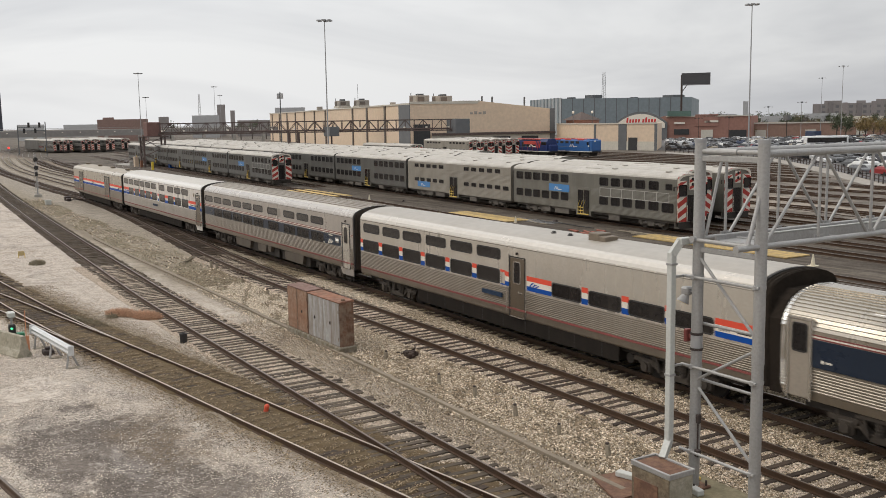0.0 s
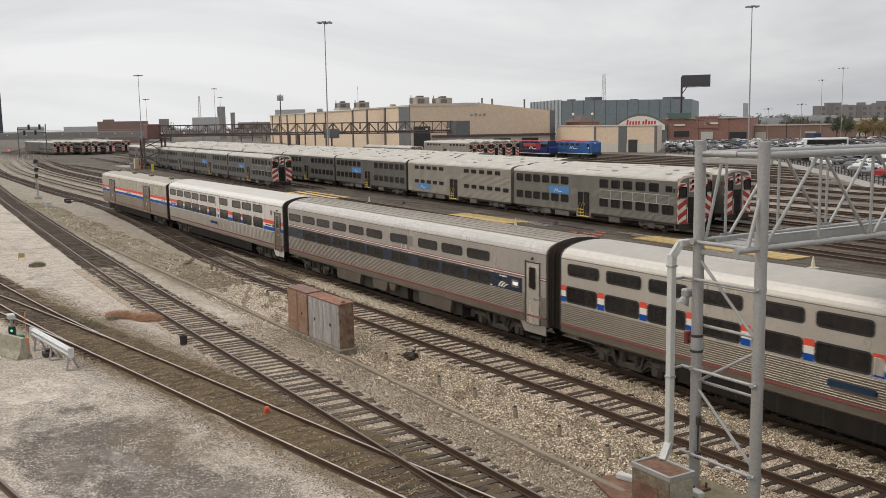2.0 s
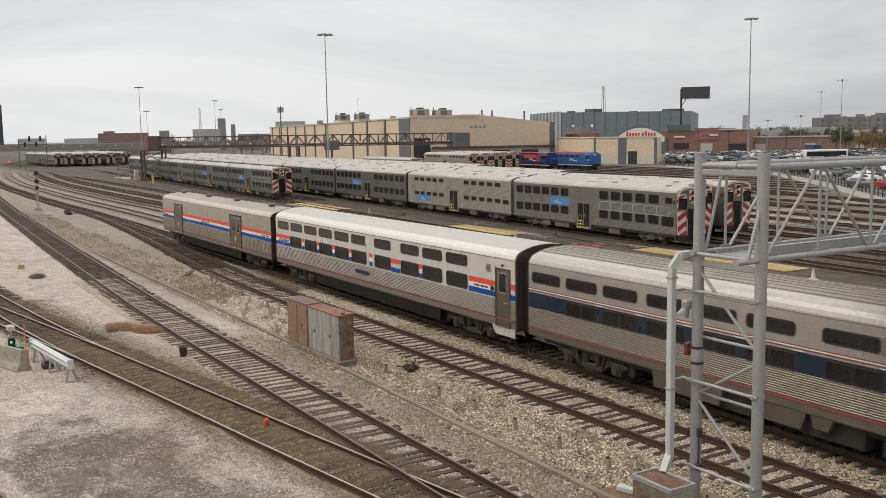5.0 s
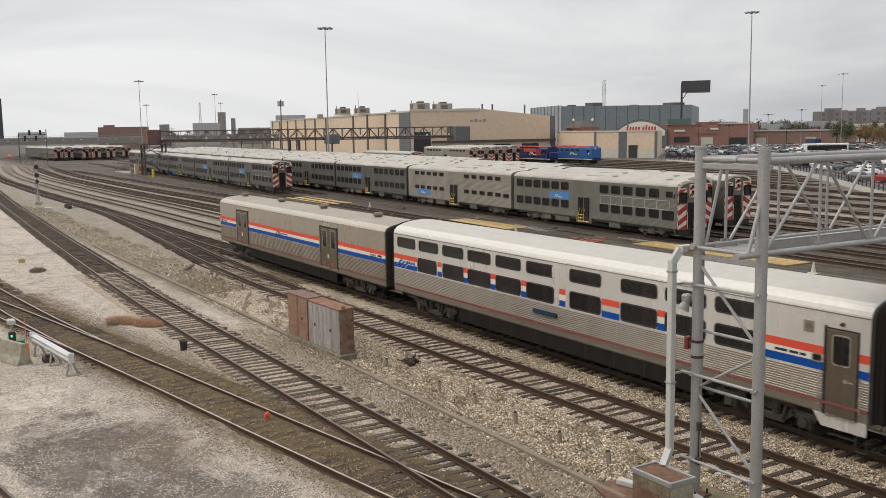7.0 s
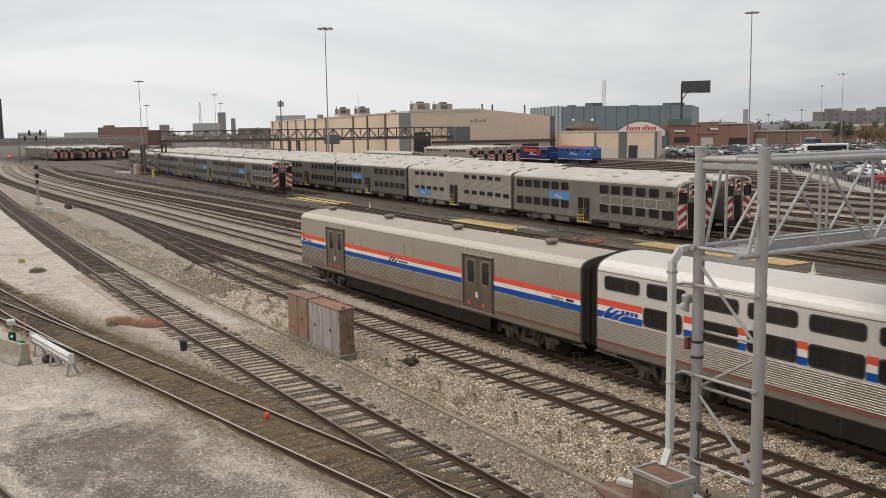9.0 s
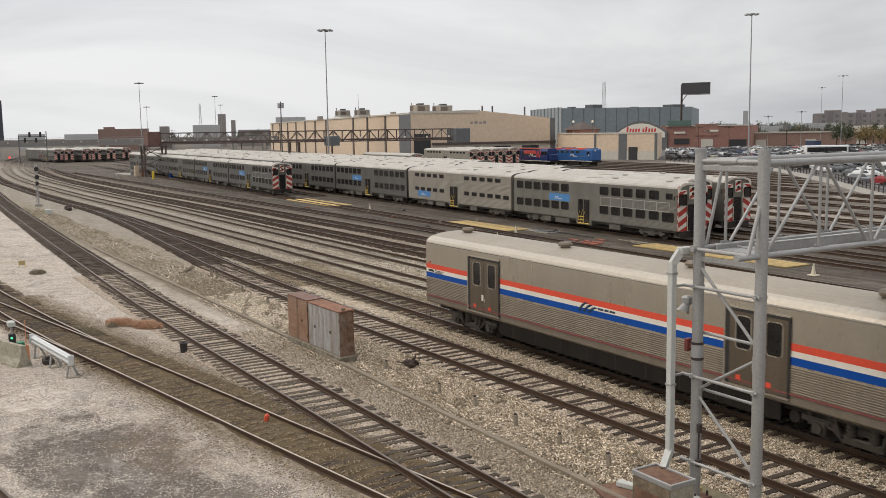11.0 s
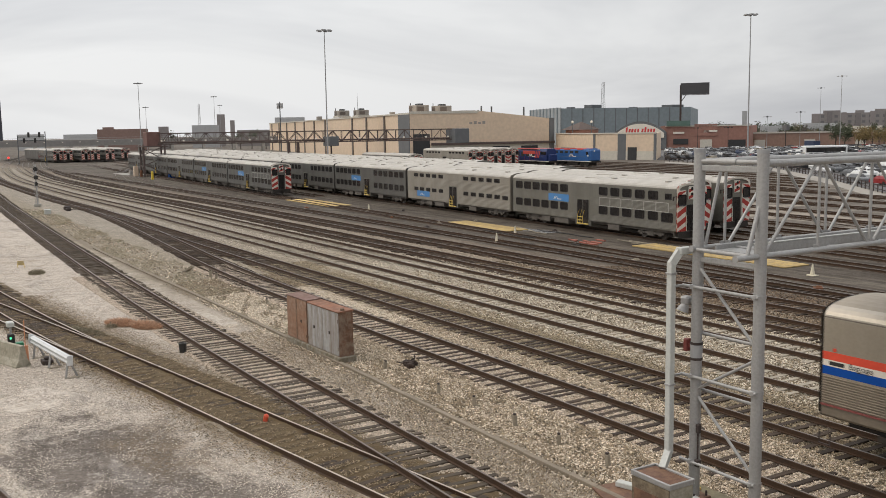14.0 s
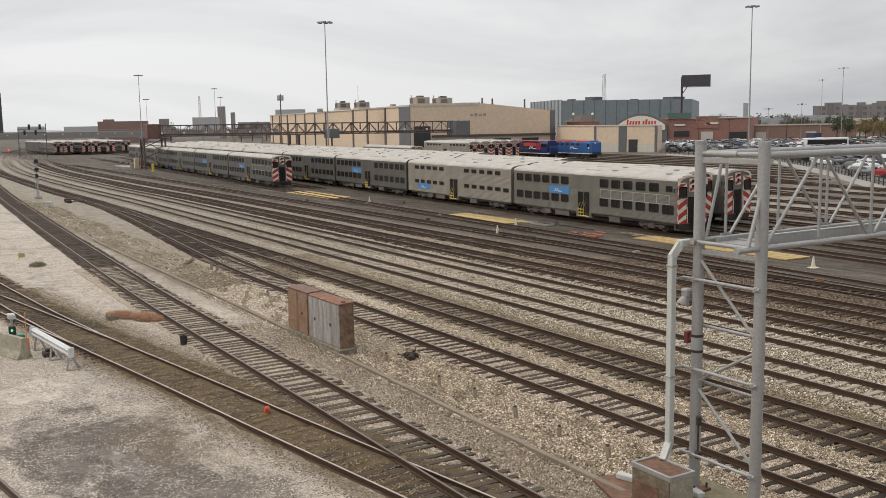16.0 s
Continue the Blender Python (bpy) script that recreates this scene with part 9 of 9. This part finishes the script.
coach_bus(-187.6, 250.3, 1.1)
bx = thing("box_truck", "dark blue box truck parked behind a coach", "truck", at=Matrix.Translation((-212.3, 277.1, -1.25)) @ Matrix.Rotation(-.4, 4, "Z"))
part("box_body", MB().bbox(-4, 2.2, -1.2, 1.2, .9, 4.4, .05), CARCOL[4], bx)
part("cab", MB().bbox(2.3, 4.2, -1.1, 1.1, .6, 2.9, .2), CARCOL[0], bx)
for dx in (-2.6, 3.2):
    part("wheel", MB().tube((dx, -1.2, .5), (dx, 1.2, .5), .5, 12), RUBBER, bx)

# ---- trees behind the car park ----
BARK = mat("bark", (0.09, 0.07, 0.055), 0.9, 0, None, 8, 1, 0.5)
LEAFS = [mat("leaf_" + n, c, 0.8, 0, tuple(x * .7 for x in c), 3, .4, 0.5, island=0.35) for n, c in (("ochre", (.235, .165, .065)), ("green", (.085, .10, .055)), ("olive", (.15, .13, .065)), ("bare", (.15, .13, .11)))]


def tree(x, y, h, leaf, seed, spread=.38, z=-1.4):
    r = random.Random(seed)
    t = thing("tree", ("ochre autumn", "dark green", "olive autumn", "half-bare grey")[leaf] + " tree at the edge of the car park", "tree", "trees behind the car park", at=(x, y, z))
    tk = MB().tube((0, 0, 0), (r.gauss(0, .2), r.gauss(0, .2), h * .55), .03 * h, 8, .012 * h)
    tips = []
    for k in range(9):
        a = r.uniform(0, 6.28)
        s = h * r.uniform(.22, .5)
        e = Vector((math.cos(a) * h * spread * r.uniform(.5, 1), math.sin(a) * h * spread * r.uniform(.5, 1), h * r.uniform(.5, .92)))
        tk.tube((0, 0, s), e, .011 * h, 6, .003 * h)
        tips.append(e)
    part("trunk", tk, BARK, t)
    mb = MB()
    for k in range(900):
        c = r.choice(tips) * r.uniform(.75, 1.05)
        p = c + Vector((r.gauss(0, .075 * h), r.gauss(0, .075 * h), r.gauss(0, .065 * h)))
        q = Vector((r.gauss(0, 1), r.gauss(0, 1), r.gauss(0, 1))).normalized()
        w = q.orthogonal().normalized() * .03 * h * r.uniform(.6, 1.4)
        v = q.cross(w)
        mb.add([p - w, p - v * .6, p + w, p + v * .6], [(0, 1, 2, 3)])
    me = bpy.data.meshes.new("crown")
    me.from_pydata(mb.v, [], mb.f)
    me.materials.append(LEAFS[leaf])
    part("crown", me, None, t)


for i, (x, y, h, lf) in enumerate(((-306.5, 343.6, 7, 2), (-311.0, 355.5, 8, 0), (-320.9, 377.8, 9, 1), (-296.8, 359.7, 7, 0), (-318.9, 400.4, 9, 1), (-294.1, 383.4, 8, 2), (-277.1, 372.9, 9, 3), (-248.2, 343.4, 10, 1), (-251.6, 357.1, 9, 0), (-245.4, 357.6, 9, 0), (-233.7, 348.1, 10, 2), (-230.9, 352.7, 10, 0), (-334.6, 355.1, 8, 1), (-338.0, 368.7, 8, 1), (-342.9, 399.3, 10, 1), (-347.9, 429.9, 10, 1), (-341.5, 440.4, 10, 3), (-317.6, 441.3, 11, 1), (-312.2, 450.2, 11, 1), (-702.5, 190.9, 13, 1), (-579.1, 201.8, 12, 1), (-594.6, 214.8, 12, 1), (-570.8, 215.5, 11, 3), (-458.0, 479.6, 12, 1), (-467.4, 502.7, 13, 1), (-454.8, 504.3, 12, 3), (-438.3, 512.1, 13, 1), (-440.4, 528.1, 12, 1), (-429.3, 527.1, 13, 1), (-423.8, 536.2, 12, 2), (-368.1, 473.7, 11, 1), (-363.4, 481.4, 11, 1), (-256.5, 349.0, 10, 1), (-295.6, 342.3, 7, 0), (-265.9, 391.5, 10, 1), (-237.6, 341.5, 8, 0), (-229.7, 339.3, 8, 0))):
    tree(x, y, h, lf, 100 + i)


# ---- what moves ----
TRAIN = [(0, -94.95), (.5, -90.82), (1, -86.82), (1.5, -82.72), (2, -78.64), (2.5, -74.58), (3, -70.44), (3.5, -66.36), (4, -62.34), (5, -54.6), (6, -46.98), (6.5, -43.18), (7, -39.38), (7.5, -35.66),
         (8, -31.95), (8.5, -28.29), (9, -24.64), (10, -17.4), (11, -10.3), (11.5, -6.77), (12, -3.3), (12.5, .12), (13, 3.6), (13.5, 7.01), (14, 10.42), (14.5, 13.77), (15, 17.1), (15.5, 20.4), (16, 23.7)]


def along(t):
    for (a, u), (b, w) in zip(TRAIN, TRAIN[1:]):
        if t <= b:
            return u + (w - u) * (t - a) / (b - a)
    return TRAIN[-1][1]


def motions():
    for car, end, n0, n1 in CARS:
        walk(car, [(t, pose(s + end, 22.54, 0)) for t, s in TRAIN])
        for ws, x in WHEELSETS[n0:n1]:
            walk(ws, [(k / 15, Matrix.Translation((x, 0, WHEEL_R)) @ Matrix.Rotation((along(k / 15) - TRAIN[0][1]) / WHEEL_R, 4, "Y")) for k in range(241)])


motions()
